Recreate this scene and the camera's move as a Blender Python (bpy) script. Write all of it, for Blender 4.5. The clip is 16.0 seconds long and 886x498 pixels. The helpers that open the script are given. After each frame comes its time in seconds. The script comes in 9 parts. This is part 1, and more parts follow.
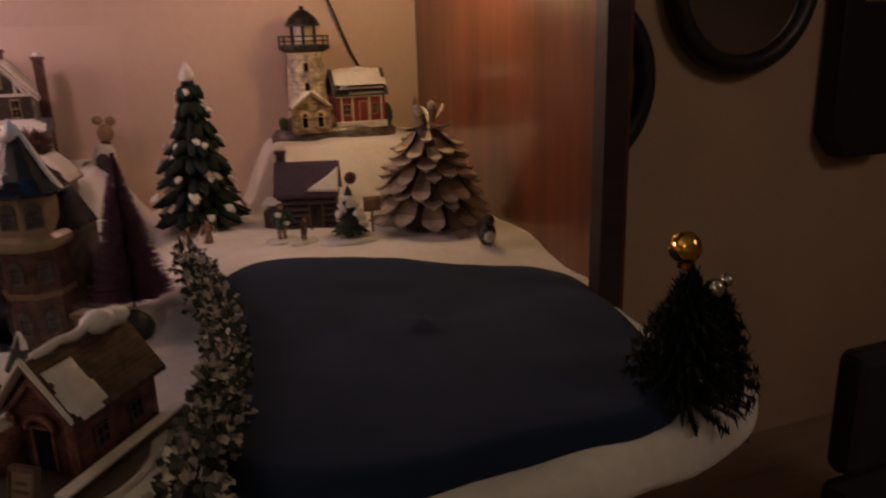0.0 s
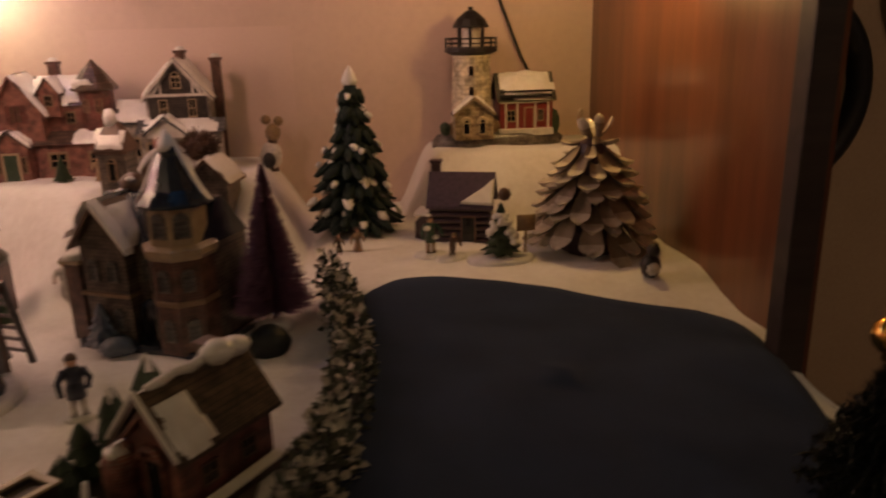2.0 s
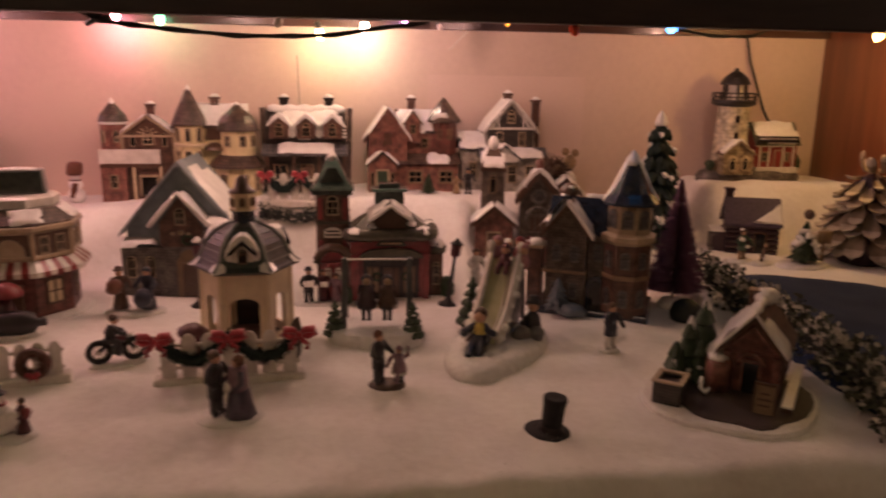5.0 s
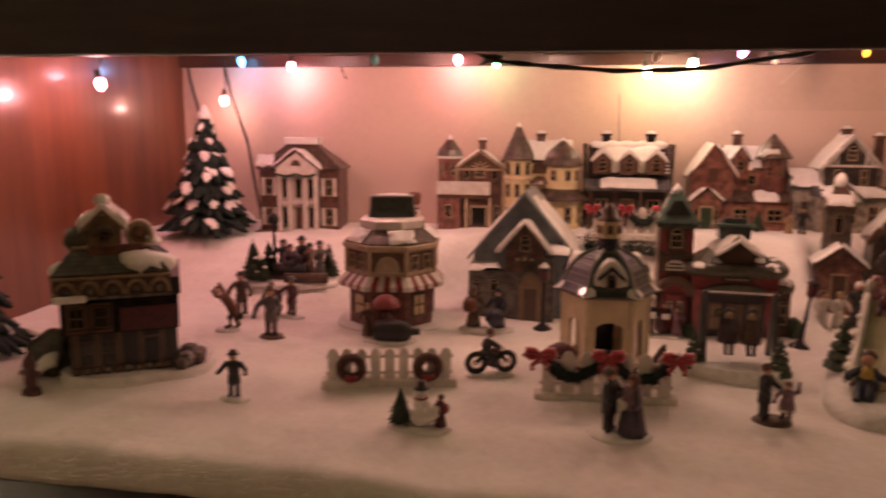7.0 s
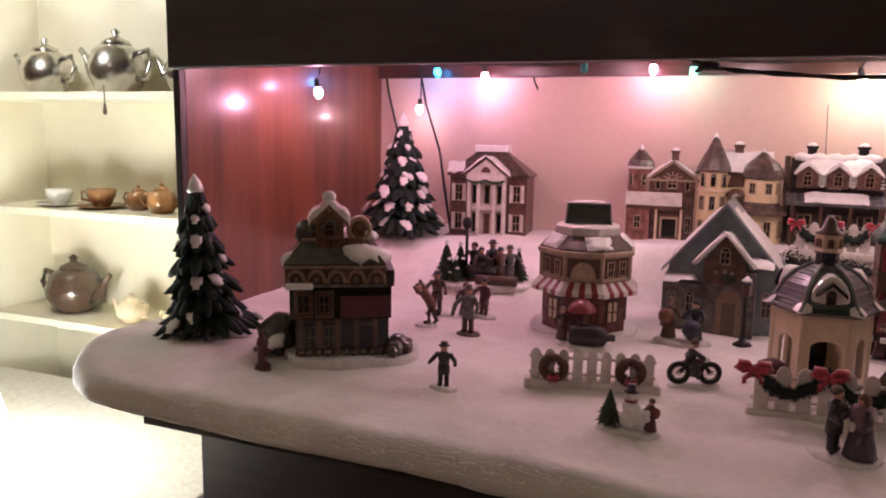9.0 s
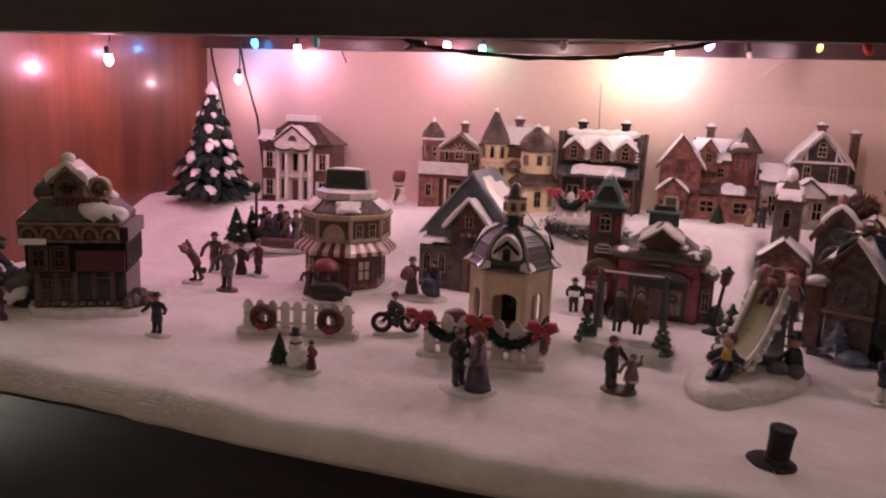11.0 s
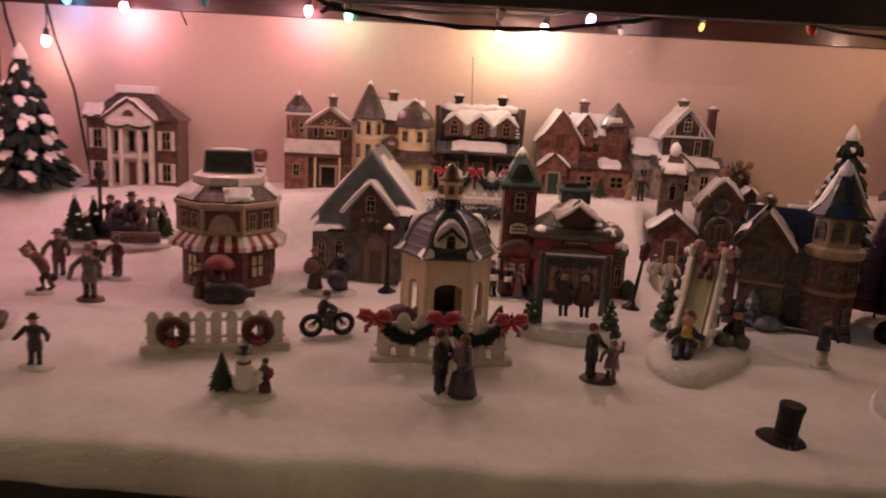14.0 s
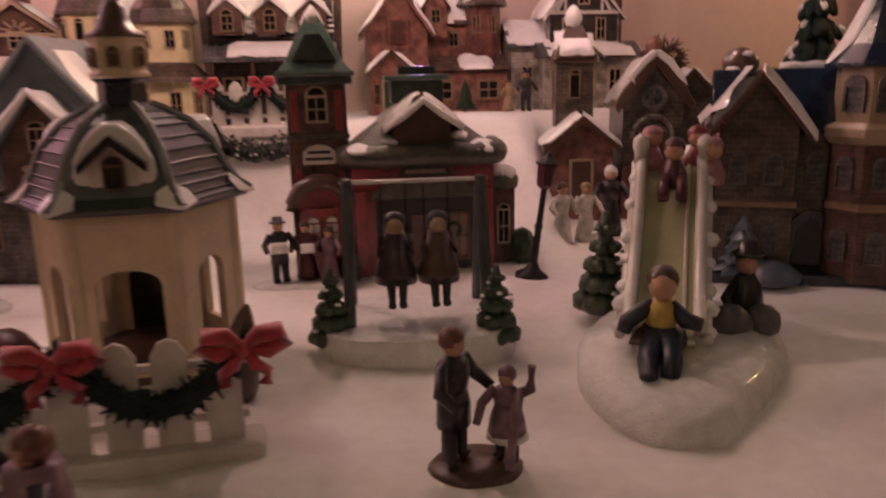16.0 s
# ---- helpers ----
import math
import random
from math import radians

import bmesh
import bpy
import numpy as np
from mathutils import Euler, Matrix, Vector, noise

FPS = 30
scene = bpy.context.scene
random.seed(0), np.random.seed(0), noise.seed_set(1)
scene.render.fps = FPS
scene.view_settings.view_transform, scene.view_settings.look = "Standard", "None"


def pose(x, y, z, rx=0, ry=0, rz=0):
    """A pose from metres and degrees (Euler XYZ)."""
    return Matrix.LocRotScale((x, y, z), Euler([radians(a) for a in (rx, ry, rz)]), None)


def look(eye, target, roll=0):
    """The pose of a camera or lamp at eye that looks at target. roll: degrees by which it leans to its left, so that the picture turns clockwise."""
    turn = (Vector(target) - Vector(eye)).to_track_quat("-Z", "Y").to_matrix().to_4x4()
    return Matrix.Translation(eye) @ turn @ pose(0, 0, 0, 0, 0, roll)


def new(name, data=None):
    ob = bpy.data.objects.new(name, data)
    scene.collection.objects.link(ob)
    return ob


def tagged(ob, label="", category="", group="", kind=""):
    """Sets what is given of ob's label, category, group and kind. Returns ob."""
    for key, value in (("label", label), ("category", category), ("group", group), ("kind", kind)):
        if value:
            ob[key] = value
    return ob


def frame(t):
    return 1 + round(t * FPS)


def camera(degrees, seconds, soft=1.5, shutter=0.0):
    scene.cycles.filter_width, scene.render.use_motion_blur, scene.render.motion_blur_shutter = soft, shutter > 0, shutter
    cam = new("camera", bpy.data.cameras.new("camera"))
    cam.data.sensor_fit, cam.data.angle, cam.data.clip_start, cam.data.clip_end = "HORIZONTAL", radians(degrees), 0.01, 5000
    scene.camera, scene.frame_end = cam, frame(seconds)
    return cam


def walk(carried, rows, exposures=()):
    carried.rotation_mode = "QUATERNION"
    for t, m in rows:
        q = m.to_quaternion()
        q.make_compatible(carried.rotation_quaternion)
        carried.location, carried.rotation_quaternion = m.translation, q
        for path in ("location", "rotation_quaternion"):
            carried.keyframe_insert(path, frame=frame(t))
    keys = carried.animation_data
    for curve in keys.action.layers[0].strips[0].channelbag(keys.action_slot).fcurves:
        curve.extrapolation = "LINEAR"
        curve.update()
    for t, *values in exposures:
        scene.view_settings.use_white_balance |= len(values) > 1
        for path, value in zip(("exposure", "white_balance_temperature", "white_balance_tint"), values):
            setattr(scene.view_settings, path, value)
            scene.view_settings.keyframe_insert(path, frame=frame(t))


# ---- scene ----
cam = camera(61.3, 16.0, soft=2.0, shutter=0.6)
PATH = [
    (0, (0.686, -0.436, 0.279), (1.38, 1.356, -0.274), -1.7),
    (0.5, (0.716, -0.451, 0.308), (1.282, 1.384, -0.252), -2.6),
    (1, (0.768, -0.4, 0.294), (1.299, 1.464, -0.199), -1.9),
    (1.5, (0.783, -0.362, 0.281), (1.142, 1.533, -0.25), -0.7),
    (2, (0.73, -0.373, 0.302), (0.98, 1.526, -0.273), -1.4),
    (2.5, (0.623, -0.43, 0.292), (0.957, 1.477, -0.206), -0.2),
    (3, (0.516, -0.486, 0.305), (1.094, 1.375, -0.147), 0.4),
    (3.5, (0.408, -0.503, 0.302), (1.064, 1.318, -0.202), 1.7),
    (4, (0.313, -0.528, 0.306), (0.86, 1.34, -0.153), 1.1),
    (4.2, (0.289, -0.54, 0.302), (0.772, 1.344, -0.165), 1.0),
    (6.5, (0.098, -0.574, 0.297), (-0.072, 1.387, -0.059), 0.9),
    (7, (0.06, -0.59, 0.284), (-0.287, 1.351, -0.054), 0.4),
    (7.5, (0.033, -0.614, 0.278), (-0.493, 1.287, -0.05), 0.1),
    (8, (0.007, -0.627, 0.274), (-0.628, 1.243, -0.041), 0.2),
    (8.2, (-0.002, -0.63, 0.271), (-0.674, 1.229, -0.034), 0.3),
    (10.3, (0.192, -0.615, 0.282), (-0.567, 1.208, -0.034), 1.3),
    (10.5, (0.249, -0.601, 0.277), (-0.471, 1.236, -0.046), 2.0),
    (11, (0.295, -0.612, 0.278), (-0.302, 1.261, -0.093), 2.4),
    (11.5, (0.304, -0.619, 0.279), (-0.279, 1.255, -0.106), 2.1),
    (12, (0.303, -0.596, 0.279), (-0.141, 1.306, -0.151), 2.3),
    (12.5, (0.27, -0.586, 0.28), (-0.042, 1.341, -0.158), 2.6),
    (13, (0.21, -0.589, 0.282), (0.011, 1.355, -0.145), 2.8),
    (13.5, (0.134, -0.591, 0.28), (0.066, 1.367, -0.123), 3.4),
    (14, (0.092, -0.56, 0.272), (0.095, 1.396, -0.143), 3.1),
    (14.5, (0.11, -0.44, 0.267), (0.231, 1.525, -0.089), 2.0),
    (15, (0.152, -0.301, 0.23), (0.442, 1.625, -0.222), -0.5),
    (15.5, (0.178, -0.191, 0.176), (0.432, 1.748, -0.244), -0.2),
    (16, (0.202, -0.125, 0.151), (0.49, 1.8, -0.308), -1.3),
]
# seconds, stops, kelvin, tint
EXPOSURES = [(0.0, -0.1, 6000, 5), (1.0, -0.1, 6700, 1), (2.0, -0.05, 7350, -1), (3.0, 0.1, 7400, 2), (3.5, 0.0, 7000, 4), (4.0, 0.1, 6900, 6), (6.5, 0.12, 7700, 11), (7.5, 0.3, 7800, 9), (8.0, 0.35, 6100, 10),
             (10.5, 0.42, 5150, 11), (11.5, 0.29, 5600, 13), (12.0, 0.23, 5700, 11), (12.5, 0.15, 6000, 10), (13.5, 0.1, 6750, 8), (14.0, 0.1, 6400, 7), (15.5, 0.25, 6100, 7), (16.0, 0.2, 6100, 6)]
walk(cam, [(t, look(eye, target, roll)) for t, eye, target, roll in PATH], EXPOSURES)

# ---- world and lamps ----
LEFT, RIGHT, BACK, FRONT, CEILING = -0.730, 1.140, 0.837, 0.225, 0.418
world = bpy.data.worlds.new("room_dark")
world.use_nodes = True
world.node_tree.nodes["Background"].inputs[0].default_value = (1.0, 0.70, 0.60, 1)
world.node_tree.nodes["Background"].inputs[1].default_value = 0.042
scene.world = world

# name, place, colour, power of each Christmas bulb; power 0: burnt out
BULBS = [
    ("blue", (-0.584, 0.795, 0.396), (0.10, 0.45, 1.0), 0.08),
    ("pink", (-0.481, 0.79, 0.386), (1.0, 0.42, 0.55), 0.24),
    ("pink", (-0.161, 0.79, 0.396), (1.0, 0.34, 0.45), 0.22),
    ("green", (-0.092, 0.795, 0.391), (0.25, 1.0, 0.6), 0.05),
    ("warm", (0.172, 0.785, 0.372), (1.0, 0.72, 0.42), 0.20),
    ("white", (0.249, 0.79, 0.386), (1.0, 0.76, 0.64), 0.24),
    ("violet", (0.313, 0.70, 0.398), (0.8, 0.45, 1.0), 0.06),
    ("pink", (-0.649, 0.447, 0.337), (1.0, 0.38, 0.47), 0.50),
    ("rose", (-0.62, 0.79, 0.322), (1.0, 0.50, 0.48), 0.10),
    ("blue", (0.588, 0.290, 0.366), (0.10, 0.40, 1.0), 0.03),
    ("yellow", (1.035, 0.545, 0.378), (1.0, 0.58, 0.22), 0.72),
    ("teal", (-0.186, 0.307, 0.357), (0.2, 0.9, 0.9), 0.0),
    ("clear", (0.143, 0.304, 0.358), (0.95, 0.9, 0.75), 0.0),
    ("clear", (0.377, 0.769, 0.386), (0.95, 0.8, 0.7), 0.0),
    ("red", (0.451, 0.225, 0.352), (1.0, 0.12, 0.05), 0.0),
    ("amber", (0.46, 0.60, 0.385), (1.0, 0.62, 0.1), 0.0),
]
# an added run of bulbs, unseen under the shelf, that fills in light
FILL_RUN = [
    ("pink", (-0.50, 0.475, 0.411), (1.0, 0.47, 0.50), 1.05),
    ("rose", (-0.25, 0.485, 0.411), (1.0, 0.50, 0.50), 1.10),
    ("warm", (0.00, 0.465, 0.411), (1.0, 0.60, 0.52), 1.10),
    ("warm", (0.24, 0.485, 0.411), (1.0, 0.60, 0.48), 1.05),
    ("rose", (0.46, 0.540, 0.411), (1.0, 0.55, 0.50), 0.82),
    ("amber", (0.86, 0.65, 0.411), (1.0, 0.54, 0.42), 0.42),
]
POWER = 1.06  # of the added middle run
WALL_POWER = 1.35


def lamp(name, place, colour, watts, radius):
    data = bpy.data.lights.new(name, "POINT")
    data.energy, data.color, data.shadow_soft_size = watts, colour, radius
    ob = new(name, data)
    ob.location = place
    return ob


for row, strength in ((BULBS, WALL_POWER), (FILL_RUN, POWER)):
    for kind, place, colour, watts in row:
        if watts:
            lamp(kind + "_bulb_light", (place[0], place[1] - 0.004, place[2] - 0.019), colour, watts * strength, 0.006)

# lamp that lights the china shelves, and unseen fills added for china and room
shelf_lamp = lamp("shelf_lamp_light", (-1.20, 0.17, -0.11), (1.0, 0.86, 0.66), 3.5, 0.05)
upper_fill = lamp("china_fill", (-1.50, 0.45, 0.66), (1.0, 0.86, 0.68), 6.0, 0.06)
for label, watts, spread, eye, aim in (("room_fill", 1.8, 180, (-0.7, -1.8, 1.3), (0.1, 0.2, 0.0)), ("wall_fill", 1.5, 110, (2.3, -1.0, 1.2), (1.72, 0.6, -0.1))):
    data = bpy.data.lights.new(label, "AREA")
    data.energy, data.color, data.size, data.spread = watts, (1.0, 0.66, 0.53), 0.5, radians(spread)
    new(label, data).matrix_world = look(eye, aim)

# ---- materials ----


def material(name, colour, second=None, rough=0.5, metal=0.0, scale=60.0, fine=600.0, bump=0.15, coat=0.0, stretch=(1, 1, 1), sheen=0.0, mix=0.5, depth=0.002):
    """A surface with variation at two scales, in metres of the object."""
    m = bpy.data.materials.new(name)
    m.use_nodes = True
    nt = m.node_tree
    shader = nt.nodes["Principled BSDF"]
    second = second or tuple(c * 0.55 for c in colour)
    coords = nt.nodes.new("ShaderNodeTexCoord")
    stretched = nt.nodes.new("ShaderNodeMapping")
    stretched.inputs["Scale"].default_value = stretch
    nt.links.new(coords.outputs["Object"], stretched.inputs["Vector"])
    broad, grain = nt.nodes.new("ShaderNodeTexNoise"), nt.nodes.new("ShaderNodeTexNoise")
    broad.inputs["Scale"].default_value, broad.inputs["Detail"].default_value = scale, 4
    grain.inputs["Scale"].default_value, grain.inputs["Detail"].default_value = fine, 3
    for n in (broad, grain):
        nt.links.new(stretched.outputs[0], n.inputs["Vector"])
    both = nt.nodes.new("ShaderNodeMath")
    both.operation = "MULTIPLY_ADD"
    both.inputs[1].default_value = 0.35
    nt.links.new(grain.outputs["Fac"], both.inputs[0])
    nt.links.new(broad.outputs["Fac"], both.inputs[2])
    ramp = nt.nodes.new("ShaderNodeValToRGB")
    ramp.color_ramp.elements[0].position, ramp.color_ramp.elements[1].position = 0.5 - 0.28 * mix, 0.68 + 0.3 * mix
    ramp.color_ramp.elements[0].color, ramp.color_ramp.elements[1].color = (*second, 1), (*colour, 1)
    nt.links.new(both.outputs[0], ramp.inputs[0])
    nt.links.new(ramp.outputs[0], shader.inputs["Base Color"])
    shader.inputs["Roughness"].default_value, shader.inputs["Metallic"].default_value = rough, metal
    shader.inputs["Coat Weight"].default_value, shader.inputs["Coat Roughness"].default_value = coat, 0.12
    shader.inputs["Sheen Weight"].default_value = sheen
    if bump:
        relief = nt.nodes.new("ShaderNodeBump")
        relief.inputs["Strength"].default_value, relief.inputs["Distance"].default_value = bump, depth
        nt.links.new(both.outputs[0], relief.inputs["Height"])
        nt.links.new(relief.outputs[0], shader.inputs["Normal"])
    return m


def bricks(name, colour, second, mortar, width=0.0062, height=0.0028, rough=0.4):
    """Tiny moulded bricks or shingles in glazed clay."""
    m = material(name, colour, second, rough, coat=0.25)
    nt = m.node_tree
    shader = nt.nodes["Principled BSDF"]
    coords = nt.nodes.new("ShaderNodeTexCoord")
    spun = nt.nodes.new("ShaderNodeMapping")
    spun.inputs["Rotation"].default_value = (radians(90), 0, 0)
    wall = nt.nodes.new("ShaderNodeTexBrick")
    wall.inputs["Scale"].default_value = 1.0
    wall.inputs["Brick Width"].default_value, wall.inputs["Row Height"].default_value = width, height
    wall.inputs["Mortar Size"].default_value = 0.0004
    wall.inputs["Color1"].default_value, wall.inputs["Color2"].default_value, wall.inputs["Mortar"].default_value = (*colour, 1), (*second, 1), (*mortar, 1)
    nt.links.new(coords.outputs["Object"], spun.inputs["Vector"])
    nt.links.new(spun.outputs[0], wall.inputs["Vector"])
    wash = nt.nodes.new("ShaderNodeMix")
    wash.data_type, wash.blend_type = "RGBA", "MULTIPLY"
    wash.inputs[0].default_value = 1.0
    blot = nt.nodes.new("ShaderNodeTexNoise")
    blot.inputs["Scale"].default_value, blot.inputs["Detail"].default_value = 95.0, 5
    nt.links.new(coords.outputs["Object"], blot.inputs["Vector"])
    tone = nt.nodes.new("ShaderNodeValToRGB")
    tone.color_ramp.elements[0].position, tone.color_ramp.elements[1].position = 0.36, 0.66
    tone.color_ramp.elements[0].color, tone.color_ramp.elements[1].color = (0.42, 0.40, 0.38, 1), (1.15, 1.12, 1.08, 1)
    nt.links.new(blot.outputs["Fac"], tone.inputs[0])
    nt.links.new(wall.outputs["Color"], wash.inputs[6])
    nt.links.new(tone.outputs[0], wash.inputs[7])
    nt.links.new(wash.outputs[2], shader.inputs["Base Color"])
    relief = nt.nodes.new("ShaderNodeBump")
    relief.inputs["Strength"].default_value, relief.inputs["Distance"].default_value, relief.invert = 0.5, 0.0006, True
    nt.links.new(wall.outputs["Fac"], relief.inputs["Height"])
    nt.links.new(relief.outputs[0], shader.inputs["Normal"])
    return m


def glowing(name, colour, strength):
    m = bpy.data.materials.new(name)
    m.use_nodes = True
    shader = m.node_tree.nodes["Principled BSDF"]
    shader.inputs["Base Color"].default_value = (*colour, 1)
    shader.inputs["Emission Color"].default_value = (*colour, 1)
    shader.inputs["Emission Strength"].default_value = strength
    shader.inputs["Roughness"].default_value = 0.2
    return m


COTTON = material("cotton_snow", (0.88, 0.86, 0.82), (0.66, 0.62, 0.57), 0.95, scale=9, fine=110, bump=0.35, sheen=0.5, depth=0.005)
SNOW = material("glazed_snow", (0.85, 0.84, 0.80), (0.72, 0.70, 0.66), 0.28, scale=90, bump=0.2, coat=0.4)
FROST = material("glitter_snow", (0.84, 0.83, 0.79), (0.68, 0.66, 0.62), 0.5, scale=140, fine=900, bump=1.0, coat=0.22)
PANEL = material("varnished_wood", (0.215, 0.072, 0.034), (0.058, 0.019, 0.011), 0.32, scale=7, fine=70, bump=0.10, coat=0.5, stretch=(4, 4, 0.28), mix=0.9)
BLACKWOOD = material("black_stained_wood", (0.042, 0.030, 0.029), (0.022, 0.016, 0.015), 0.45, scale=8, fine=70, bump=0.12, stretch=(1, 8, 8))
DARKRAIL = material("dark_glossy_wood", (0.075, 0.034, 0.024), (0.034, 0.016, 0.012), 0.3, scale=8, fine=70, bump=0.1, coat=0.5, stretch=(1, 8, 8))
WALLPAPER = material("cream_back_board", (0.68, 0.535, 0.445), (0.57, 0.43, 0.362), 0.8, scale=3.2, fine=90, bump=0.05)
PLASTER = material("brown_room_wall", (0.50, 0.36, 0.24), (0.38, 0.26, 0.17), 0.85, scale=2.2, fine=120, bump=0.1)
CREAMWALL = material("cream_painted_board", (0.80, 0.76, 0.60), (0.70, 0.66, 0.50), 0.6, scale=6, fine=160, bump=0.06)
FLOORING = material("brown_floor", (0.32, 0.24, 0.17), (0.22, 0.16, 0.11), 0.5, scale=5, fine=60, stretch=(1, 8, 1))
NAVY = material("navy_felt", (0.019, 0.034, 0.076), (0.013, 0.024, 0.054), 0.95, scale=18, fine=700, bump=0.5, sheen=0.05)
NAVY.node_tree.nodes["Principled BSDF"].inputs["Specular IOR Level"].default_value = 0.2
BRICKRED = bricks("red_brick_glaze", (0.20, 0.052, 0.040), (0.14, 0.036, 0.030), (0.19, 0.11, 0.09))
BRICKROSE = bricks("rose_brick_glaze", (0.30, 0.115, 0.09), (0.23, 0.08, 0.065), (0.28, 0.17, 0.14))
BRICKBROWN = bricks("brown_brick_glaze", (0.15, 0.068, 0.048), (0.10, 0.048, 0.036), (0.13, 0.085, 0.066))
STONE = bricks("grey_stone_glaze", (0.17, 0.155, 0.14), (0.12, 0.11, 0.10), (0.21, 0.19, 0.17), 0.008, 0.0042)
CLAPBOARD = bricks("white_clapboard", (0.46, 0.43, 0.38), (0.44, 0.41, 0.36), (0.26, 0.24, 0.21), 0.4, 0.0034)
DARKBOARD = bricks("dark_clapboard", (0.060, 0.050, 0.044), (0.050, 0.042, 0.036), (0.022, 0.018, 0.016), 0.4, 0.0034)
DARKSTONE = bricks("dark_stone_glaze", (0.125, 0.10, 0.078), (0.085, 0.068, 0.055), (0.17, 0.14, 0.11), 0.008, 0.0042)
LIGHTTAN = material("light_tan_glaze", (0.42, 0.33, 0.22), (0.28, 0.21, 0.135), 0.35, scale=80, coat=0.4)
PAPER = material("pale_paper", (0.70, 0.55, 0.47), (0.64, 0.49, 0.42), 0.85, scale=5, fine=200, bump=0.04)
# earth brown, made darker to hold the shade round the cottage
SHADEDEARTH = material("shaded_earth_glaze", (0.062, 0.042, 0.030), (0.030, 0.021, 0.015), 0.5, scale=60, bump=0.5)
TANSHINGLE = bricks("tan_shingles", (0.125, 0.088, 0.058), (0.085, 0.058, 0.040), (0.045, 0.032, 0.024), 0.006, 0.004)
GREYROOF = material("dark_grey_glazed_roof", (0.088, 0.089, 0.088), (0.050, 0.051, 0.051), 0.42, scale=90, coat=0.12, bump=0.4)
DARKSHINGLE = bricks("dark_shingles", (0.060, 0.040, 0.032), (0.042, 0.028, 0.023), (0.026, 0.019, 0.016), 0.006, 0.004)
SHOPDARK = bricks("black_brown_boards", (0.034, 0.027, 0.024), (0.026, 0.021, 0.019), (0.012, 0.010, 0.009), 0.4, 0.0034)
for name, value in (("Coat Weight", 0.0), ("Roughness", 0.8), ("Specular IOR Level", 0.2)):
    SHOPDARK.node_tree.nodes["Principled BSDF"].inputs[name].default_value = value
OLIVEROOF = bricks("olive_shingles", (0.070, 0.062, 0.042), (0.048, 0.042, 0.030), (0.026, 0.022, 0.016), 0.006, 0.004)
SHINGLE = bricks("brown_shingles", (0.15, 0.10, 0.075), (0.10, 0.068, 0.052), (0.05, 0.035, 0.025), 0.006, 0.004)
CREAMSTONE = bricks("cream_stone_blocks", (0.78, 0.73, 0.60), (0.66, 0.60, 0.46), (0.50, 0.43, 0.32), 0.011, 0.0065)
TANSTONE = bricks("tan_stone_blocks", (0.48, 0.39, 0.26), (0.28, 0.20, 0.13), (0.54, 0.46, 0.34), 0.010, 0.006)
SLATE = bricks("grey_slates", (0.16, 0.165, 0.165), (0.11, 0.115, 0.12), (0.05, 0.05, 0.052), 0.007, 0.0045)
RIBGREY = material("pale_grey_green_glaze", (0.20, 0.215, 0.20), (0.12, 0.13, 0.122), 0.35, scale=80, coat=0.4)
GREYBLUE = material("grey_blue_glaze", (0.175, 0.225, 0.245), (0.095, 0.125, 0.145), 0.3, scale=70, coat=0.5)
SLATEBLUE = material("pale_slate_blue_glaze", (0.30, 0.34, 0.35), (0.18, 0.21, 0.22), 0.3, scale=70, coat=0.5)
GREENROOF = material("green_glazed_roof", (0.048, 0.064, 0.056), (0.022, 0.032, 0.028), 0.25, scale=90, coat=0.6)
BLUEROOF = material("blue_glazed_roof", (0.018, 0.028, 0.046), (0.010, 0.015, 0.026), 0.25, scale=90, coat=0.6)
REDGLAZE = material("red_glaze", (0.27, 0.040, 0.038), (0.15, 0.024, 0.022), 0.3, scale=90, coat=0.5)
CRIMSON = material("crimson_glaze", (0.30, 0.048, 0.056), (0.13, 0.024, 0.028), 0.32, scale=90, coat=0.5)
SAGE = material("sage_green_glaze", (0.105, 0.165, 0.135), (0.050, 0.088, 0.072), 0.25, scale=90, coat=0.6)
MOSS = material("mossy_brown_shingle_glaze", (0.082, 0.078, 0.052), (0.036, 0.034, 0.024), 0.35, scale=130, fine=500, bump=0.9, coat=0.35)
BOUGH = material("mid_green_resin_boughs", (0.055, 0.085, 0.045), (0.020, 0.034, 0.018), 0.4, scale=170, bump=0.6, coat=0.3)
YELLOW = material("pale_yellow_glaze", (0.74, 0.64, 0.38), (0.60, 0.50, 0.27), 0.35, scale=70, coat=0.4)
CREAM = material("cream_glaze", (0.72, 0.60, 0.40), (0.58, 0.47, 0.31), 0.35, scale=70, coat=0.4)
WHITE = material("white_glaze", (0.72, 0.69, 0.62), (0.52, 0.48, 0.42), 0.3, scale=80, coat=0.4)
TAN = material("tan_glaze", (0.26, 0.175, 0.105), (0.17, 0.11, 0.065), 0.4, scale=80, coat=0.3)
BROWN = material("brown_glaze", (0.11, 0.06, 0.038), (0.06, 0.033, 0.022), 0.35, scale=80, coat=0.4)
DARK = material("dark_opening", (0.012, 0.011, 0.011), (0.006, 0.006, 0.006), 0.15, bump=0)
DOORGREEN = material("dark_green_paint", (0.03, 0.06, 0.035), (0.018, 0.035, 0.02), 0.35, coat=0.3)
FIR = material("dark_green_ceramic", (0.014, 0.028, 0.022), (0.005, 0.011, 0.009), 0.62, scale=160, bump=0.8)
FIR.node_tree.nodes["Principled BSDF"].inputs["Specular IOR Level"].default_value = 0.25
PINE = material("green_resin_needles", (0.035, 0.065, 0.03), (0.015, 0.03, 0.014), 0.5, scale=200, bump=0.6)
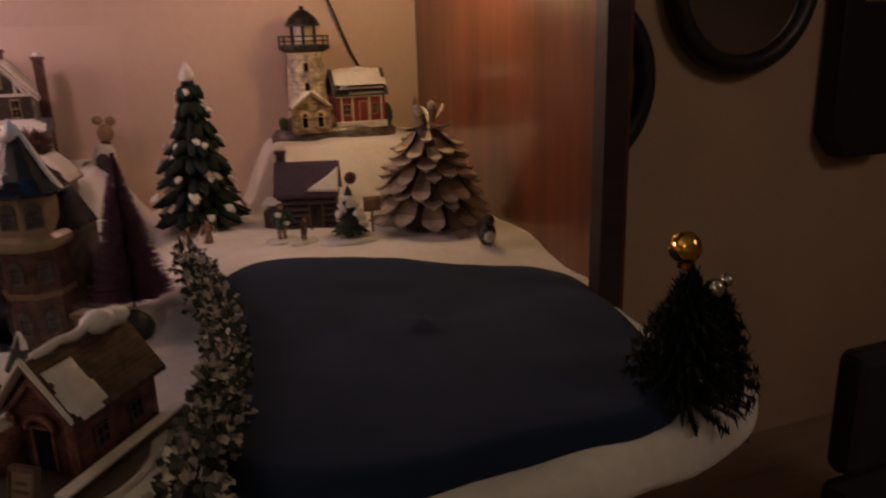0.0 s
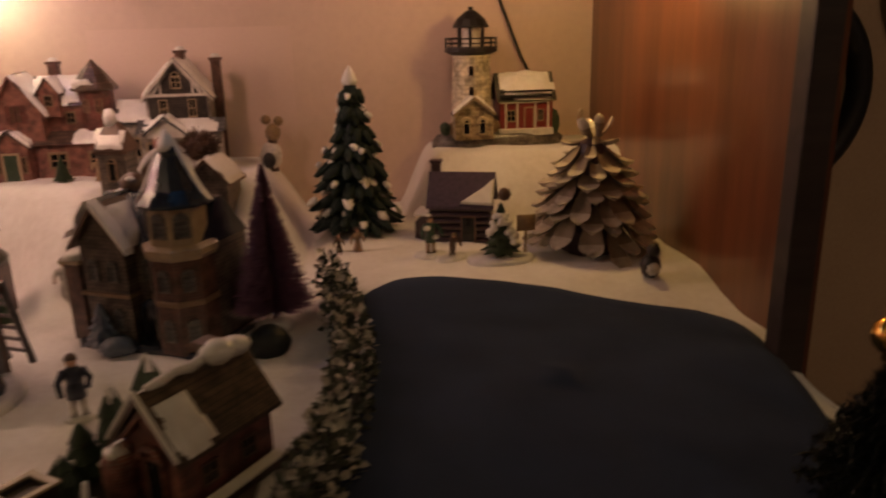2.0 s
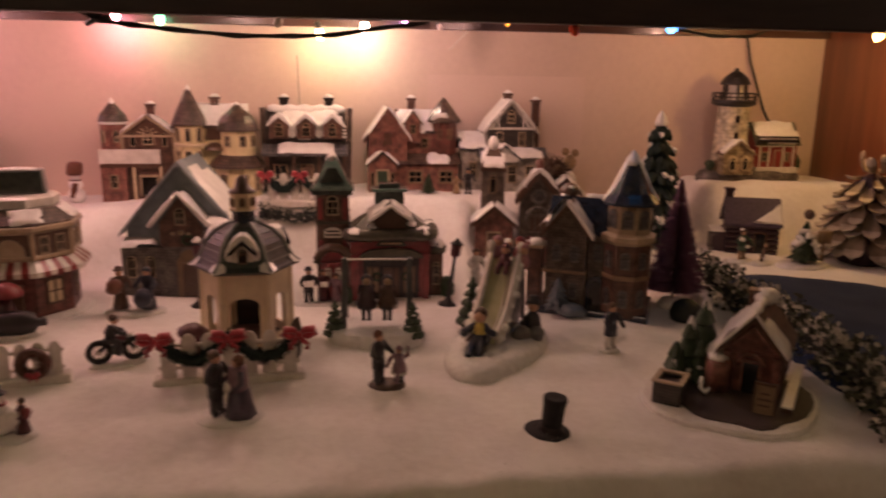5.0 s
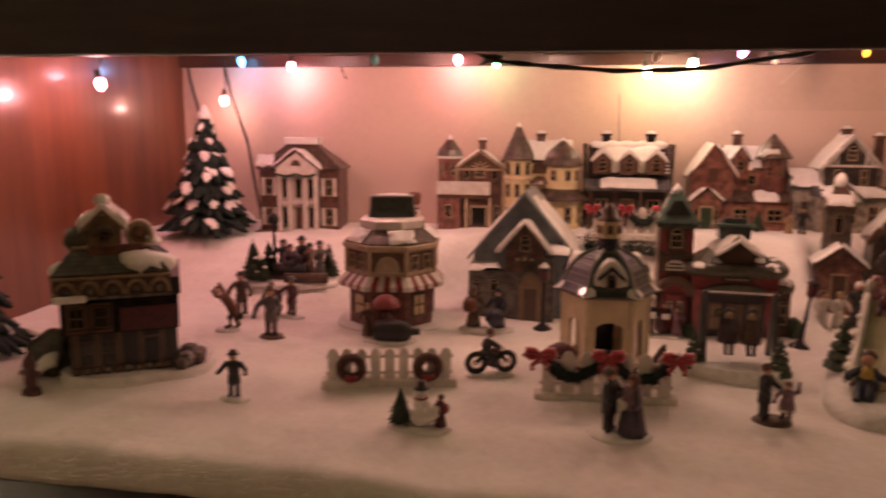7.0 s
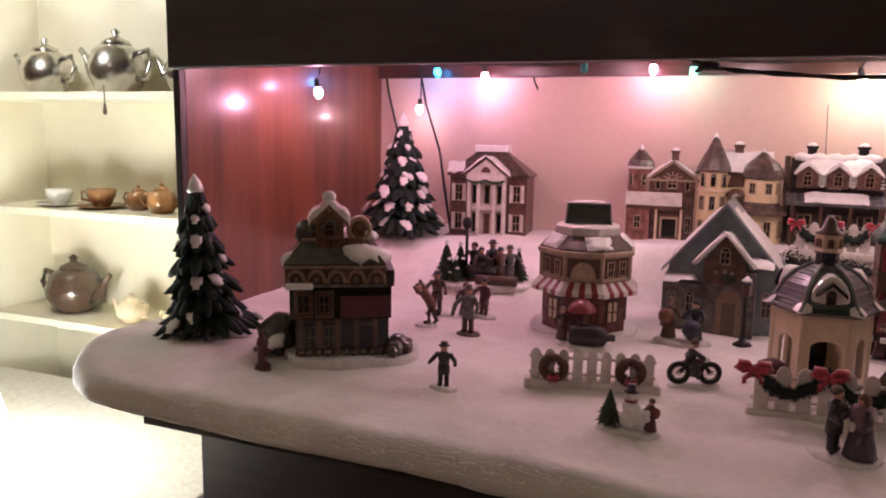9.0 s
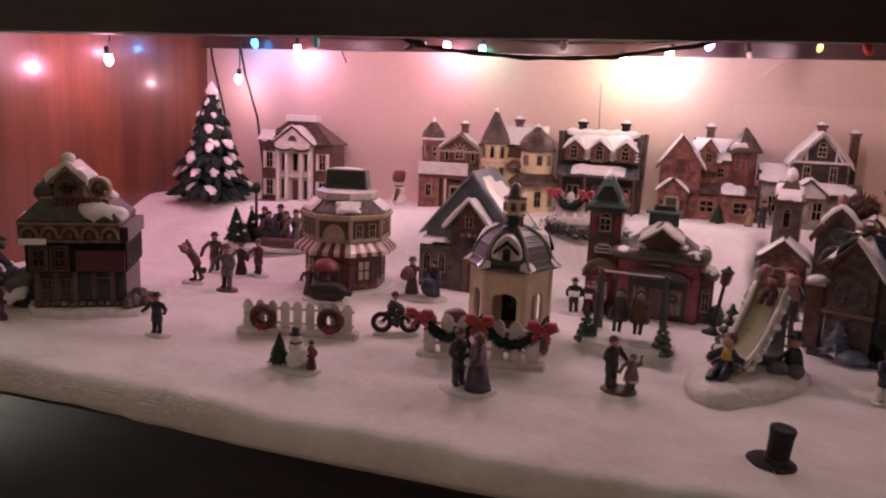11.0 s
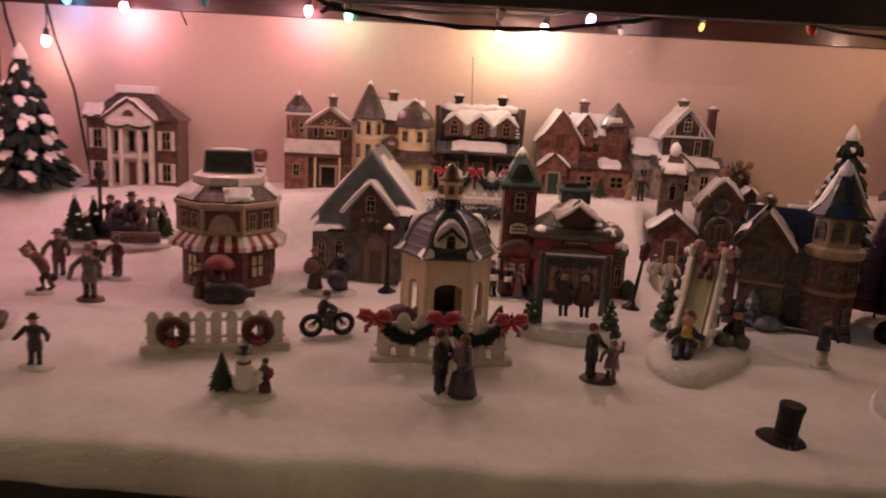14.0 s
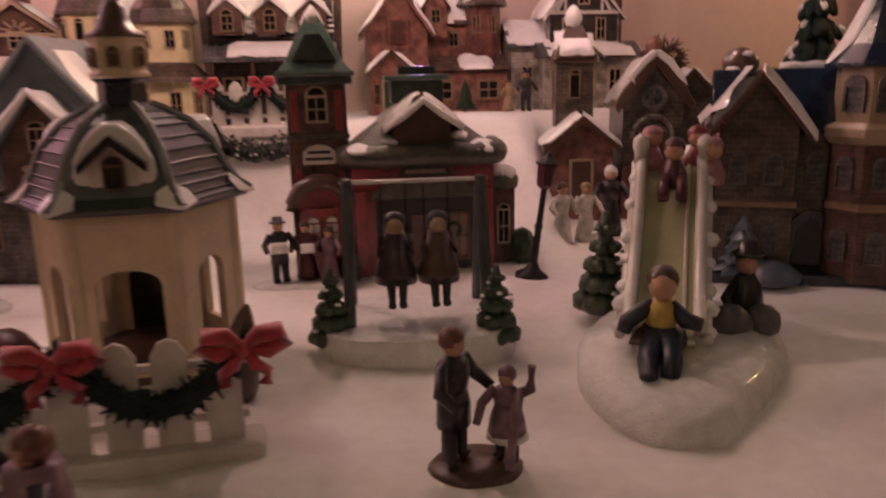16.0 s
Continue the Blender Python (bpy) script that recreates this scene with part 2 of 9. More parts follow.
LEAF = material("hedge_leaves", (0.075, 0.085, 0.055), (0.022, 0.030, 0.018), 0.6, scale=150)
LEAFSNOW = material("snowy_hedge_leaves", (0.66, 0.63, 0.55), (0.36, 0.34, 0.28), 0.6, scale=150)
PURPLE = material("purple_sisal", (0.30, 0.15, 0.23), (0.16, 0.085, 0.15), 0.8, scale=160)
# scale and tip colours hold the light on them; tips also pale themselves
CONESCALE = material("pine_cone_scale", (0.30, 0.24, 0.175), (0.12, 0.088, 0.060), 0.45, scale=70, bump=0.4)
CONETIP = material("pale_lit_cone_tip", (0.62, 0.56, 0.46), (0.36, 0.30, 0.23), 0.28, scale=120, bump=0.4, coat=0.5)
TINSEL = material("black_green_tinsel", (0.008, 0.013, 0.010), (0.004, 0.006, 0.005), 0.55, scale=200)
GOLD = material("gold_ornament", (0.85, 0.52, 0.14), (0.75, 0.43, 0.1), 0.12, 1.0, bump=0.02)
WREATH = material("red_brown_wreath", (0.13, 0.05, 0.035), (0.045, 0.035, 0.02), 0.5, scale=260, bump=0.5)
RIBBON = material("red_ribbon", (0.46, 0.036, 0.055), (0.28, 0.020, 0.032), 0.4, scale=140, sheen=0.3)
IRON = material("black_iron", (0.022, 0.02, 0.02), (0.012, 0.011, 0.011), 0.4, metal=0.3)
CABLE = material("dark_green_cable", (0.02, 0.022, 0.014), (0.012, 0.014, 0.009), 0.5)
FELT = material("black_felt", (0.020, 0.018, 0.020), (0.011, 0.010, 0.011), 0.85, scale=60, fine=900, bump=0.4)
SKIN = material("painted_resin_face", (0.52, 0.30, 0.2), (0.44, 0.24, 0.16), 0.45)
COATS = {n: material(n + "_painted_resin", c, None, 0.4, scale=180, coat=0.25) for n, c in {
    "black": (0.025, 0.022, 0.025), "brown": (0.10, 0.055, 0.035), "grey": (0.13, 0.12, 0.115), "red": (0.24, 0.032, 0.036),
    "green": (0.03, 0.075, 0.045), "blue": (0.03, 0.043, 0.085), "rose": (0.42, 0.19, 0.21), "white": (0.72, 0.69, 0.63),
    "tan": (0.34, 0.23, 0.13), "wine": (0.10, 0.024, 0.032), "yellow": (0.62, 0.46, 0.10), "plum": (0.055, 0.030, 0.038), "lilac": (0.085, 0.062, 0.095), "frostblue": (0.105, 0.135, 0.165), "slate": (0.075, 0.085, 0.085), "mauve": (0.24, 0.135, 0.17), "auburn": (0.16, 0.055, 0.028), "navy": (0.018, 0.024, 0.045)}.items()}
PORCELAIN = material("white_porcelain", (0.82, 0.80, 0.74), (0.74, 0.71, 0.64), 0.15, scale=30, coat=0.5, bump=0.02)
EARTHEN = material("brown_earthenware", (0.09, 0.055, 0.035), (0.05, 0.03, 0.02), 0.25, scale=40, coat=0.5)
AMBER = material("amber_china", (0.34, 0.17, 0.06), (0.2, 0.09, 0.03), 0.2, scale=50, coat=0.5)
SILVER = material("old_silver", (0.62, 0.6, 0.55), (0.45, 0.43, 0.39), 0.25, 1.0, bump=0.03)
MIRROR = material("mirror_glass", (0.35, 0.35, 0.36), (0.34, 0.34, 0.35), 0.04, 1.0, bump=0)

# ---- building blocks ----


class Shape:
    """Collects faces of simple solids; each face keeps a material slot."""

    def __init__(self):
        self.verts, self.faces, self.slots, self.slot, self.m = [], [], [], 0, Matrix.Identity(4)

    def at(self, m=None):
        self.m = m or Matrix.Identity(4)
        return self

    def use(self, slot):
        self.slot = slot
        return self

    def add(self, verts, faces):
        n = len(self.verts)
        self.verts += [tuple(self.m @ Vector(v)) for v in verts]
        self.faces += [tuple(n + i for i in f) for f in faces]
        self.slots += [self.slot] * len(faces)
        return self

    def box(self, x0, x1, y0, y1, z0, z1):
        v = [(x, y, z) for z in (z0, z1) for y in (y0, y1) for x in (x0, x1)]
        return self.add(v, [(0, 2, 3, 1), (4, 5, 7, 6), (0, 1, 5, 4), (2, 6, 7, 3), (0, 4, 6, 2), (1, 3, 7, 5)])

    def prism(self, outline, y0, y1):
        """An outline in x and z, counter-clockwise seen from -y, drawn out along y."""
        n = len(outline)
        v = [(x, y, z) for y in (y0, y1) for x, z in outline]
        sides = [(i, i + n, (i + 1) % n + n, (i + 1) % n) for i in range(n)]
        return self.add(v, [tuple(range(n)), tuple(range(2 * n - 1, n - 1, -1)), *sides])

    def lathe(self, profile, n=16, cx=0.0, cy=0.0, turn=0.0, wobble=0.0, squash=1.0):
        """Rings of (radius, z) round an upright axis."""
        v, f = [], []
        for r, z in profile:
            for i in range(n):
                a = turn + 2 * math.pi * i / n
                k = 1 + wobble * noise.noise((math.cos(a) * 2 + z * 40, math.sin(a) * 2, z * 60 + cx * 50))
                v.append((cx + r * k * math.cos(a), cy + r * k * squash * math.sin(a), z))
        for j in range(len(profile) - 1):
            for i in range(n):
                k = (i + 1) % n
                f.append((j * n + i, j * n + k, (j + 1) * n + k, (j + 1) * n + i))
        f.append(tuple(range(n - 1, -1, -1)))
        f.append(tuple((len(profile) - 1) * n + i for i in range(n)))
        return self.add(v, f)

    def tiers(self, cx, cy, r, h, base=0.0, count=7, n=18):
        """A little moulded fir: drooping star-edged skirts above one another."""
        for k in range(count):
            u = k / count
            R, z = r * (1 - 0.86 * u), base + h * (0.10 + 0.78 * u)
            v = []
            for i in range(n):
                a = 2 * math.pi * (i + 0.5 * (k % 2)) / n + 0.7 * k
                j = 1 + 0.25 * noise.noise((math.cos(a) * 3, math.sin(a) * 3, k * 1.7 + cx * 60))
                q = R * j * (1.0 if i % 2 else 0.66)
                v.append((cx + q * math.cos(a), cy + q * math.sin(a), z - h * 0.045 * (1.0 if i % 2 else 0.2)))
            for i in range(n):
                a = 2 * math.pi * i / n + 0.7 * k
                v.append((cx + R * 0.30 * math.cos(a), cy + R * 0.30 * math.sin(a), z + h * 0.15))
            v += [(cx, cy, z + h * 0.20), (cx, cy, z + h * 0.02)]
            f = [(i, (i + 1) % n, n + (i + 1) % n, n + i) for i in range(n)]
            f += [(n + i, n + (i + 1) % n, 2 * n) for i in range(n)] + [((i + 1) % n, i, 2 * n + 1) for i in range(n)]
            self.add(v, f)
        return self.lathe([(r * 0.22, base - 0.001), (r * 0.2, base + h * 0.5), (r * 0.05, base + h * 0.9)], 8, cx, cy)

    def ball(self, r, centre, squash=1.0, n=10, wobble=0.0):
        rings = [(r * math.sin(math.pi * (j + 0.02) / (n // 2 + 0.04)), -r * squash * math.cos(math.pi * (j + 0.02) / (n // 2 + 0.04)) + centre[2]) for j in range(n // 2 + 1)]
        return self.lathe(rings, n, centre[0], centre[1], wobble=wobble)

    def tube(self, points, r, n=6):
        """A round rod along points; r may be one radius or one for each point."""
        pts = [Vector(p) for p in points]
        radii = r if isinstance(r, (list, tuple)) else [r] * len(pts)
        v, f = [], []
        for k, p in enumerate(pts):
            way = (pts[min(k + 1, len(pts) - 1)] - pts[max(k - 1, 0)]).normalized()
            side = way.cross((0.13, 0.21, 1)) if abs(way.z) < 0.97 else way.cross((1, 0.1, 0))
            side.normalize()
            over = way.cross(side)
            v += [tuple(p + radii[k] * (math.cos(2 * math.pi * i / n) * side + math.sin(2 * math.pi * i / n) * over)) for i in range(n)]
        for k in range(len(pts) - 1):
            f += [(k * n + i, k * n + (i + 1) % n, (k + 1) * n + (i + 1) % n, (k + 1) * n + i) for i in range(n)]
        f += [tuple(range(n - 1, -1, -1)), tuple((len(pts) - 1) * n + i for i in range(n))]
        return self.add(v, f)

    def ring(self, R, r, centre=(0, 0, 0), n=24, k=8, axis="y"):
        v, f = [], []
        for i in range(n):
            a = 2 * math.pi * i / n
            for j in range(k):
                b = 2 * math.pi * j / k
                d, e = R + r * math.cos(b), r * math.sin(b)
                p = (d * math.cos(a), e, d * math.sin(a)) if axis == "y" else ((d * math.cos(a), d * math.sin(a), e) if axis == "z" else (e, d * math.cos(a), d * math.sin(a)))
                v.append(tuple(c + q for c, q in zip(centre, p)))
        for i in range(n):
            for j in range(k):
                f.append((i * k + j, ((i + 1) % n) * k + j, ((i + 1) % n) * k + (j + 1) % k, i * k + (j + 1) % k))
        return self.add(v, f)

    def drift(self, m, width, length, thick, cover=0.5, seed=0.0, nu=14, nv=10):
        """A pad of snow on the plane of m (x across, y up the slope, z out of it), with a ragged edge."""
        hold, self.m = self.m, self.m @ m
        grid, v, f = {}, [], []
        for j in range(nv + 1):
            for i in range(nu + 1):
                u, w = i / nu, j / nv
                edge = min(u, 1 - u) * 5 if cover < 1 else min(u, 1 - u) * 12
                h = min(1.0, edge, (w + 0.02) * 5, (1.02 - w) * 5) + (cover - 1) + 0.9 * noise.noise((u * 3 + seed, w * 2.4 + seed * 1.7, seed))
                grid[i, j] = h
                v.append(((u - 0.5) * width, w * length, max(0.0, min(1.0, h * 2.2)) ** 0.6 * thick))
        n = nu + 1
        for j in range(nv):
            for i in range(nu):
                if max(grid[i, j], grid[i + 1, j], grid[i, j + 1], grid[i + 1, j + 1]) > 0:
                    f.append((j * n + i, j * n + i + 1, (j + 1) * n + i + 1, (j + 1) * n + i))
        used = sorted({i for q in f for i in q})
        to = {o: k for k, o in enumerate(used)}
        self.add([v[i] for i in used], [tuple(to[i] for i in q) for q in f])
        self.m = hold
        return self

    def mesh(self, name, smooth=False):
        data = bpy.data.meshes.new(name)
        data.from_pydata(self.verts, [], self.faces)
        data.polygons.foreach_set("material_index", self.slots)
        if smooth:
            data.polygons.foreach_set("use_smooth", [True] * len(self.faces))
        data.update()
        return data


def part(name, shape, mats, parent=None, label="", bevel=0.0, smooth=False, m=None):
    data = shape.mesh(name, smooth)
    for one in mats if isinstance(mats, (list, tuple)) else [mats]:
        data.materials.append(one)
    ob = new(name, data)
    if parent:
        ob.parent = parent
    if m:
        ob.matrix_basis = m
    if bevel:
        mod = ob.modifiers.new("bevel", "BEVEL")
        mod.width, mod.segments, mod.limit_method, mod.angle_limit = bevel, 2, "ANGLE", radians(40)
    return tagged(ob, label)


def thing(name, m, label, category, group="", kind=""):
    ob = new(name)
    ob.matrix_basis = m
    ob.empty_display_size = 0.02
    return tagged(ob, label, category, group, kind)


def smooth_step(a, b, v):
    t = max(0.0, min(1.0, (v - a) / (b - a)))
    return t * t * (3 - 2 * t)


def ground(x, y):
    """Height of the cotton snow."""
    middle = smooth_step(-0.35, -0.05, x) * (1 - smooth_step(0.26, 0.40, x))
    dip = smooth_step(0.39, 0.43, x) * (1 - smooth_step(0.55, 0.60, x))
    start = 0.44 + 0.17 * middle + 0.10 * dip
    top = 0.082 + 0.026 * smooth_step(-0.5, 0.4, x)
    back = top * smooth_step(start, start + 0.22 - 0.15 * middle - 0.06 * dip, y) * (1 - smooth_step(0.60, 0.70, x))
    mound = 0.122 * smooth_step(0.80, 0.875, x) * smooth_step(0.60, 0.71, y)
    right = 0.024 * smooth_step(0.62, 0.72, x) * smooth_step(0.30, 0.44, y)
    lump = 0.0044 * noise.noise((x * 9, y * 9, 0.3)) + 0.0026 * noise.noise((x * 24, y * 24, 1.3)) + 0.0008 * noise.noise((x * 62, y * 62, 2.3))
    return max(back, mound, right) + lump


def on_snow(x, y, turn=0.0, sink=0.001, lean=(0, 0)):
    return pose(x, y, ground(x, y) - sink, lean[0], lean[1], turn)


# ---- setting ----
def slab(name, x0, x1, y0, y1, z0, z1, mat, label, bevel=0.0, category="wall"):
    return tagged(part(name, Shape().box(x0, x1, y0, y1, z0, z1), mat, label=label, bevel=bevel), category=category, kind="structure")


slab("wall_north", -3.0, 3.2, 0.90, 1.0, -0.75, 1.8, PLASTER, "dim brown plaster wall behind the cabinet")
slab("wall_south", -3.0, 3.2, -2.6, -2.5, -0.75, 1.8, PLASTER, "dim brown plaster wall across the room")
slab("wall_west", -3.1, -3.0, -2.6, 1.0, -0.75, 1.8, PLASTER, "dim brown plaster wall beside the china shelves")
slab("wall_east", 3.2, 3.3, -2.6, 1.0, -0.75, 1.8, PLASTER, "dim brown plaster wall")
slab("floor", -3.1, 3.3, -2.6, 1.0, -0.80, -0.75, FLOORING, "dark wooden floor", category="floor")
slab("ceiling", -3.1, 3.3, -2.6, 1.0, 1.8, 1.85, CREAMWALL, "plain room ceiling", category="ceiling")


def cabinet():
    c = thing("display_cabinet", pose(0, 0, 0), "black-stained wooden cabinet with varnished inner panels and a deep open bay", "cabinet", kind="structure")
    part("side_panel", Shape().box(LEFT - 0.008, LEFT, FRONT + 0.002, BACK, -0.06, CEILING), PANEL, c, "red-brown varnished wood panel", 0.0008)
    part("side_panel", Shape().box(RIGHT, RIGHT + 0.018, FRONT + 0.002, BACK, -0.06, CEILING), PANEL, c, "red-brown varnished wood panel", 0.0008)
    part("back_panel", Shape().box(LEFT - 0.008, RIGHT + 0.018, BACK, BACK + 0.012, -0.06, CEILING + 0.03), WALLPAPER, c, "cream painted back board")
    part("shelf", Shape().box(LEFT - 0.008, RIGHT + 0.018, FRONT, BACK, CEILING, CEILING + 0.02), BLACKWOOD, c)
    part("back_rail", Shape().box(LEFT + 0.001, RIGHT - 0.001, BACK - 0.016, BACK - 0.001, 0.385, CEILING - 0.001), DARKRAIL, c, "dark glossy strip under the shelf at the back", 0.001)
    part("front_rail", Shape().box(LEFT - 0.011, RIGHT + 0.024, FRONT - 0.02, FRONT, 0.355, 0.56), BLACKWOOD, c, "deep black wooden rail", 0.002)
    part("front_post", Shape().box(LEFT - 0.010, LEFT + 0.001, FRONT - 0.012, FRONT + 0.001, -0.062, 0.354), BLACKWOOD, c, "black edge strip", 0.0015)
    part("front_post", Shape().box(1.098, 1.124, FRONT - 0.040, FRONT - 0.018, -0.75, 0.357), BLACKWOOD, c, "black edge strip", 0.0015)
    part("outer_side", Shape().box(LEFT - 0.0105, LEFT - 0.0085, FRONT + 0.003, BACK + 0.012, -0.062, 0.9), BLACKWOOD, c)
    part("outer_side", Shape().box(RIGHT + 0.0185, RIGHT + 0.023, FRONT + 0.045, BACK + 0.012, -0.75, 0.9), BLACKWOOD, c)
    part("upper_front", Shape().box(LEFT - 0.010, RIGHT + 0.023, FRONT - 0.016, FRONT + 0.01, 0.562, 0.9), BLACKWOOD, c)
    part("base", Shape().box(LEFT + 0.020, RIGHT - 0.002, FRONT - 0.012, BACK + 0.012, -0.75, -0.063), BLACKWOOD, c, "black base of the cabinet")
    part("board", Shape().box(LEFT + 0.13, RIGHT - 0.02, -0.01, FRONT - 0.02, -0.056, -0.030), BLACKWOOD, c, "board under the snow")


cabinet()
tagged(part("paper_sheet", Shape().box(0.365, 0.662, BACK - 0.0008, BACK - 0.0003, 0.13, 0.306), PAPER, label="plain pale paper sheet stuck on the back board"), category="paper")

SNOW_X0, SNOW_X1, SNOW_Y0 = -0.792, 1.195, -0.060


def snow_blanket():
    """One sheet of cotton with a rounded front edge that droops over the board."""
    nx, ny, x0, x1, y0, y1 = 290, 135, SNOW_X0 - 0.05, SNOW_X1 + 0.05, SNOW_Y0 - 0.05, BACK - 0.001
    s = Shape()
    v, f = [], []
    radius, lip = 0.21, 0.022
    for j in range(ny + 1):
        for i in range(nx + 1):
            x, y = x0 + (x1 - x0) * i / nx, y0 + (y1 - y0) * j / ny
            wave = 0.006 * noise.noise((x * 6, 3.1, 0)) + 0.002 * noise.noise((x * 25, 7.0, 0))
            left, low = SNOW_X0 + 0.02 * noise.noise((y * 5, 0, 4)), SNOW_Y0 + wave + 0.014 * (1 - smooth_step(-0.60, 0.05, x)) - 0.006 * smooth_step(-0.30, 0.10, x)
            mirrored = x > 0.2
            dx, dy = (SNOW_X1 - 0.066 * smooth_step(-0.02, 0.12, y) + 0.030 * smooth_step(0.15, 0.30, y) + 0.006 * noise.noise((y * 7, 2, 9)) - x if mirrored else x - left), y - low
            if dx < radius and dy < radius:
                out = math.hypot(radius - dx, radius - dy)
                inside, way = radius - out, Vector((radius - dx, radius - dy)).normalized()
            else:
                inside, way = (dx, Vector((1, 0))) if dx < dy else (dy, Vector((0, 1)))
            z = ground(x, y)
            if mirrored:
                way = Vector((-way.x, way.y))
            if inside < 0:
                x, y = x + way.x * -inside, y + way.y * -inside
                if dx < radius and dy < radius:
                    x, y = x0 + (x1 - x0) * i / nx - way.x * inside, y0 + (y1 - y0) * j / ny - way.y * inside
                z = -lip - min(0.008, -inside)
                x, y = x + 0.3 * max(0, -inside - 0.012) * way.x, y + 0.3 * max(0, -inside - 0.012) * abs(way.y)
            elif inside < lip:
                z -= lip * (1 - math.sqrt(max(0.0, 1 - (1 - inside / lip) ** 2)))
            v.append((x, y, z))
    n = nx + 1
    for j in range(ny):
        for i in range(nx):
            cx, cy = x0 + (x1 - x0) * (i + 0.5) / nx, y0 + (y1 - y0) * (j + 0.5) / ny
            if cy > FRONT - 0.02 and not LEFT - 0.001 < cx < RIGHT + 0.004:
                continue
            f.append((j * n + i, j * n + i + 1, (j + 1) * n + i + 1, (j + 1) * n + i))
    s.add(v, f)
    tagged(part("snow_ground", s, COTTON, label="white cotton batting snow with a soft drooping front edge", smooth=True), category="ground", kind="structure")


snow_blanket()


def cotton_fuzz():
    """Loose fibres that stand off the cotton, thickest along its front edge."""
    rnd = random.Random(77)
    s, v, f = Shape(), [], []
    for k in range(5200):
        x = rnd.uniform(SNOW_X0 + 0.05, 0.68)
        edge = rnd.random() < 0.45
        y = SNOW_Y0 + (abs(rnd.gauss(0, 0.010)) if edge else rnd.random() ** 1.5 * 0.5 + 0.01)
        if x < SNOW_X0 + 0.24 and math.hypot(x - SNOW_X0 - 0.21, min(0, y - SNOW_Y0 - 0.21)) > 0.2:
            continue
        inside = y - SNOW_Y0
        z = ground(x, y) - (0.022 * (1 - math.sqrt(max(0.0, 1 - (1 - inside / 0.022) ** 2))) if inside < 0.022 else 0)
        a, L = rnd.uniform(0, 6.283), rnd.uniform(0.006, 0.018)
        d = Vector((math.cos(a), math.sin(a) * (0.6 if not edge else 0.35), rnd.uniform(-0.08, 0.14))) * L
        if edge:
            d.y -= 0.3 * L
        p, q = Vector((x, y, z + 0.0004)), Vector((-math.sin(a), math.cos(a), 0)) * 0.00022
        n = len(v)
        mid = p + d * 0.5 + Vector((0, 0, 0.0009))
        v += [p - q, p + q, mid + q, mid - q, p + d]
        f += [(n, n + 1, n + 2, n + 3), (n + 3, n + 2, n + 4)]
    s.add(v, f)
    tagged(part("cotton_fibres", s, COTTON, label="loose white cotton fibres standing off the snow sheet"), category="cotton", kind="stuff")


cotton_fuzz()


def pond():
    """A felt sheet that lies on the snow; its outline is a rounded four-sided form."""
    s = Shape()
    n, rings = 96, 14
    v, f = [(0.90, 0.17, 0.027)], []
    for k in range(1, rings + 1):
        for i in range(n):
            a = 2 * math.pi * i / n
            c, d = math.cos(a), math.sin(a)
            r = (abs(c) ** 5 + abs(d) ** 5) ** -0.2
            u, w = c * r * k / rings, d * r * k / rings
            w *= 1 + 0.03 * noise.noise((c * 2, d * 2, 0))
            # corners: left far, right far, right near, left near
            far = Vector((0.734 + (u + 1) / 2 * 0.396, 0.470 - 0.010 * (u + 1) - 0.140 * smooth_step(0.1, 1.0, (u + 1) / 2)))
            near = Vector((0.686 + (u + 1) / 2 * 0.362, -0.036 - 0.018 * (u + 1) / 2))
            p = near.lerp(far, (w + 1) / 2)
            z = ground(p.x, p.y) * 0.3 + 0.0190 + 0.0035 * noise.noise((p.x * 11, p.y * 11, 5)) + 0.0012 * noise.noise((p.x * 34, p.y * 20, 8)) - (0.006 if k == rings else 0)
            v.append((p.x, p.y, z))
    f += [(0, 1 + i, 1 + (i + 1) % n) for i in range(n)]
    for k in range(rings - 1):
        f += [(1 + k * n + i, 1 + (k + 1) * n + i, 1 + (k + 1) * n + (i + 1) % n, 1 + k * n + (i + 1) % n) for i in range(n)]
    edge = 1 + (rings - 1) * n
    low = len(v)
    v += [(x, y, -0.004) for x, y, z in v[edge:edge + n]]
    f += [(edge + i, low + i, low + (i + 1) % n, edge + (i + 1) % n) for i in range(n)]
    s.add(v, f)
    tagged(part("pond", s, NAVY, label="dark navy felt sheet laid on the snow as a pond", smooth=True), category="pond", kind="structure")


pond()

# ---- parts of the ceramic houses (front towards -y, base at z = 0) ----


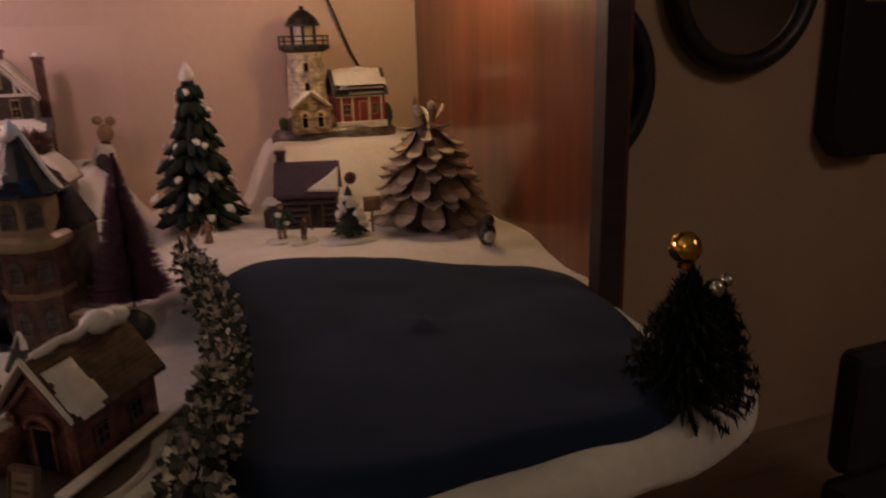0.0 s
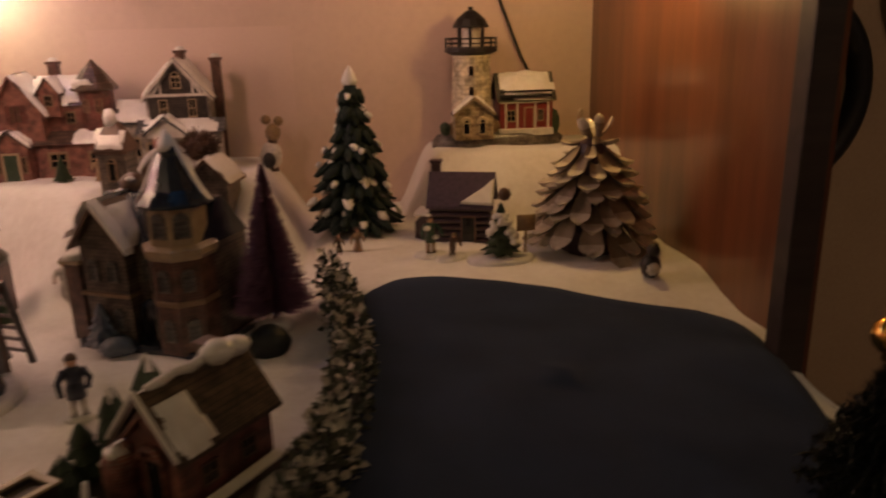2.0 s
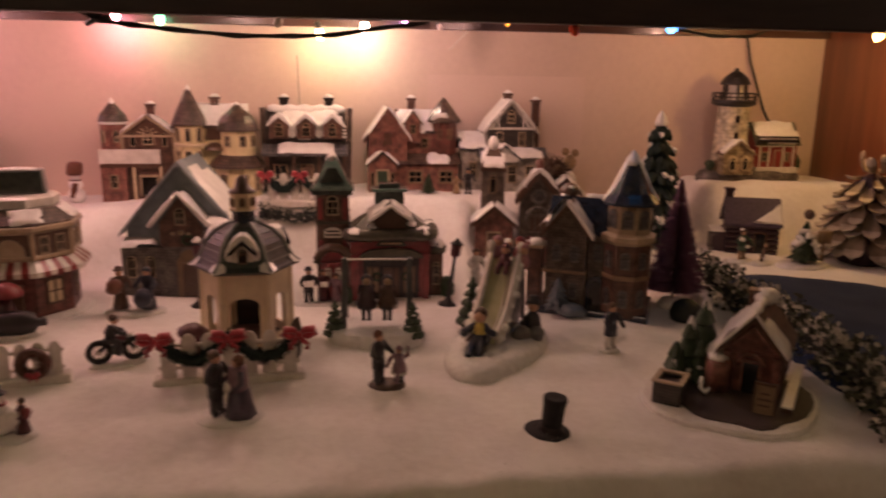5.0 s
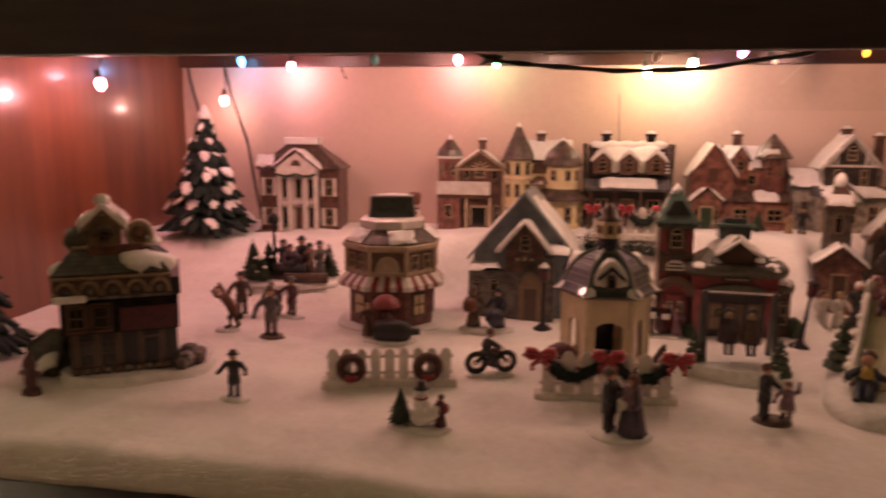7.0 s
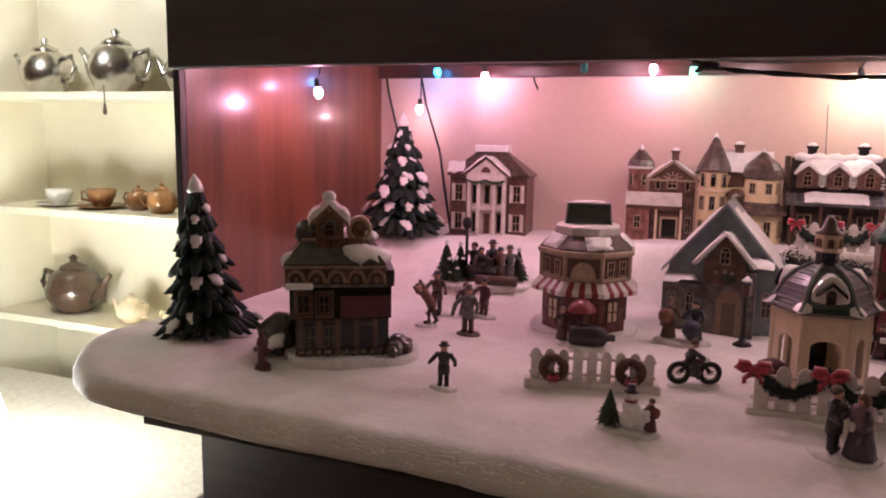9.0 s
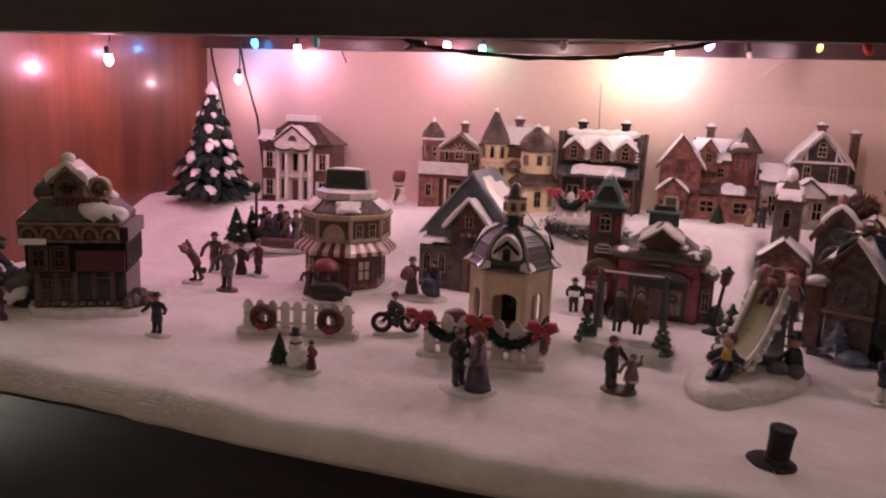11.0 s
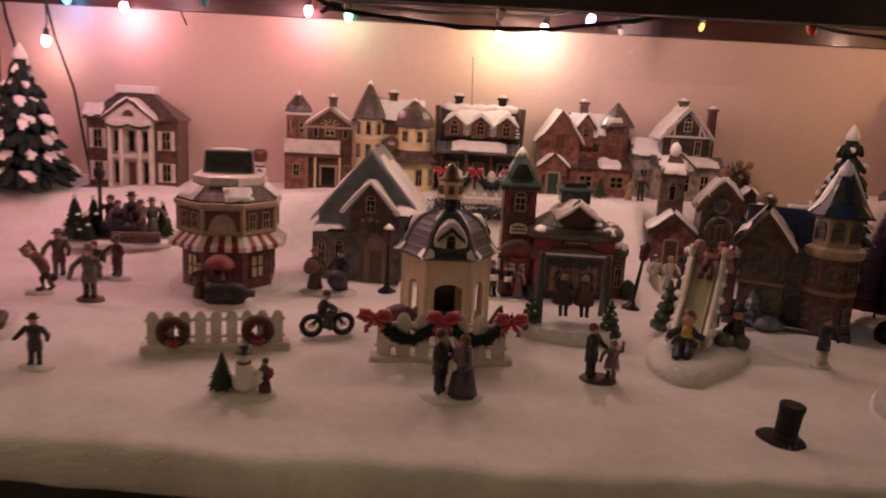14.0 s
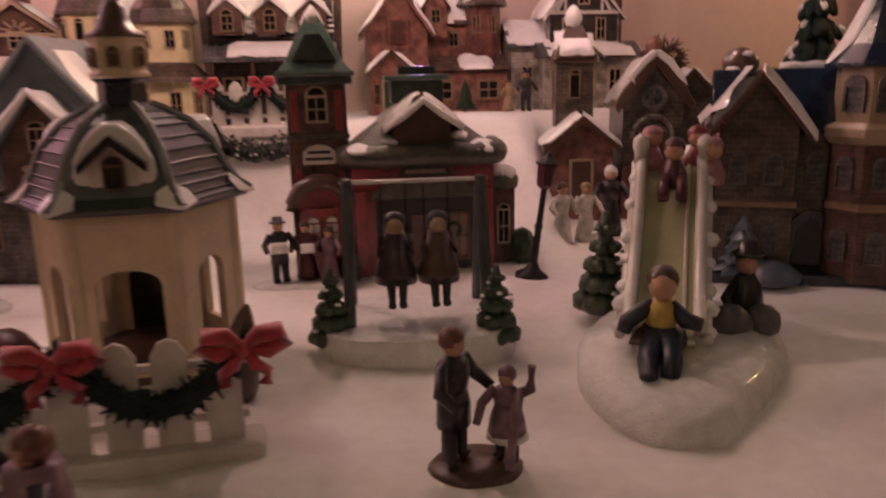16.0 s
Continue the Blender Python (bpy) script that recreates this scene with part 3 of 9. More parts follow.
def window(parent, x, y, z, w, h, turn=0.0, frame=None, arch=False, cross=True, pane=None):
    b, dp = max(0.0009, w * 0.11), 0.0022
    xs, zs = [-w / 2, -w / 2 + b, w / 2 - b, w / 2], [0, b, h - b, h]
    if cross:
        xs, zs = [*xs[:2], -b * 0.3, b * 0.3, *xs[2:]], [*zs[:2], h * 0.5 - b * 0.3, h * 0.5 + b * 0.3, *zs[2:]]
    s = Shape()
    nx, nz = len(xs), len(zs)
    solid = lambda i, j: 0 <= i < nx - 1 and 0 <= j < nz - 1 and not (i % 2 and j % 2)
    f = []
    for j in range(nz - 1):
        for i in range(nx - 1):
            if solid(i, j):
                p, q = j * nx + i, nx * nz
                f.append((p, p + 1, p + nx + 1, p + nx))
                if not solid(i - 1, j):
                    f.append((p, p + nx, p + nx + q, p + q))
                if not solid(i + 1, j):
                    f.append((p + 1, p + 1 + q, p + 1 + nx + q, p + 1 + nx))
                if not solid(i, j - 1):
                    f.append((p, p + q, p + 1 + q, p + 1))
                if not solid(i, j + 1):
                    f.append((p + nx, p + nx + 1, p + nx + 1 + q, p + nx + q))
    s.add([(x2, y2, z2) for y2 in (-dp, 0.001) for z2 in zs for x2 in xs], f)
    if arch:
        n = 9
        rim = [(w / 2 * math.cos(math.pi * k / n), h + w * 0.42 * math.sin(math.pi * k / n)) for k in range(n + 1)]
        s.prism(rim, -dp, 0.001)
    fr = part("window", s, frame or LIGHTTAN, parent, m=pose(x, y, z, 0, 0, turn))
    p = Shape().box(-w / 2 + b, w / 2 - b, -0.0007, 0.0007, b, h - b)
    if arch:
        p.prism([(0.72 * cx, h + b * 0.3 + (cz - h) * 0.72) for cx, cz in rim], -dp - 0.0006, -dp + 0.0001)
    part("pane", p, pane or DARK, fr)
    return fr


def door(parent, x, y, z, w, h, turn=0.0, leaf=None, frame=None):
    b = w * 0.14
    s = Shape().box(-w / 2 - b, -w / 2, -0.002, 0.001, 0, h + b).box(w / 2, w / 2 + b, -0.002, 0.001, 0, h + b).box(-w / 2, w / 2, -0.002, 0.001, h, h + b)
    d = part("door", s, frame or LIGHTTAN, parent, m=pose(x, y, z, 0, 0, turn))
    leafs = Shape().box(-w / 2, w / 2, -0.001, 0.001, 0, h)
    leafs.box(-w * 0.34, w * 0.34, -0.0016, -0.001, h * 0.08, h * 0.42).box(-w * 0.34, w * 0.34, -0.0016, -0.001, h * 0.52, h * 0.92)
    part("door_leaf", leafs, leaf or DOORGREEN, d)
    return d


def slope(p0, p1, q0):
    """The plane with its foot from p0 to p1 and a point q0 up its slope."""
    p0, p1, q0 = Vector(p0), Vector(p1), Vector(q0)
    across = (p1 - p0).normalized()
    up = q0 - p0
    up = (up - across * up.dot(across)).normalized()
    out = across.cross(up)
    mid = (p0 + p1) / 2
    return Matrix(((across.x, up.x, out.x, mid.x), (across.y, up.y, out.y, mid.y), (across.z, up.z, out.z, mid.z), (0, 0, 0, 1)))


def gabled(parent, w, d, eave, ridge, wall, roof, cx=0.0, cy=0.0, z0=0.0, along="y", over=0.005, t=0.0032, snow=0.5, seed=1.0, trim=None):
    """Walls with two gables, a roof in two slopes and pads of snow."""
    turn = pose(cx, cy, 0, 0, 0, 0 if along == "y" else 90)
    a, b = (w / 2, d / 2) if along == "y" else (d / 2, w / 2)
    part("wall", Shape().at(turn).prism([(-a, z0), (a, z0), (a, eave), (0, ridge), (-a, eave)], -b, b), wall, parent, bevel=0.0008)
    k = (ridge - eave) / a
    lo = eave - k * over
    part("roof", Shape().at(turn).prism([(-a - over, lo), (0, ridge), (a + over, lo), (a + over, lo + t), (0, ridge + t * 1.3), (-a - over, lo + t)], -b - over, b + over), roof, parent, bevel=0.0007)
    if trim:
        part("trim", Shape().at(turn).prism([(-a - over, lo - 0.0012), (0, ridge - 0.0012), (a + over, lo - 0.0012), (a + over, lo + t * 0.7), (0, ridge + t), (-a - over, lo + t * 0.7)], -b - over - 0.0015, -b - over - 0.0002), trim, parent)
    if snow > 0:
        s = Shape().at(turn)
        L = math.hypot(a + over, ridge - lo)
        s.drift(slope((a + over, -b - over, lo + t), (a + over, b + over, lo + t), (0, -b - over, ridge + t * 1.3)) , 2 * (b + over), L, 0.0042, snow, seed)
        s.drift(slope((-a - over, b + over, lo + t), (-a - over, -b - over, lo + t), (0, b + over, ridge + t * 1.3)), 2 * (b + over), L, 0.0042, snow, seed + 3.3)
        if s.faces:
            part("snow_cover", s, SNOW, parent, "white glazed snow on the roof", smooth=True)


def hipped(parent, w, d, eave, top, tw, td, roof, cx=0.0, cy=0.0, over=0.005, snow=0.45, seed=1.0, t=0.003, cap=None):
    a, b, c, e = w / 2 + over, d / 2 + over, tw / 2, td / 2
    v = [(cx + x, cy + y, z) for x, y, z in [(-a, -b, eave), (a, -b, eave), (a, b, eave), (-a, b, eave), (-a, -b, eave + t), (a, -b, eave + t), (a, b, eave + t), (-a, b, eave + t), (-c, -e, top), (c, -e, top), (c, e, top), (-c, e, top)]]
    f = [(3, 2, 1, 0), (8, 9, 10, 11)] + [(i, (i + 1) % 4, 4 + (i + 1) % 4, 4 + i) for i in range(4)] + [(4 + i, 4 + (i + 1) % 4, 8 + (i + 1) % 4, 8 + i) for i in range(4)]
    part("roof", Shape().add(v, f), roof, parent, bevel=0.0008)
    if snow > 0:
        s = Shape()
        for i in range(4):
            p0, p1, q = Vector(v[4 + i]), Vector(v[4 + (i + 1) % 4]), Vector(v[8 + i])
            m = slope(p0, p1, q)
            L = (q - p0).length
            s.drift(m, (p1 - p0).length * 0.8, L * 0.92, 0.0035, snow, seed + i * 2.1, 10, 6)
        if s.faces:
            part("snow_cover", s, SNOW, parent, "white glazed snow on the roof", smooth=True)


def chimney(parent, x, y, z0, z1, w=0.011, wall=None, snow=True):
    s = Shape().box(x - w / 2, x + w / 2, y - w / 2, y + w / 2, z0, z1 - 0.004).box(x - w * 0.65, x + w * 0.65, y - w * 0.65, y + w * 0.65, z1 - 0.004, z1)
    c = part("chimney", s, wall or BRICKRED, parent, bevel=0.0006)
    if snow:
        part("snow_cap", Shape().ball(w * 0.55, (x, y, z1 + 0.001), 0.6, 10, 0.2), SNOW, c, smooth=True)


def turret(parent, cx, cy, r, z0, eave, tip, wall, roof, n=12, flare=1.28, snow=True, dome=False):
    part("turret", Shape().lathe([(r, z0), (r, eave)], n, cx, cy), wall, parent, bevel=0.0006)
    h = tip - eave
    prof = [(r * flare, eave - 0.002), (r * flare, eave), (r * 0.98, eave + h * 0.28), (r * 0.55, eave + h * 0.62), (r * 0.1, tip)]
    if dome:
        prof = [(r * flare, eave - 0.002), (r * flare, eave), (r * 1.1, eave + h * 0.3), (r * 0.85, eave + h * 0.55), (r * 0.4, eave + h * 0.8), (r * 0.12, tip)]
    part("turret_roof", Shape().lathe(prof, n, cx, cy), roof, parent, bevel=0.0005)
    if snow:
        s = Shape().lathe([(r * 0.34, eave + h * 0.70), (r * 0.24, eave + h * 0.86), (r * 0.14, tip), (0.0008, tip + 0.004)], n, cx, cy, wobble=0.3)
        part("snow_cap", s, SNOW, parent, smooth=True)


def cone_snow(profile, cx, cy, a0, a1, seed=1.0, thick=0.0022, n=12):
    """Snow on part of a cone, from angle a0 to a1 in degrees, running down further in its middle."""
    s, v, f = Shape(), [], []
    for i in range(n + 1):
        u = i / n
        a = radians(a0 + (a1 - a0) * u)
        lift = thick * math.sin(math.pi * u) ** 0.5
        low = 0.55 - 0.55 * math.sin(math.pi * u) + 0.22 * noise.noise((u * 4, seed, 0))
        for j in range(7):
            w = max(0.0, min(0.999, low + (1 - low) * j / 6)) * (len(profile) - 1)
            (r0, z0), (r1, z1) = profile[int(w)], profile[int(w) + 1]
            r, z = r0 + (r1 - r0) * (w % 1) + (lift if j else 0.0003), z0 + (z1 - z0) * (w % 1)
            v.append((cx + r * math.sin(a), cy - r * math.cos(a), z + (lift * 0.5 if j else 0)))
    for i in range(n):
        f += [(i * 7 + j, (i + 1) * 7 + j, (i + 1) * 7 + j + 1, i * 7 + j + 1) for j in range(6)]
    return s.add(v, f)


def plinth(parent, w, d, z=0.003, mat=None, cy=0.0, cx=0.0, smooth=False):
    s = Shape().lathe([(1, -0.012), (1.0, z * 0.6), (0.97, z)], 28)
    s.verts = [(cx + x * w / 2 * (abs(x) ** -0.25 if abs(x) > 0.3 else 1.3), cy + y * d / 2 * (abs(y) ** -0.25 if abs(y) > 0.3 else 1.3), zz) for x, y, zz in s.verts]
    return part("base", s, mat or FROST, parent, "snowy base", smooth=smooth)


# ---- back row ----


def mansion(m):
    h = thing("ceramic_mansion", m, "brown brick ceramic mansion with white columned portico and snowy hipped roof", "house", "ceramic village houses")
    part("wall", Shape().box(-0.082, 0.082, -0.03, 0.04, -0.01, 0.106), BRICKBROWN, h, bevel=0.001)
    hipped(h, 0.164, 0.07, 0.106, 0.148, 0.062, 0.02, SHINGLE, cy=0.005, snow=0, seed=2.0)
    part("eave_snow", Shape().drift(slope((-0.087, -0.035, 0.110), (-0.05, -0.035, 0.110), (-0.066, -0.02, 0.130)), 0.038, 0.022, 0.006, 1.2, 4.2), SNOW, h, "snow on the eave", smooth=True)
    part("base", Shape().box(-0.088, 0.088, -0.052, 0.044, -0.012, 0.003), BRICKRED, h, bevel=0.0015)
    part("snow_cap", Shape().box(-0.036, 0.036, -0.010, 0.020, 0.1475, 0.159), SNOW, h, bevel=0.002)
    part("portico_step", Shape().box(-0.041, 0.041, -0.048, -0.029, -0.01, 0.004), WHITE, h, bevel=0.0008)
    part("entablature", Shape().box(-0.041, 0.041, -0.048, -0.029, 0.098, 0.107), WHITE, h, bevel=0.0008)
    part("pediment", Shape().prism([(-0.046, 0.107), (0.046, 0.107), (0, 0.136)], -0.047, -0.0285), WHITE, h, bevel=0.0006)
    part("pediment_roof", Shape().prism([(-0.050, 0.1045), (0, 0.1365), (0.050, 0.1045), (0.050, 0.1085), (0, 0.141), (-0.050, 0.1085)], -0.051, -0.01), SHINGLE, h, bevel=0.0006)
    s = Shape()
    s.drift(slope((0.050, -0.051, 0.1085), (0.050, -0.012, 0.1085), (0, -0.051, 0.141)), 0.039, 0.059, 0.004, 0.8, 5.1)
    s.drift(slope((-0.050, -0.012, 0.1085), (-0.050, -0.051, 0.1085), (0, -0.012, 0.141)), 0.039, 0.059, 0.004, 0.8, 8.1)
    part("snow_cover", s, SNOW, h, smooth=True)
    part("fanlight", Shape().prism([(0.010 * math.cos(math.pi * k / 8), 0.113 + 0.010 * math.sin(math.pi * k / 8)) for k in range(9)], -0.0478, -0.046), BROWN, h)
    for x in (-0.037, -0.0165, 0.0165, 0.037):
        part("column", Shape().lathe([(0.0048, 0.004), (0.004, 0.007), (0.0037, 0.094), (0.005, 0.098)], 12, x, -0.043), WHITE, h, smooth=True)
    part("porch_wall", Shape().box(-0.04, 0.04, -0.0315, -0.0301, 0.004, 0.098), WHITE, h)
    part("balcony", Shape().box(-0.036, 0.036, -0.043, -0.0316, 0.049, 0.053), WHITE, h)
    for x in (-0.0265, 0, 0.0265):
        window(h, x, -0.0316, 0.058, 0.0125, 0.033, cross=False)
        if x:
            window(h, x, -0.0316, 0.008, 0.0125, 0.035, cross=False)
    door(h, 0, -0.0316, 0.004, 0.012, 0.037, leaf=BROWN)
    garland = Shape().tube([(-0.04 + 0.08 * k / 16, -0.0485, 0.1 - 0.004 * abs(math.sin(math.pi * k / 8))) for k in range(17)], 0.0022, 6)
    part("garland", garland, PINE, h, "green garland under the pediment")
    for x in (-0.062, 0.062):
        for z in (0.012, 0.062):
            window(h, x, -0.0301, z, 0.017, 0.030, cross=True)
            for k in (-1, 1):
                part("shutter", Shape().box(x + k * 0.012 - 0.003, x + k * 0.012 + 0.003, -0.0322, -0.0295, z, z + 0.03), WHITE, h)


def balcony_house(m):
    h = thing("ceramic_balcony_house", m, "tan and rose ceramic townhouse with corner turret and white balcony", "house", "ceramic village houses")
    gabled(h, 0.088, 0.05, 0.094, 0.124, BRICKBROWN, SHINGLE, 0.012, 0.0, -0.01, "y", 0.005, snow=0.18, seed=11, trim=LIGHTTAN)
    part("pediment", Shape().prism([(-0.026, 0.0965), (0.050, 0.0965), (0.012, 0.1175)], -0.0268, -0.0252), BROWN, h)
    part("pediment_band", Shape().box(-0.032, 0.056, -0.0285, -0.0250, 0.0925, 0.0962), LIGHTTAN, h, bevel=0.0006)
    for q in range(5):
        a = math.pi * (q + 0.5) / 5
        part("pediment_ray", Shape().tube([(0.012 + 0.005 * math.cos(a), -0.0274, 0.0975 + 0.004 * math.sin(a)), (0.012 + 0.017 * math.cos(a), -0.0274, 0.0975 + 0.011 * math.sin(a))], 0.0011, 5), LIGHTTAN, h)
    for x in (-0.029, 0.053):
        part("corner_trim", Shape().box(x - 0.0022, x + 0.0022, -0.0275, -0.0251, 0.0, 0.0925), LIGHTTAN, h)
    turret(h, -0.044, -0.008, 0.021, -0.01, 0.118, 0.148, BRICKROSE, SHINGLE, 12, 1.12)
    part("turret_band", Shape().lathe([(0.0225, 0.112), (0.0225, 0.119)], 12, -0.044, -0.008), SNOW, h, smooth=True)
    part("balcony", Shape().box(-0.066, 0.03, -0.034, -0.026, 0.052, 0.074), WHITE, h, "off-white balcony parapet", 0.001)
    part("balcony_floor", Shape().box(-0.064, 0.03, -0.034, -0.022, 0.046, 0.052), BROWN, h)
    part("bay", Shape().box(-0.064, -0.024, -0.032, -0.02, -0.01, 0.046), BRICKROSE, h)
    for x in (-0.012, 0.03):
        part("post", Shape().box(x - 0.002, x + 0.002, -0.033, -0.029, -0.005, 0.047), CREAM, h)
    window(h, -0.044, -0.0325, 0.013, 0.012, 0.022)
    door(h, 0.01, -0.0255, 0.0, 0.024, 0.030, leaf=DARK)
    window(h, 0.012, -0.0255, 0.08, 0.018, 0.018)
    for x in (-0.012, 0.038):
        window(h, x, -0.0255, 0.078, 0.008, 0.018, arch=True, cross=False)
    for a in (-40, 20):
        window(h, -0.044 + 0.0212 * math.sin(radians(a)), -0.008 - 0.0212 * math.cos(radians(a)), 0.084, 0.008, 0.016, a, arch=True, cross=False)
    window(h, 0.042, -0.0255, 0.008, 0.010, 0.026)
    chimney(h, 0.014, 0.005, 0.115, 0.143, 0.012, BRICKBROWN)


def yellow_house(m):
    h = thing("ceramic_yellow_house", m, "pale yellow ceramic house with pointed tower, domed bay and brown roofs", "house", "ceramic village houses")
    part("wall", Shape().box(-0.06, 0.06, -0.02, 0.03, -0.01, 0.105), YELLOW, h, bevel=0.001)
    hipped(h, 0.12, 0.05, 0.105, 0.132, 0.05, 0.012, SHINGLE, cy=0.005, snow=0.75, seed=21)
    turret(h, -0.036, -0.022, 0.0215, -0.01, 0.112, 0.166, YELLOW, SHINGLE, 10, 1.25)
    turret(h, 0.036, -0.018, 0.027, 0.05, 0.103, 0.142, YELLOW, SHINGLE, 12, 1.2, dome=True)
    part("porch_roof", Shape().lathe([(0.045, 0.046), (0.044, 0.05), (0.03, 0.064), (0.026, 0.065)], 14, 0.034, -0.018), SHINGLE, h, bevel=0.0006)
    part("porch", Shape().lathe([(0.036, -0.01), (0.036, 0.046)], 10, 0.034, -0.016), YELLOW, h)
    part("brown_gable", Shape().prism([(-0.014, 0.088), (0.014, 0.088), (0.01, 0.106), (0, 0.114), (-0.01, 0.106)], -0.0235, -0.0195), BROWN, h)
    part("awning", Shape().lathe([(0.017, 0.072), (0.015, 0.076), (0.006, 0.084)], 10, 0.0, -0.021), BROWN, h)
    for a in (-45, 0, 45):
        x, y = -0.036 + 0.0214 * math.sin(radians(a)), -0.022 - 0.0214 * math.cos(radians(a))
        window(h, x, y, 0.086, 0.0085, 0.017, a, arch=True, cross=False)
        window(h, x, y, 0.05, 0.009, 0.022, a)
        window(h, x, y, 0.008, 0.009, 0.026, a)
    part("cornice", Shape().lathe([(0.024, 0.078), (0.0245, 0.082), (0.022, 0.083)], 12, -0.036, -0.022), CREAM, h)
    for a in (-30, 20, 60):
        x, y = 0.036 + 0.0268 * math.sin(radians(a)), -0.018 - 0.0268 * math.cos(radians(a))
        window(h, x, y, 0.078, 0.010, 0.017, a)
        x, y = 0.034 + 0.0355 * math.sin(radians(a)), -0.016 - 0.0355 * math.cos(radians(a))
        window(h, x, y, 0.010, 0.012, 0.027, a)
    door(h, 0.0, -0.0205, 0.0, 0.012, 0.036, leaf=BROWN)
    chimney(h, 0.0, 0.008, 0.12, 0.152, 0.013, BRICKBROWN)


def dormer_house(m):
    h = thing("ceramic_dormer_house", m, "dark brown ceramic house with three snowy dormers and two chimneys", "house", "ceramic village houses")
    part("wall", Shape().box(-0.064, 0.064, -0.022, 0.03, -0.01, 0.088), DARKBOARD, h, bevel=0.001)
    for x in (-0.066, 0.066):
        k = 1 if x > 0 else -1
        part("side_gable", Shape().prism([(x - 0.004, 0.0), (x + 0.004, 0.0), (x + 0.004 + k * 0.004, 0.132), (x - 0.004 + k * 0.004, 0.132)], -0.006, 0.03), SHINGLE, h, bevel=0.0008)
    part("roof", Shape().at(pose(0, 0, 0, 0, 0, 90)).prism([(-0.028, 0.082), (0.034, 0.082), (0.02, 0.128), (0.008, 0.130)], -0.064, 0.064), DARKSHINGLE, h, bevel=0.0008)
    s = Shape().drift(slope((-0.064, -0.028, 0.084), (0.064, -0.028, 0.084), (-0.064, 0.006, 0.132)), 0.126, 0.062, 0.005, 0.22, 31, 20, 10)
    s.at().tube([(-0.060 + 0.0075 * q, 0.006 - 0.002 * (q % 2), 0.1305 + 0.0012 * math.sin(q * 1.9)) for q in range(17)], [0.0045 + 0.0022 * abs(math.sin(q * 0.98)) for q in range(17)], 8)
    part("snow_cover", s, SNOW, h, smooth=True)
    for x in (-0.042, 0, 0.042):
        d = part("dormer", Shape().prism([(x - 0.015, 0.086), (x + 0.015, 0.086), (x + 0.015, 0.106), (x, 0.118), (x - 0.015, 0.106)], -0.036, 0.004), BRICKBROWN, h, bevel=0.0006)
        part("dormer_roof", Shape().prism([(x - 0.019, 0.104), (x, 0.119), (x + 0.019, 0.104), (x + 0.0185, 0.108), (x + 0.010, 0.120), (x, 0.1265), (x - 0.010, 0.120), (x - 0.0185, 0.108)], -0.0395, 0.004), SNOW, d, "snow-covered dormer roof", 0.0018)
        window(h, x, -0.0362, 0.089, 0.013, 0.016, frame=TAN, arch=True)
    part("porch_roof", Shape().at(pose(0, 0, 0, 0, 0, 90)).prism([(-0.046, 0.060), (-0.02, 0.060), (-0.02, 0.078), (-0.046, 0.064)], -0.066, 0.07), SLATE, h, bevel=0.0006)
    part("porch_snow", Shape().drift(slope((-0.066, -0.046, 0.0645), (0.066, -0.046, 0.0645), (-0.066, -0.02, 0.0785)), 0.088, 0.028, 0.005, 0.85, 41, 20, 6), SNOW, h, smooth=True)
    for q in range(15):
        x = -0.066 + 0.0093 * q
        part("roof_rib", Shape().tube([(x, -0.0462, 0.0640), (x, -0.0205, 0.0785)], 0.0011, 5), STONE, h)
    for x in (-0.06, -0.02, 0.02, 0.06):
        part("porch_post", Shape().box(x - 0.002, x + 0.002, -0.044, -0.040, -0.005, 0.06), BROWN, h)
    for x in (-0.021, 0.021, 0.060):
        for q in range(4):
            part("ice_drip", Shape().ball(0.0034 - 0.0004 * q, (x + 0.001 * (q % 2), -0.0300 + 0.001 * q, 0.089 + 0.0052 * q), 0.55, 8, 0.3), SNOW, h, "snow clinging between the dormers", smooth=True)
    for x in (-0.042, 0.042):
        window(h, x, -0.0222, 0.012, 0.022, 0.034, frame=TAN)
    door(h, 0, -0.0222, 0.0, 0.016, 0.044, leaf=BROWN, frame=TAN)
    chimney(h, -0.036, 0.012, 0.12, 0.148, 0.013, SHOPDARK)
    chimney(h, 0.036, 0.012, 0.12, 0.148, 0.013, SHOPDARK)


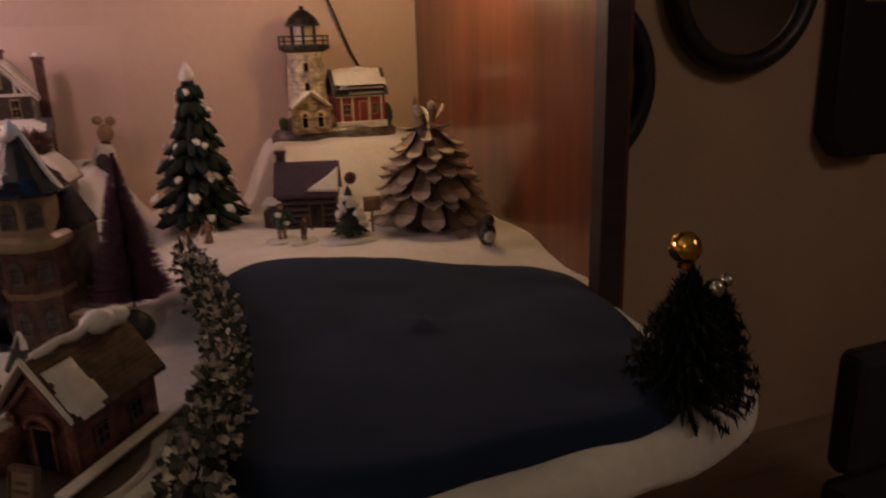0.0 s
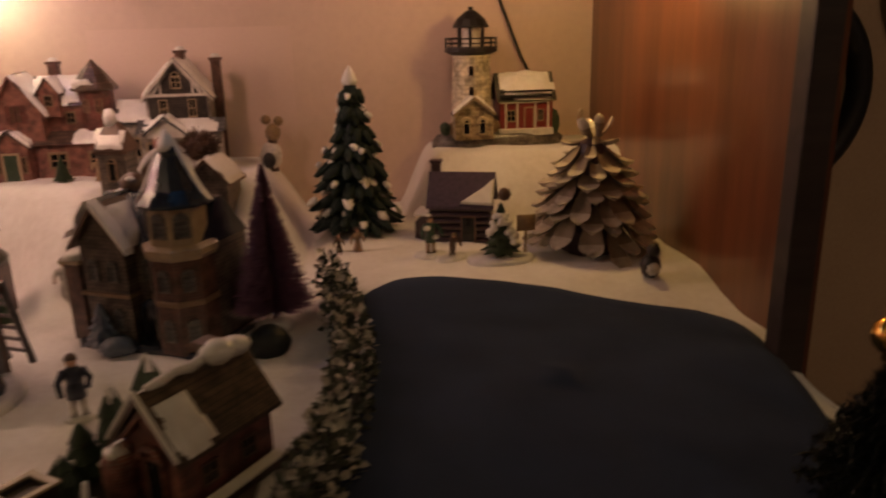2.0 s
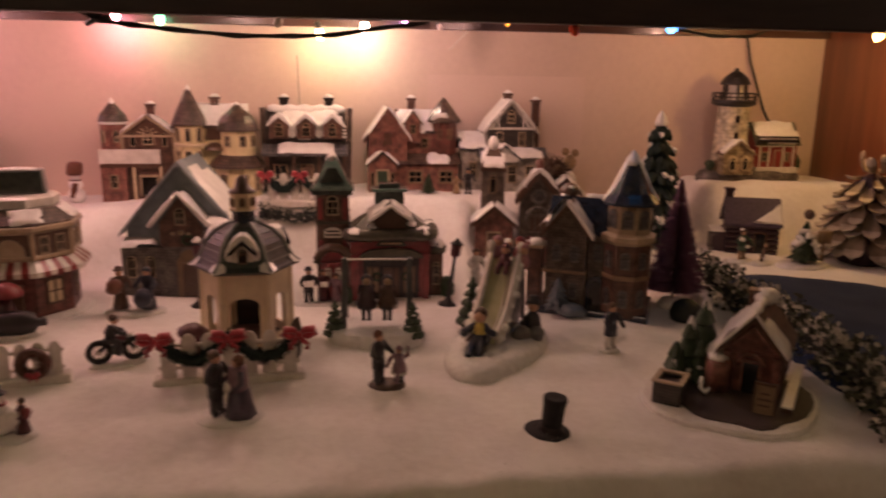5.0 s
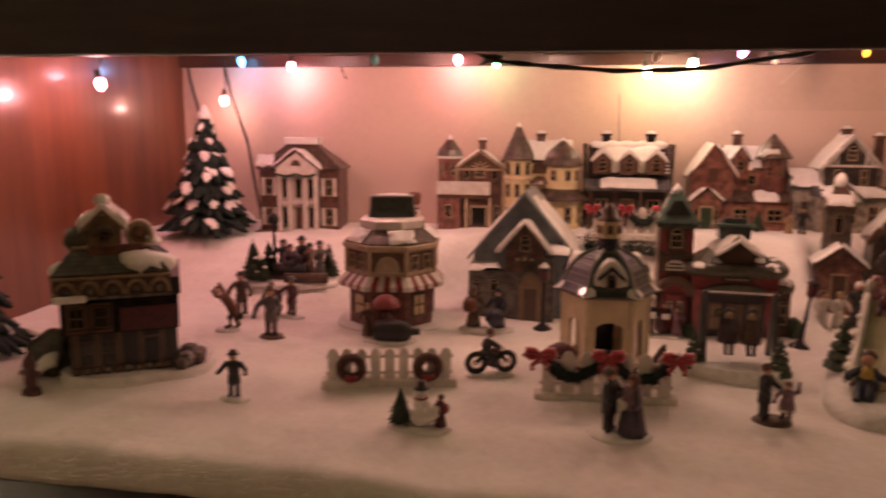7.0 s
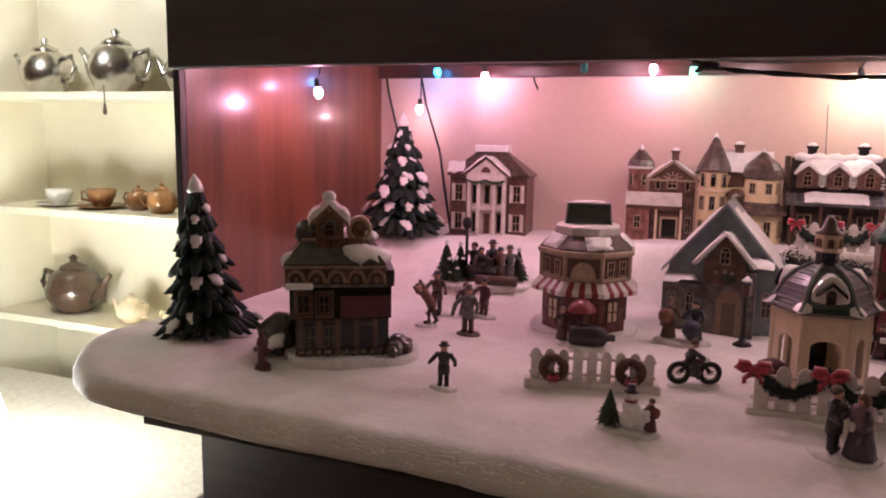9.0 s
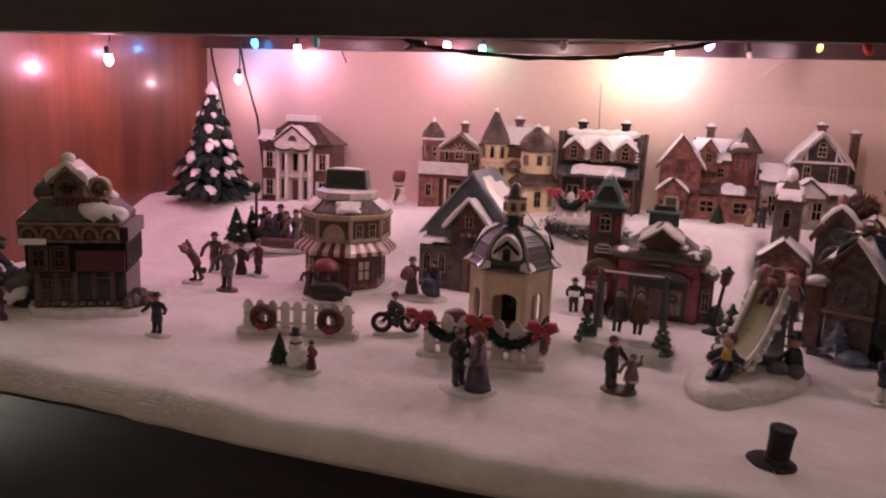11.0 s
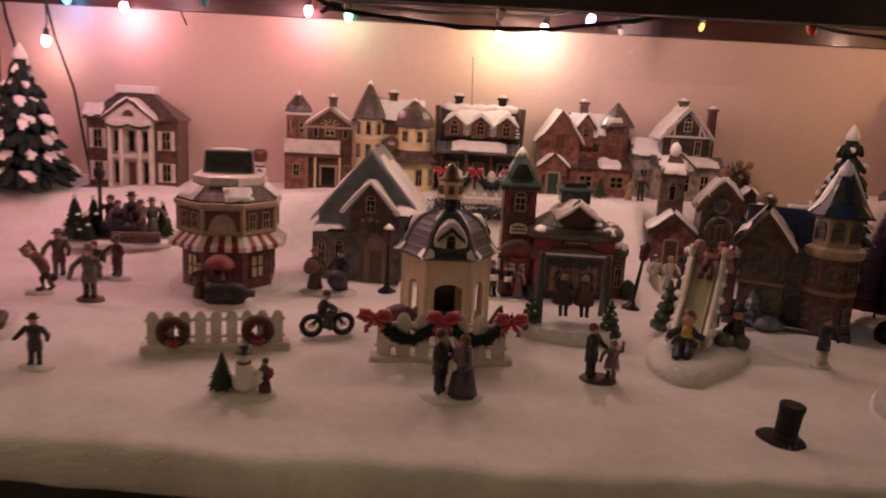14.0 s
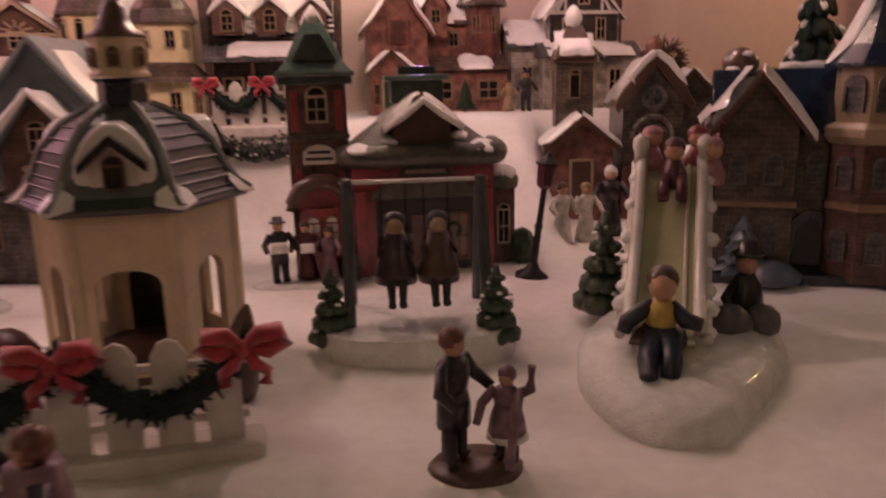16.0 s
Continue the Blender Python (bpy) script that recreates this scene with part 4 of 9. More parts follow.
def rose_house(m):
    h = thing("ceramic_rose_brick_house", m, "rose brick ceramic house with snowy gable, dormer and square tower", "house", "ceramic village houses")
    gabled(h, 0.068, 0.06, 0.088, 0.132, BRICKROSE, SHINGLE, -0.036, -0.004, -0.01, "y", 0.007, snow=0.95, seed=51, trim=BRICKROSE)
    part("wall", Shape().box(-0.016, 0.048, -0.016, 0.03, -0.01, 0.100), BRICKROSE, h, bevel=0.001)
    part("roof", Shape().at(pose(0, 0, 0, 0, 0, 90)).prism([(-0.022, 0.094), (0.034, 0.094), (0.008, 0.132)], -0.05, 0.02), SHINGLE, h, bevel=0.0008)
    part("snow_cover", Shape().drift(slope((-0.02, -0.022, 0.0945), (0.05, -0.022, 0.0945), (-0.02, 0.008, 0.1325)), 0.07, 0.048, 0.004, 0.6, 55), SNOW, h, smooth=True)
    gabled(h, 0.026, 0.03, 0.112, 0.128, BRICKROSE, SHINGLE, 0.008, -0.014, 0.08, "y", 0.004, snow=0.9, seed=57)
    window(h, 0.008, -0.0294, 0.094, 0.011, 0.015, frame=TAN)
    part("tower", Shape().lathe([(0.024, -0.01), (0.024, 0.114)], 8, 0.064, -0.004, turn=radians(22.5)), BRICKRED, h, bevel=0.0006)
    part("tower_roof", Shape().lathe([(0.032, 0.112), (0.032, 0.115), (0.016, 0.136), (0.001, 0.152)], 8, 0.064, -0.004, turn=radians(22.5)), SHINGLE, h, bevel=0.0006)
    part("snow_patch", Shape().at(pose(0.056, -0.026, 0.117, -40, 0, 0)).lathe([(0.016, 0), (0.014, 0.003), (0.006, 0.005)], 12, wobble=0.4), SNOW, h, smooth=True)
    gabled(h, 0.046, 0.022, 0.046, 0.064, BRICKROSE, SHINGLE, -0.046, -0.040, -0.01, "y", 0.005, snow=0.35, seed=61)
    door(h, -0.046, -0.0515, 0.0, 0.018, 0.036, leaf=DOORGREEN)
    for x in (-0.063, -0.029):
        window(h, x, -0.0515, 0.012, 0.007, 0.022, frame=TAN)
    window(h, -0.036, -0.0343, 0.074, 0.018, 0.024, frame=BRICKRED, pane=BROWN)
    for x in (-0.0485, -0.0235):
        part("gable_shutter", Shape().box(x - 0.0015, x + 0.0015, -0.0356, -0.0341, 0.074, 0.098), BRICKRED, h)
    part("low_roof", Shape().at(pose(0, 0, 0, 0, 0, 90)).prism([(-0.044, 0.046), (-0.012, 0.046), (-0.014, 0.062)], -0.092, 0.018), SHINGLE, h, bevel=0.0006)
    part("low_snow", Shape().drift(slope((0.036, -0.044, 0.0465), (0.07, -0.044, 0.0465), (0.036, -0.014, 0.0625)), 0.04, 0.032, 0.004, 0.7, 66), SNOW, h, smooth=True)
    part("low_wall", Shape().box(-0.016, 0.088, -0.038, -0.012, -0.01, 0.046), BRICKROSE, h)
    for x, w in ((0.012, 0.026), (0.066, 0.026)):
        window(h, x, -0.0383, 0.014, w, 0.022, frame=TAN)
    window(h, 0.03, -0.0163, 0.07, 0.012, 0.016, frame=TAN)
    for a in (-22, 22):
        window(h, 0.064 + 0.0224 * math.sin(radians(a)), -0.004 - 0.0224 * math.cos(radians(a)), 0.084, 0.009, 0.018, a, frame=TAN)
    chimney(h, 0.008, 0.012, 0.118, 0.150, 0.013, BRICKBROWN)


def tudor_house(m):
    h = thing("ceramic_tudor_house", m, "half-timbered ceramic house with snowy gable and tall brick chimney", "house", "ceramic village houses")
    gabled(h, 0.088, 0.06, 0.095, 0.140, CLAPBOARD, SLATE, 0.004, 0.0, -0.01, "y", 0.006, snow=0.7, seed=71, trim=WHITE)
    part("gable_infill", Shape().prism([(-0.030, 0.099), (0.038, 0.099), (0.004, 0.1335)], -0.0308, -0.0295), DARKBOARD, h, "dark gable infill")
    part("upper_front", Shape().box(-0.036, 0.044, -0.0325, -0.0301, 0.066, 0.098), DARKBOARD, h, "dark recessed upper wall")
    s = Shape()
    for x in (-0.018, 0.026):
        s.box(x - 0.0015, x + 0.0015, -0.0318, -0.0298, 0.098, 0.122)
    for x, lean in ((-0.028, 32), (0.036, -32)):
        s.at(pose(x, -0.0308, 0.099, 0, lean, 0)).box(-0.0015, 0.0015, -0.001, 0.001, 0, 0.02)
    s.at().box(-0.040, 0.048, -0.034, -0.0298, 0.0955, 0.099)
    part("timber", s, WHITE, h, "white half-timber beams")
    window(h, 0.004, -0.0302, 0.105, 0.014, 0.016, arch=True)
    for x in (-0.016, 0.024):
        window(h, x, -0.0327, 0.069, 0.012, 0.023)
    part("porch_roof", Shape().at(pose(0, 0, 0, 0, 0, 90)).prism([(-0.058, 0.052), (-0.026, 0.052), (-0.03, 0.068)], -0.068, 0.054), SLATE, h, bevel=0.0006)
    part("porch_snow", Shape().drift(slope((-0.05, -0.058, 0.0525), (0.064, -0.058, 0.0525), (-0.05, -0.03, 0.0685)), 0.116, 0.03, 0.004, 0.5, 77, 18, 6), SNOW, h, smooth=True)
    gabled(h, 0.05, 0.018, 0.052, 0.070, WHITE, SLATE, -0.012, -0.052, 0.046, "y", 0.005, snow=0.85, seed=79)
    part("lower_wall", Shape().box(-0.048, 0.062, -0.05, -0.028, -0.01, 0.052), CLAPBOARD, h)
    door(h, -0.03, -0.0503, 0.0, 0.018, 0.038, leaf=DARK)
    for x in (0.004, 0.036):
        window(h, x, -0.0503, 0.012, 0.016, 0.028)
    gabled(h, 0.05, 0.05, 0.066, 0.088, CLAPBOARD, SLATE, -0.056, 0.0, -0.01, "x", 0.005, snow=0.75, seed=83)
    window(h, -0.062, -0.0253, 0.018, 0.014, 0.026)
    chimney(h, 0.056, 0.006, -0.01, 0.142, 0.013, BRICKBROWN)
    chimney(h, 0.006, 0.014, 0.12, 0.152, 0.013, BRICKBROWN)


def lighthouse(m):
    h = thing("ceramic_lighthouse", m, "white ceramic lighthouse with black lantern and red keeper's cottage", "lighthouse", "ceramic village houses")
    part("rock", Shape().lathe([(0.10, -0.02), (0.10, 0.006), (0.094, 0.016), (0.08, 0.02)], 30, 0.0, 0.0, wobble=0.12, squash=0.42), STONE, h, "rounded stone footing", smooth=True)
    part("tower", Shape().lathe([(0.034, 0.015), (0.031, 0.06), (0.028, 0.128), (0.030, 0.134)], 20, -0.042, 0.0), CREAMSTONE, h, "cream stone-block tower", smooth=True)
    for k in range(9):
        a = -2.6 + 0.5 * k
        part("footing_stone", Shape().ball(0.010 + 0.002 * (k % 3), (-0.042 + 0.036 * math.cos(a), 0.030 * math.sin(a), 0.026 + 0.005 * (k % 2)), 1.1, 8, 0.35), STONE if k % 2 else TAN, h)
    part("gallery", Shape().lathe([(0.030, 0.134), (0.040, 0.139), (0.040, 0.145), (0.026, 0.146)], 20, -0.042, 0.0), IRON, h, bevel=0.0005)
    s = Shape().ring(0.0385, 0.0013, (-0.042, 0, 0.158), 24, 6, "z").ring(0.0385, 0.001, (-0.042, 0, 0.151), 24, 6, "z")
    for k in range(14):
        a = 2 * math.pi * k / 14
        s.tube([(-0.042 + 0.0385 * math.cos(a), 0.0385 * math.sin(a), 0.144), (-0.042 + 0.0385 * math.cos(a), 0.0385 * math.sin(a), 0.159)], 0.0011, 5)
    part("railing", s, IRON, h, "black gallery railing")
    part("lantern_core", Shape().lathe([(0.014, 0.146), (0.014, 0.172)], 12, -0.042, 0.0), WHITE, h)
    for k in range(6):
        a = 2 * math.pi * k / 6 + 0.3
        part("lantern_post", Shape().tube([(-0.042 + 0.020 * math.cos(a), 0.020 * math.sin(a), 0.145), (-0.042 + 0.020 * math.cos(a), 0.020 * math.sin(a), 0.175)], 0.0024, 6), IRON, h)
    part("lantern_roof", Shape().lathe([(0.027, 0.173), (0.027, 0.176), (0.021, 0.186), (0.009, 0.196), (0.004, 0.198), (0.004, 0.203)], 14, -0.042, 0.0), IRON, h, bevel=0.0005)
    part("snow_patch", Shape().at(pose(-0.046, -0.016, 0.184, 50, 0, 0)).lathe([(0.008, 0), (0.007, 0.0015), (0.003, 0.003)], 10, wobble=0.4), SNOW, h, smooth=True)
    for z, a in ((0.075, -10), (0.105, -10)):
        window(h, -0.042 + 0.0295 * math.sin(radians(a)), -0.0295 * math.cos(radians(a)), z, 0.007, 0.011, a, BROWN, True, False)
    gabled(h, 0.082, 0.05, 0.070, 0.102, REDGLAZE, MOSS, 0.038, 0.0, 0.012, "x", 0.005, snow=0.55, seed=91)
    for x in (0.006, 0.024, 0.052, 0.072):
        part("wall_post", Shape().box(x - 0.0014, x + 0.0014, -0.0268, -0.0250, 0.024, 0.062), WHITE, h)
    part("roof_rail", Shape().box(-0.004, 0.076, -0.034, -0.030, 0.0705, 0.0750).box(-0.004, 0.076, -0.034, -0.030, 0.0785, 0.0815), IRON, h, "dark double rail along the eave", 0.0008)
    part("ridge_snow", Shape().tube([(0.0 + 0.07 * k / 8, 0.0 + 0.002 * math.sin(k), 0.1015) for k in range(9)], [0.003, 0.005, 0.006, 0.005, 0.007, 0.008, 0.006, 0.005, 0.003], 8), SNOW, h, smooth=True)
    part("eave_band", Shape().box(-0.004, 0.072, -0.029, -0.026, 0.062, 0.068), WHITE, h)
    part("porch_deck", Shape().box(-0.006, 0.078, -0.036, -0.024, 0.014, 0.024), WHITE, h, bevel=0.0006)
    window(h, 0.014, -0.0253, 0.034, 0.014, 0.018)
    door(h, 0.042, -0.0253, 0.024, 0.012, 0.030, leaf=REDGLAZE)
    window(h, 0.060, -0.0253, 0.034, 0.009, 0.018)
    gabled(h, 0.058, 0.024, 0.050, 0.072, TANSTONE, BROWN, -0.046, -0.034, 0.012, "y", 0.003, snow=0.5, seed=1, trim=LIGHTTAN)
    for x in (-0.058, -0.034):
        part("arch_band", Shape().tube([(x + 0.0075 * math.cos(math.pi * q / 8), -0.0472, 0.037 + 0.0085 * math.sin(math.pi * q / 8)) for q in range(9)], 0.0018, 6), CREAM, h, smooth=True)
    for x in (-0.058, -0.034):
        window(h, x, -0.0463, 0.02, 0.011, 0.018, arch=True, cross=False, frame=CREAM)
    part("shrub", Shape().ball(0.012, (0.082, -0.012, 0.03), 1.8, 10, 0.6).ball(0.009, (-0.086, -0.016, 0.026), 1.2, 10, 0.6), PINE, h)


# ---- trees ----


def tiered_tree(m, height, radius, label, tiers=8, seed=3, patches=30, patch=1.0):
    """Tiers of drooping boughs with clear gaps between them, snow lying on some of the boughs."""
    rnd = random.Random(seed)
    t = thing("ceramic_fir_tree", m, label, "tree", "ceramic fir trees")
    part("trunk", Shape().lathe([(radius * 0.16, -0.01), (radius * 0.14, height * 0.3), (radius * 0.02, height * 0.96)], 8), BROWN, t)
    s, tops = Shape(), []
    rise = 0.86 * height / tiers
    for k in range(tiers):
        f = k / tiers
        z, r = height * 0.055 + rise * k, radius * (1.0 - 0.86 * f ** 0.92) * (1 + 0.06 * rnd.uniform(-1, 1))
        inner = r * 0.60
        s.at().lathe([(r * 0.58, z + rise * 0.05), (r * 0.66, z + rise * 0.22), (inner * 0.80, z + rise * 0.72), (r * 0.30, z + rise * 1.22)], 14, wobble=0.12)
        n = max(7, int(21 - 14 * f))
        for i in range(2 * n):
            upper = i >= n
            a = 360 * (i + 0.5 * (k % 2) + 0.5 * upper) / n + rnd.uniform(-6, 6)
            reach, drop, wide = r * rnd.uniform(0.74, 1.06) * (0.78 if upper else 1.0), rise * rnd.uniform(0.75, 1.5), math.pi * r / n * rnd.uniform(0.72, 1.05)
            hold = pose(0, 0, z + rise * ((0.55 if upper else 0.32) + rnd.uniform(-0.16, 0.22)), rnd.uniform(-12, 12), 0, a)
            spine = [(0.22 * reach, 0, 0.46 * rise), (0.55 * reach, 0, 0.22 * rise), (0.84 * reach, 0, -0.18 * drop), (1.0 * reach, 0, -0.36 * drop), (1.07 * reach, 0, -0.33 * drop)]
            flat = Matrix.Diagonal((1, 1, 0.62, 1))
            s.at(hold @ flat).tube([(x, y, zz / 0.62) for x, y, zz in spine], [wide * 0.6, wide * 1.0, wide * 0.78, wide * 0.38, wide * 0.06], 7)
            tops.append((hold, reach, drop, wide, f))
    s.at().lathe([(radius * 0.13, height * 0.86), (radius * 0.11, height * 0.93), (0.001, height)], 9, wobble=0.2)
    part("crown", s, FIR, t, "tiers of drooping dark green boughs", smooth=True)
    rnd.shuffle(tops)
    for hold, reach, drop, wide, f in tops[:patches]:
        size = patch * rnd.uniform(0.75, 1.25)
        u, side = rnd.uniform(0.74, 1.02), rnd.uniform(-0.3, 0.3) * wide
        zz = (0.16 - 0.62 * max(0, u - 0.55)) * drop + wide * 0.50 + 0.0035
        lie = hold @ pose(u * reach, side, zz * 0.75, 0, rnd.uniform(38, 62), rnd.uniform(-25, 25))
        pad = Shape().lathe([(0.85, -0.9), (1.0, -0.1), (0.78, 0.42), (0.35, 0.62), (0.05, 0.66)], 14, wobble=0.9)
        part("snow_patch", pad, SNOW, t, smooth=True, m=lie @ Matrix.Diagonal((0.0104 * size * (1 - 0.35 * f), 0.0078 * size * (1 - 0.35 * f), 0.0042, 1)))
    tip = Shape().lathe([(radius * 0.13, height * 0.925), (radius * 0.14, height * 0.95), (radius * 0.10, height * 0.99), (radius * 0.04, height * 1.025), (0.001, height * 1.04)], 12, wobble=0.45)
    part("snow_tip", tip, SNOW, t, "white glazed tip", smooth=True)
    return t



# ---- placing: back row ----
mansion(on_snow(-0.449, 0.755, 4, 0.006) @ Matrix.Diagonal((0.92, 1, 1.10, 1)))
balcony_house(on_snow(-0.125, 0.765, 4, -0.008) @ Matrix.Diagonal((1, 1, 1.06, 1)))
yellow_house(on_snow(-0.006, 0.765, 2) @ Matrix.Diagonal((1.07, 1, 1.09, 1)))
dormer_house(on_snow(0.147, 0.775, 0) @ Matrix.Diagonal((1.07, 1, 1.10, 1)))
rose_house(on_snow(0.322, 0.775, 0) @ Matrix.Diagonal((1, 1, 1.07, 1)))
tudor_house(on_snow(0.499, 0.775, 0) @ Matrix.Diagonal((1, 1, 1.10, 1)))
lighthouse(on_snow(0.973, 0.775, 0))
tiered_tree(on_snow(-0.592, 0.655, 0), 0.222, 0.086, "tall dark green ceramic fir tree with white snow patches", 7, seed=3, patches=60, patch=1.12)
tiered_tree(on_snow(0.745, 0.665, 0), 0.220, 0.074, "slim dark green ceramic fir tree dotted with snow", 8, seed=8, patches=64, patch=0.72)
tiered_tree(on_snow(-0.652, 0.165, 0) @ pose(0, 0, 0, 0, -4, 0), 0.210, 0.073, "dark green ceramic fir tree with snow patches near the edge", 7, seed=13, patches=24, patch=0.95)

# ---- middle rows ----


def church(m):
    h = thing("ceramic_chapel", m, "grey-blue ceramic chapel with steep snowy gable and arched entrance", "house", "ceramic village houses")
    gabled(h, 0.130, 0.105, 0.093, 0.180, GREYBLUE, GREYBLUE, 0, 0.02, -0.008, "y", 0.008, 0.004, snow=0.25, seed=101, trim=SLATEBLUE)
    gabled(h, 0.050, 0.028, 0.104, 0.140, BRICKBROWN, GREYBLUE, 0.003, -0.038, 0.07, "y", 0.007, 0.004, snow=0.95, seed=105)
    part("hood_snow", Shape().tube([(-0.033, -0.0575, 0.0985), (-0.027, -0.0585, 0.1065), (-0.013, -0.0585, 0.1255), (0.003, -0.0585, 0.1440), (0.019, -0.0585, 0.1255), (0.033, -0.0585, 0.1065), (0.039, -0.0575, 0.0985)], [0.0026, 0.0034, 0.0034, 0.0036, 0.0034, 0.0034, 0.0026], 8), SNOW, h, "rounded snow on the porch gable", smooth=True)
    part("porch_wall", Shape().box(-0.018, 0.040, -0.050, -0.030, -0.008, 0.092), STONE, h, bevel=0.001)
    window(h, 0.003, -0.0523, 0.100, 0.012, 0.018, arch=True)
    part("rosette", Shape().ball(0.0042, (0.003, -0.0535, 0.0900), 0.9, 10, 0.3).ball(0.0030, (-0.006, -0.0535, 0.0885), 0.9, 9, 0.3).ball(0.0030, (0.012, -0.0535, 0.0885), 0.9, 9, 0.3), LIGHTTAN, h, "moulded tan flowers", smooth=True)
    part("arch", Shape().prism([(-0.004, 0.0), (0.026, 0.0), (0.026, 0.05), (0.020, 0.062), (0.011, 0.067), (0.002, 0.062), (-0.004, 0.05)], -0.0515, -0.0498), TAN, h)
    door(h, 0.011, -0.0517, 0.0, 0.016, 0.046, leaf=BROWN, frame=TAN)
    part("wreath", Shape().ring(0.006, 0.002, (0.011, -0.054, 0.08), 14, 6), PINE, h, "green wreath")
    part("side_block", Shape().box(-0.070, -0.0182, -0.046, 0.03, -0.008, 0.068), STONE, h, bevel=0.001)
    part("side_snow", Shape().drift(slope((-0.068, -0.048, 0.068), (-0.030, -0.048, 0.068), (-0.068, 0.0, 0.084)), 0.04, 0.05, 0.006, 0.95, 111), SNOW, h, smooth=True)
    for x in (-0.058, -0.036):
        window(h, x, -0.0462, 0.026, 0.010, 0.026, arch=True)
    part("side_roof", Shape().drift(slope((0.026, -0.06, 0.1), (0.062, -0.06, 0.098), (0.03, 0.0, 0.12)), 0.03, 0.03, 0.003, 0.8, 118), SNOW, h, smooth=True)
    window(h, 0.053, -0.0326, 0.026, 0.012, 0.03, arch=True)


def diner(m):
    h = thing("ceramic_candy_shop", m, "octagonal brick ceramic shop with a red and white striped awning", "shop", "ceramic village houses")
    t8 = radians(22.5)
    plinth(h, 0.17, 0.16, 0.003)
    part("wall", Shape().lathe([(0.069, 0.002), (0.069, 0.066)], 8, turn=t8), BRICKRED, h, bevel=0.0008)
    part("upper_wall", Shape().lathe([(0.066, 0.072), (0.073, 0.078), (0.073, 0.112), (0.073, 0.115)], 8, turn=t8), BROWN, h, bevel=0.0007)
    part("cornice", Shape().lathe([(0.074, 0.110), (0.080, 0.114), (0.080, 0.119), (0.072, 0.121)], 8, turn=t8), LIGHTTAN, h, "tan cornice", 0.0007)
    part("sill_band", Shape().lathe([(0.0725, 0.076), (0.075, 0.078), (0.075, 0.082), (0.0725, 0.083)], 8, turn=t8), LIGHTTAN, h, bevel=0.0005)
    for k in range(8):
        a = math.pi * k / 4 + t8
        part("corner_post", Shape().lathe([(0.0036, 0.078), (0.0036, 0.114)], 8, 0.073 * math.cos(a), 0.073 * math.sin(a)), LIGHTTAN, h)
    part("roof", Shape().lathe([(0.076, 0.119), (0.076, 0.122), (0.052, 0.138), (0.05, 0.139)], 8, turn=t8), SHINGLE, h, bevel=0.0006)
    part("drum", Shape().lathe([(0.05, 0.137), (0.053, 0.140), (0.053, 0.150), (0.046, 0.153)], 8, turn=t8), WHITE, h, bevel=0.0008)
    part("sign_block", Shape().at(pose(0, 0, 0, 0, 0, 6)).prism([(-0.037, 0.151), (0.037, 0.151), (0.0335, 0.183), (-0.0335, 0.183)], -0.012, 0.02), RIBGREY, h, "pale grey sign frame", 0.001)
    part("sign_roof", Shape().at(pose(0, 0, 0, 0, 0, 6)).prism([(-0.0335, 0.1545), (0.0335, 0.1545), (0.0310, 0.1812), (-0.0310, 0.1812)], -0.0155, -0.0118), GREENROOF, h, "dark glazed panel")
    part("snow_cap", Shape().at(pose(0.0, 0.006, 0.183)).lathe([(0.026, 0), (0.024, 0.0015), (0.012, 0.0025)], 14, squash=0.5, wobble=0.3), SNOW, h, smooth=True)
    for k in range(8):
        a0 = 2 * math.pi * k / 8 + t8
        for i in range(7):
            u0, u1 = i / 7, (i + 1) / 7
            def rim(r, z, u):
                c0, c1 = Vector((r * math.cos(a0), r * math.sin(a0), z)), Vector((r * math.cos(a0 + math.pi / 4), r * math.sin(a0 + math.pi / 4), z))
                return tuple(c0.lerp(c1, u))
            top, low, fall = 0.077, 0.064, 0.058
            v = [rim(0.071, top, u0), rim(0.071, top, u1), rim(0.088, low, u1), rim(0.088, low, u0), rim(0.0885, fall, u1), rim(0.0885, fall, u0), rim(0.069, top - 0.003, u0), rim(0.069, top - 0.003, u1)]
            part("awning_strip", Shape().add(v, [(0, 3, 2, 1), (3, 5, 4, 2), (0, 1, 7, 6), (6, 7, 4, 5)]), REDGLAZE if i % 2 else WHITE, h)
    for k in range(8):
        a = 45 * k
        x, y = 0.0638 * math.sin(radians(a)), -0.0638 * math.cos(radians(a))
        if k == 0:
            door(h, x, y, 0.004, 0.016, 0.040, a, leaf=BROWN, frame=TAN)
        else:
            window(h, x, y, 0.016, 0.026, 0.034, a, frame=BROWN, pane=CREAM)
        x, y = 0.0676 * math.sin(radians(a)), -0.0676 * math.cos(radians(a))
        if k == 0:
            part("lunette", Shape().at(pose(x, y, 0.083, 0, 0, a)).prism([(0.019 * math.cos(math.pi * q / 10), 0.022 * math.sin(math.pi * q / 10)) for q in range(11)], -0.002, 0.001), LIGHTTAN, h)
        else:
            for dx in (-0.012, 0.012):
                window(h, x + dx * math.cos(radians(a)), y + dx * math.sin(radians(a)), 0.084, 0.013, 0.022, a, frame=LIGHTTAN)
    for k in range(3):
        s = Shape()
        a = radians(-50 + 70 * k)
        s.drift(slope((0.076 * math.sin(a - 0.35), -0.076 * math.cos(a - 0.35), 0.122), (0.076 * math.sin(a + 0.35), -0.076 * math.cos(a + 0.35), 0.122), (0.052 * math.sin(a), -0.052 * math.cos(a), 0.138)), 0.04, 0.026, 0.004, 0.75, 120 + k)
        part("snow_patch", s, SNOW, h, smooth=True)


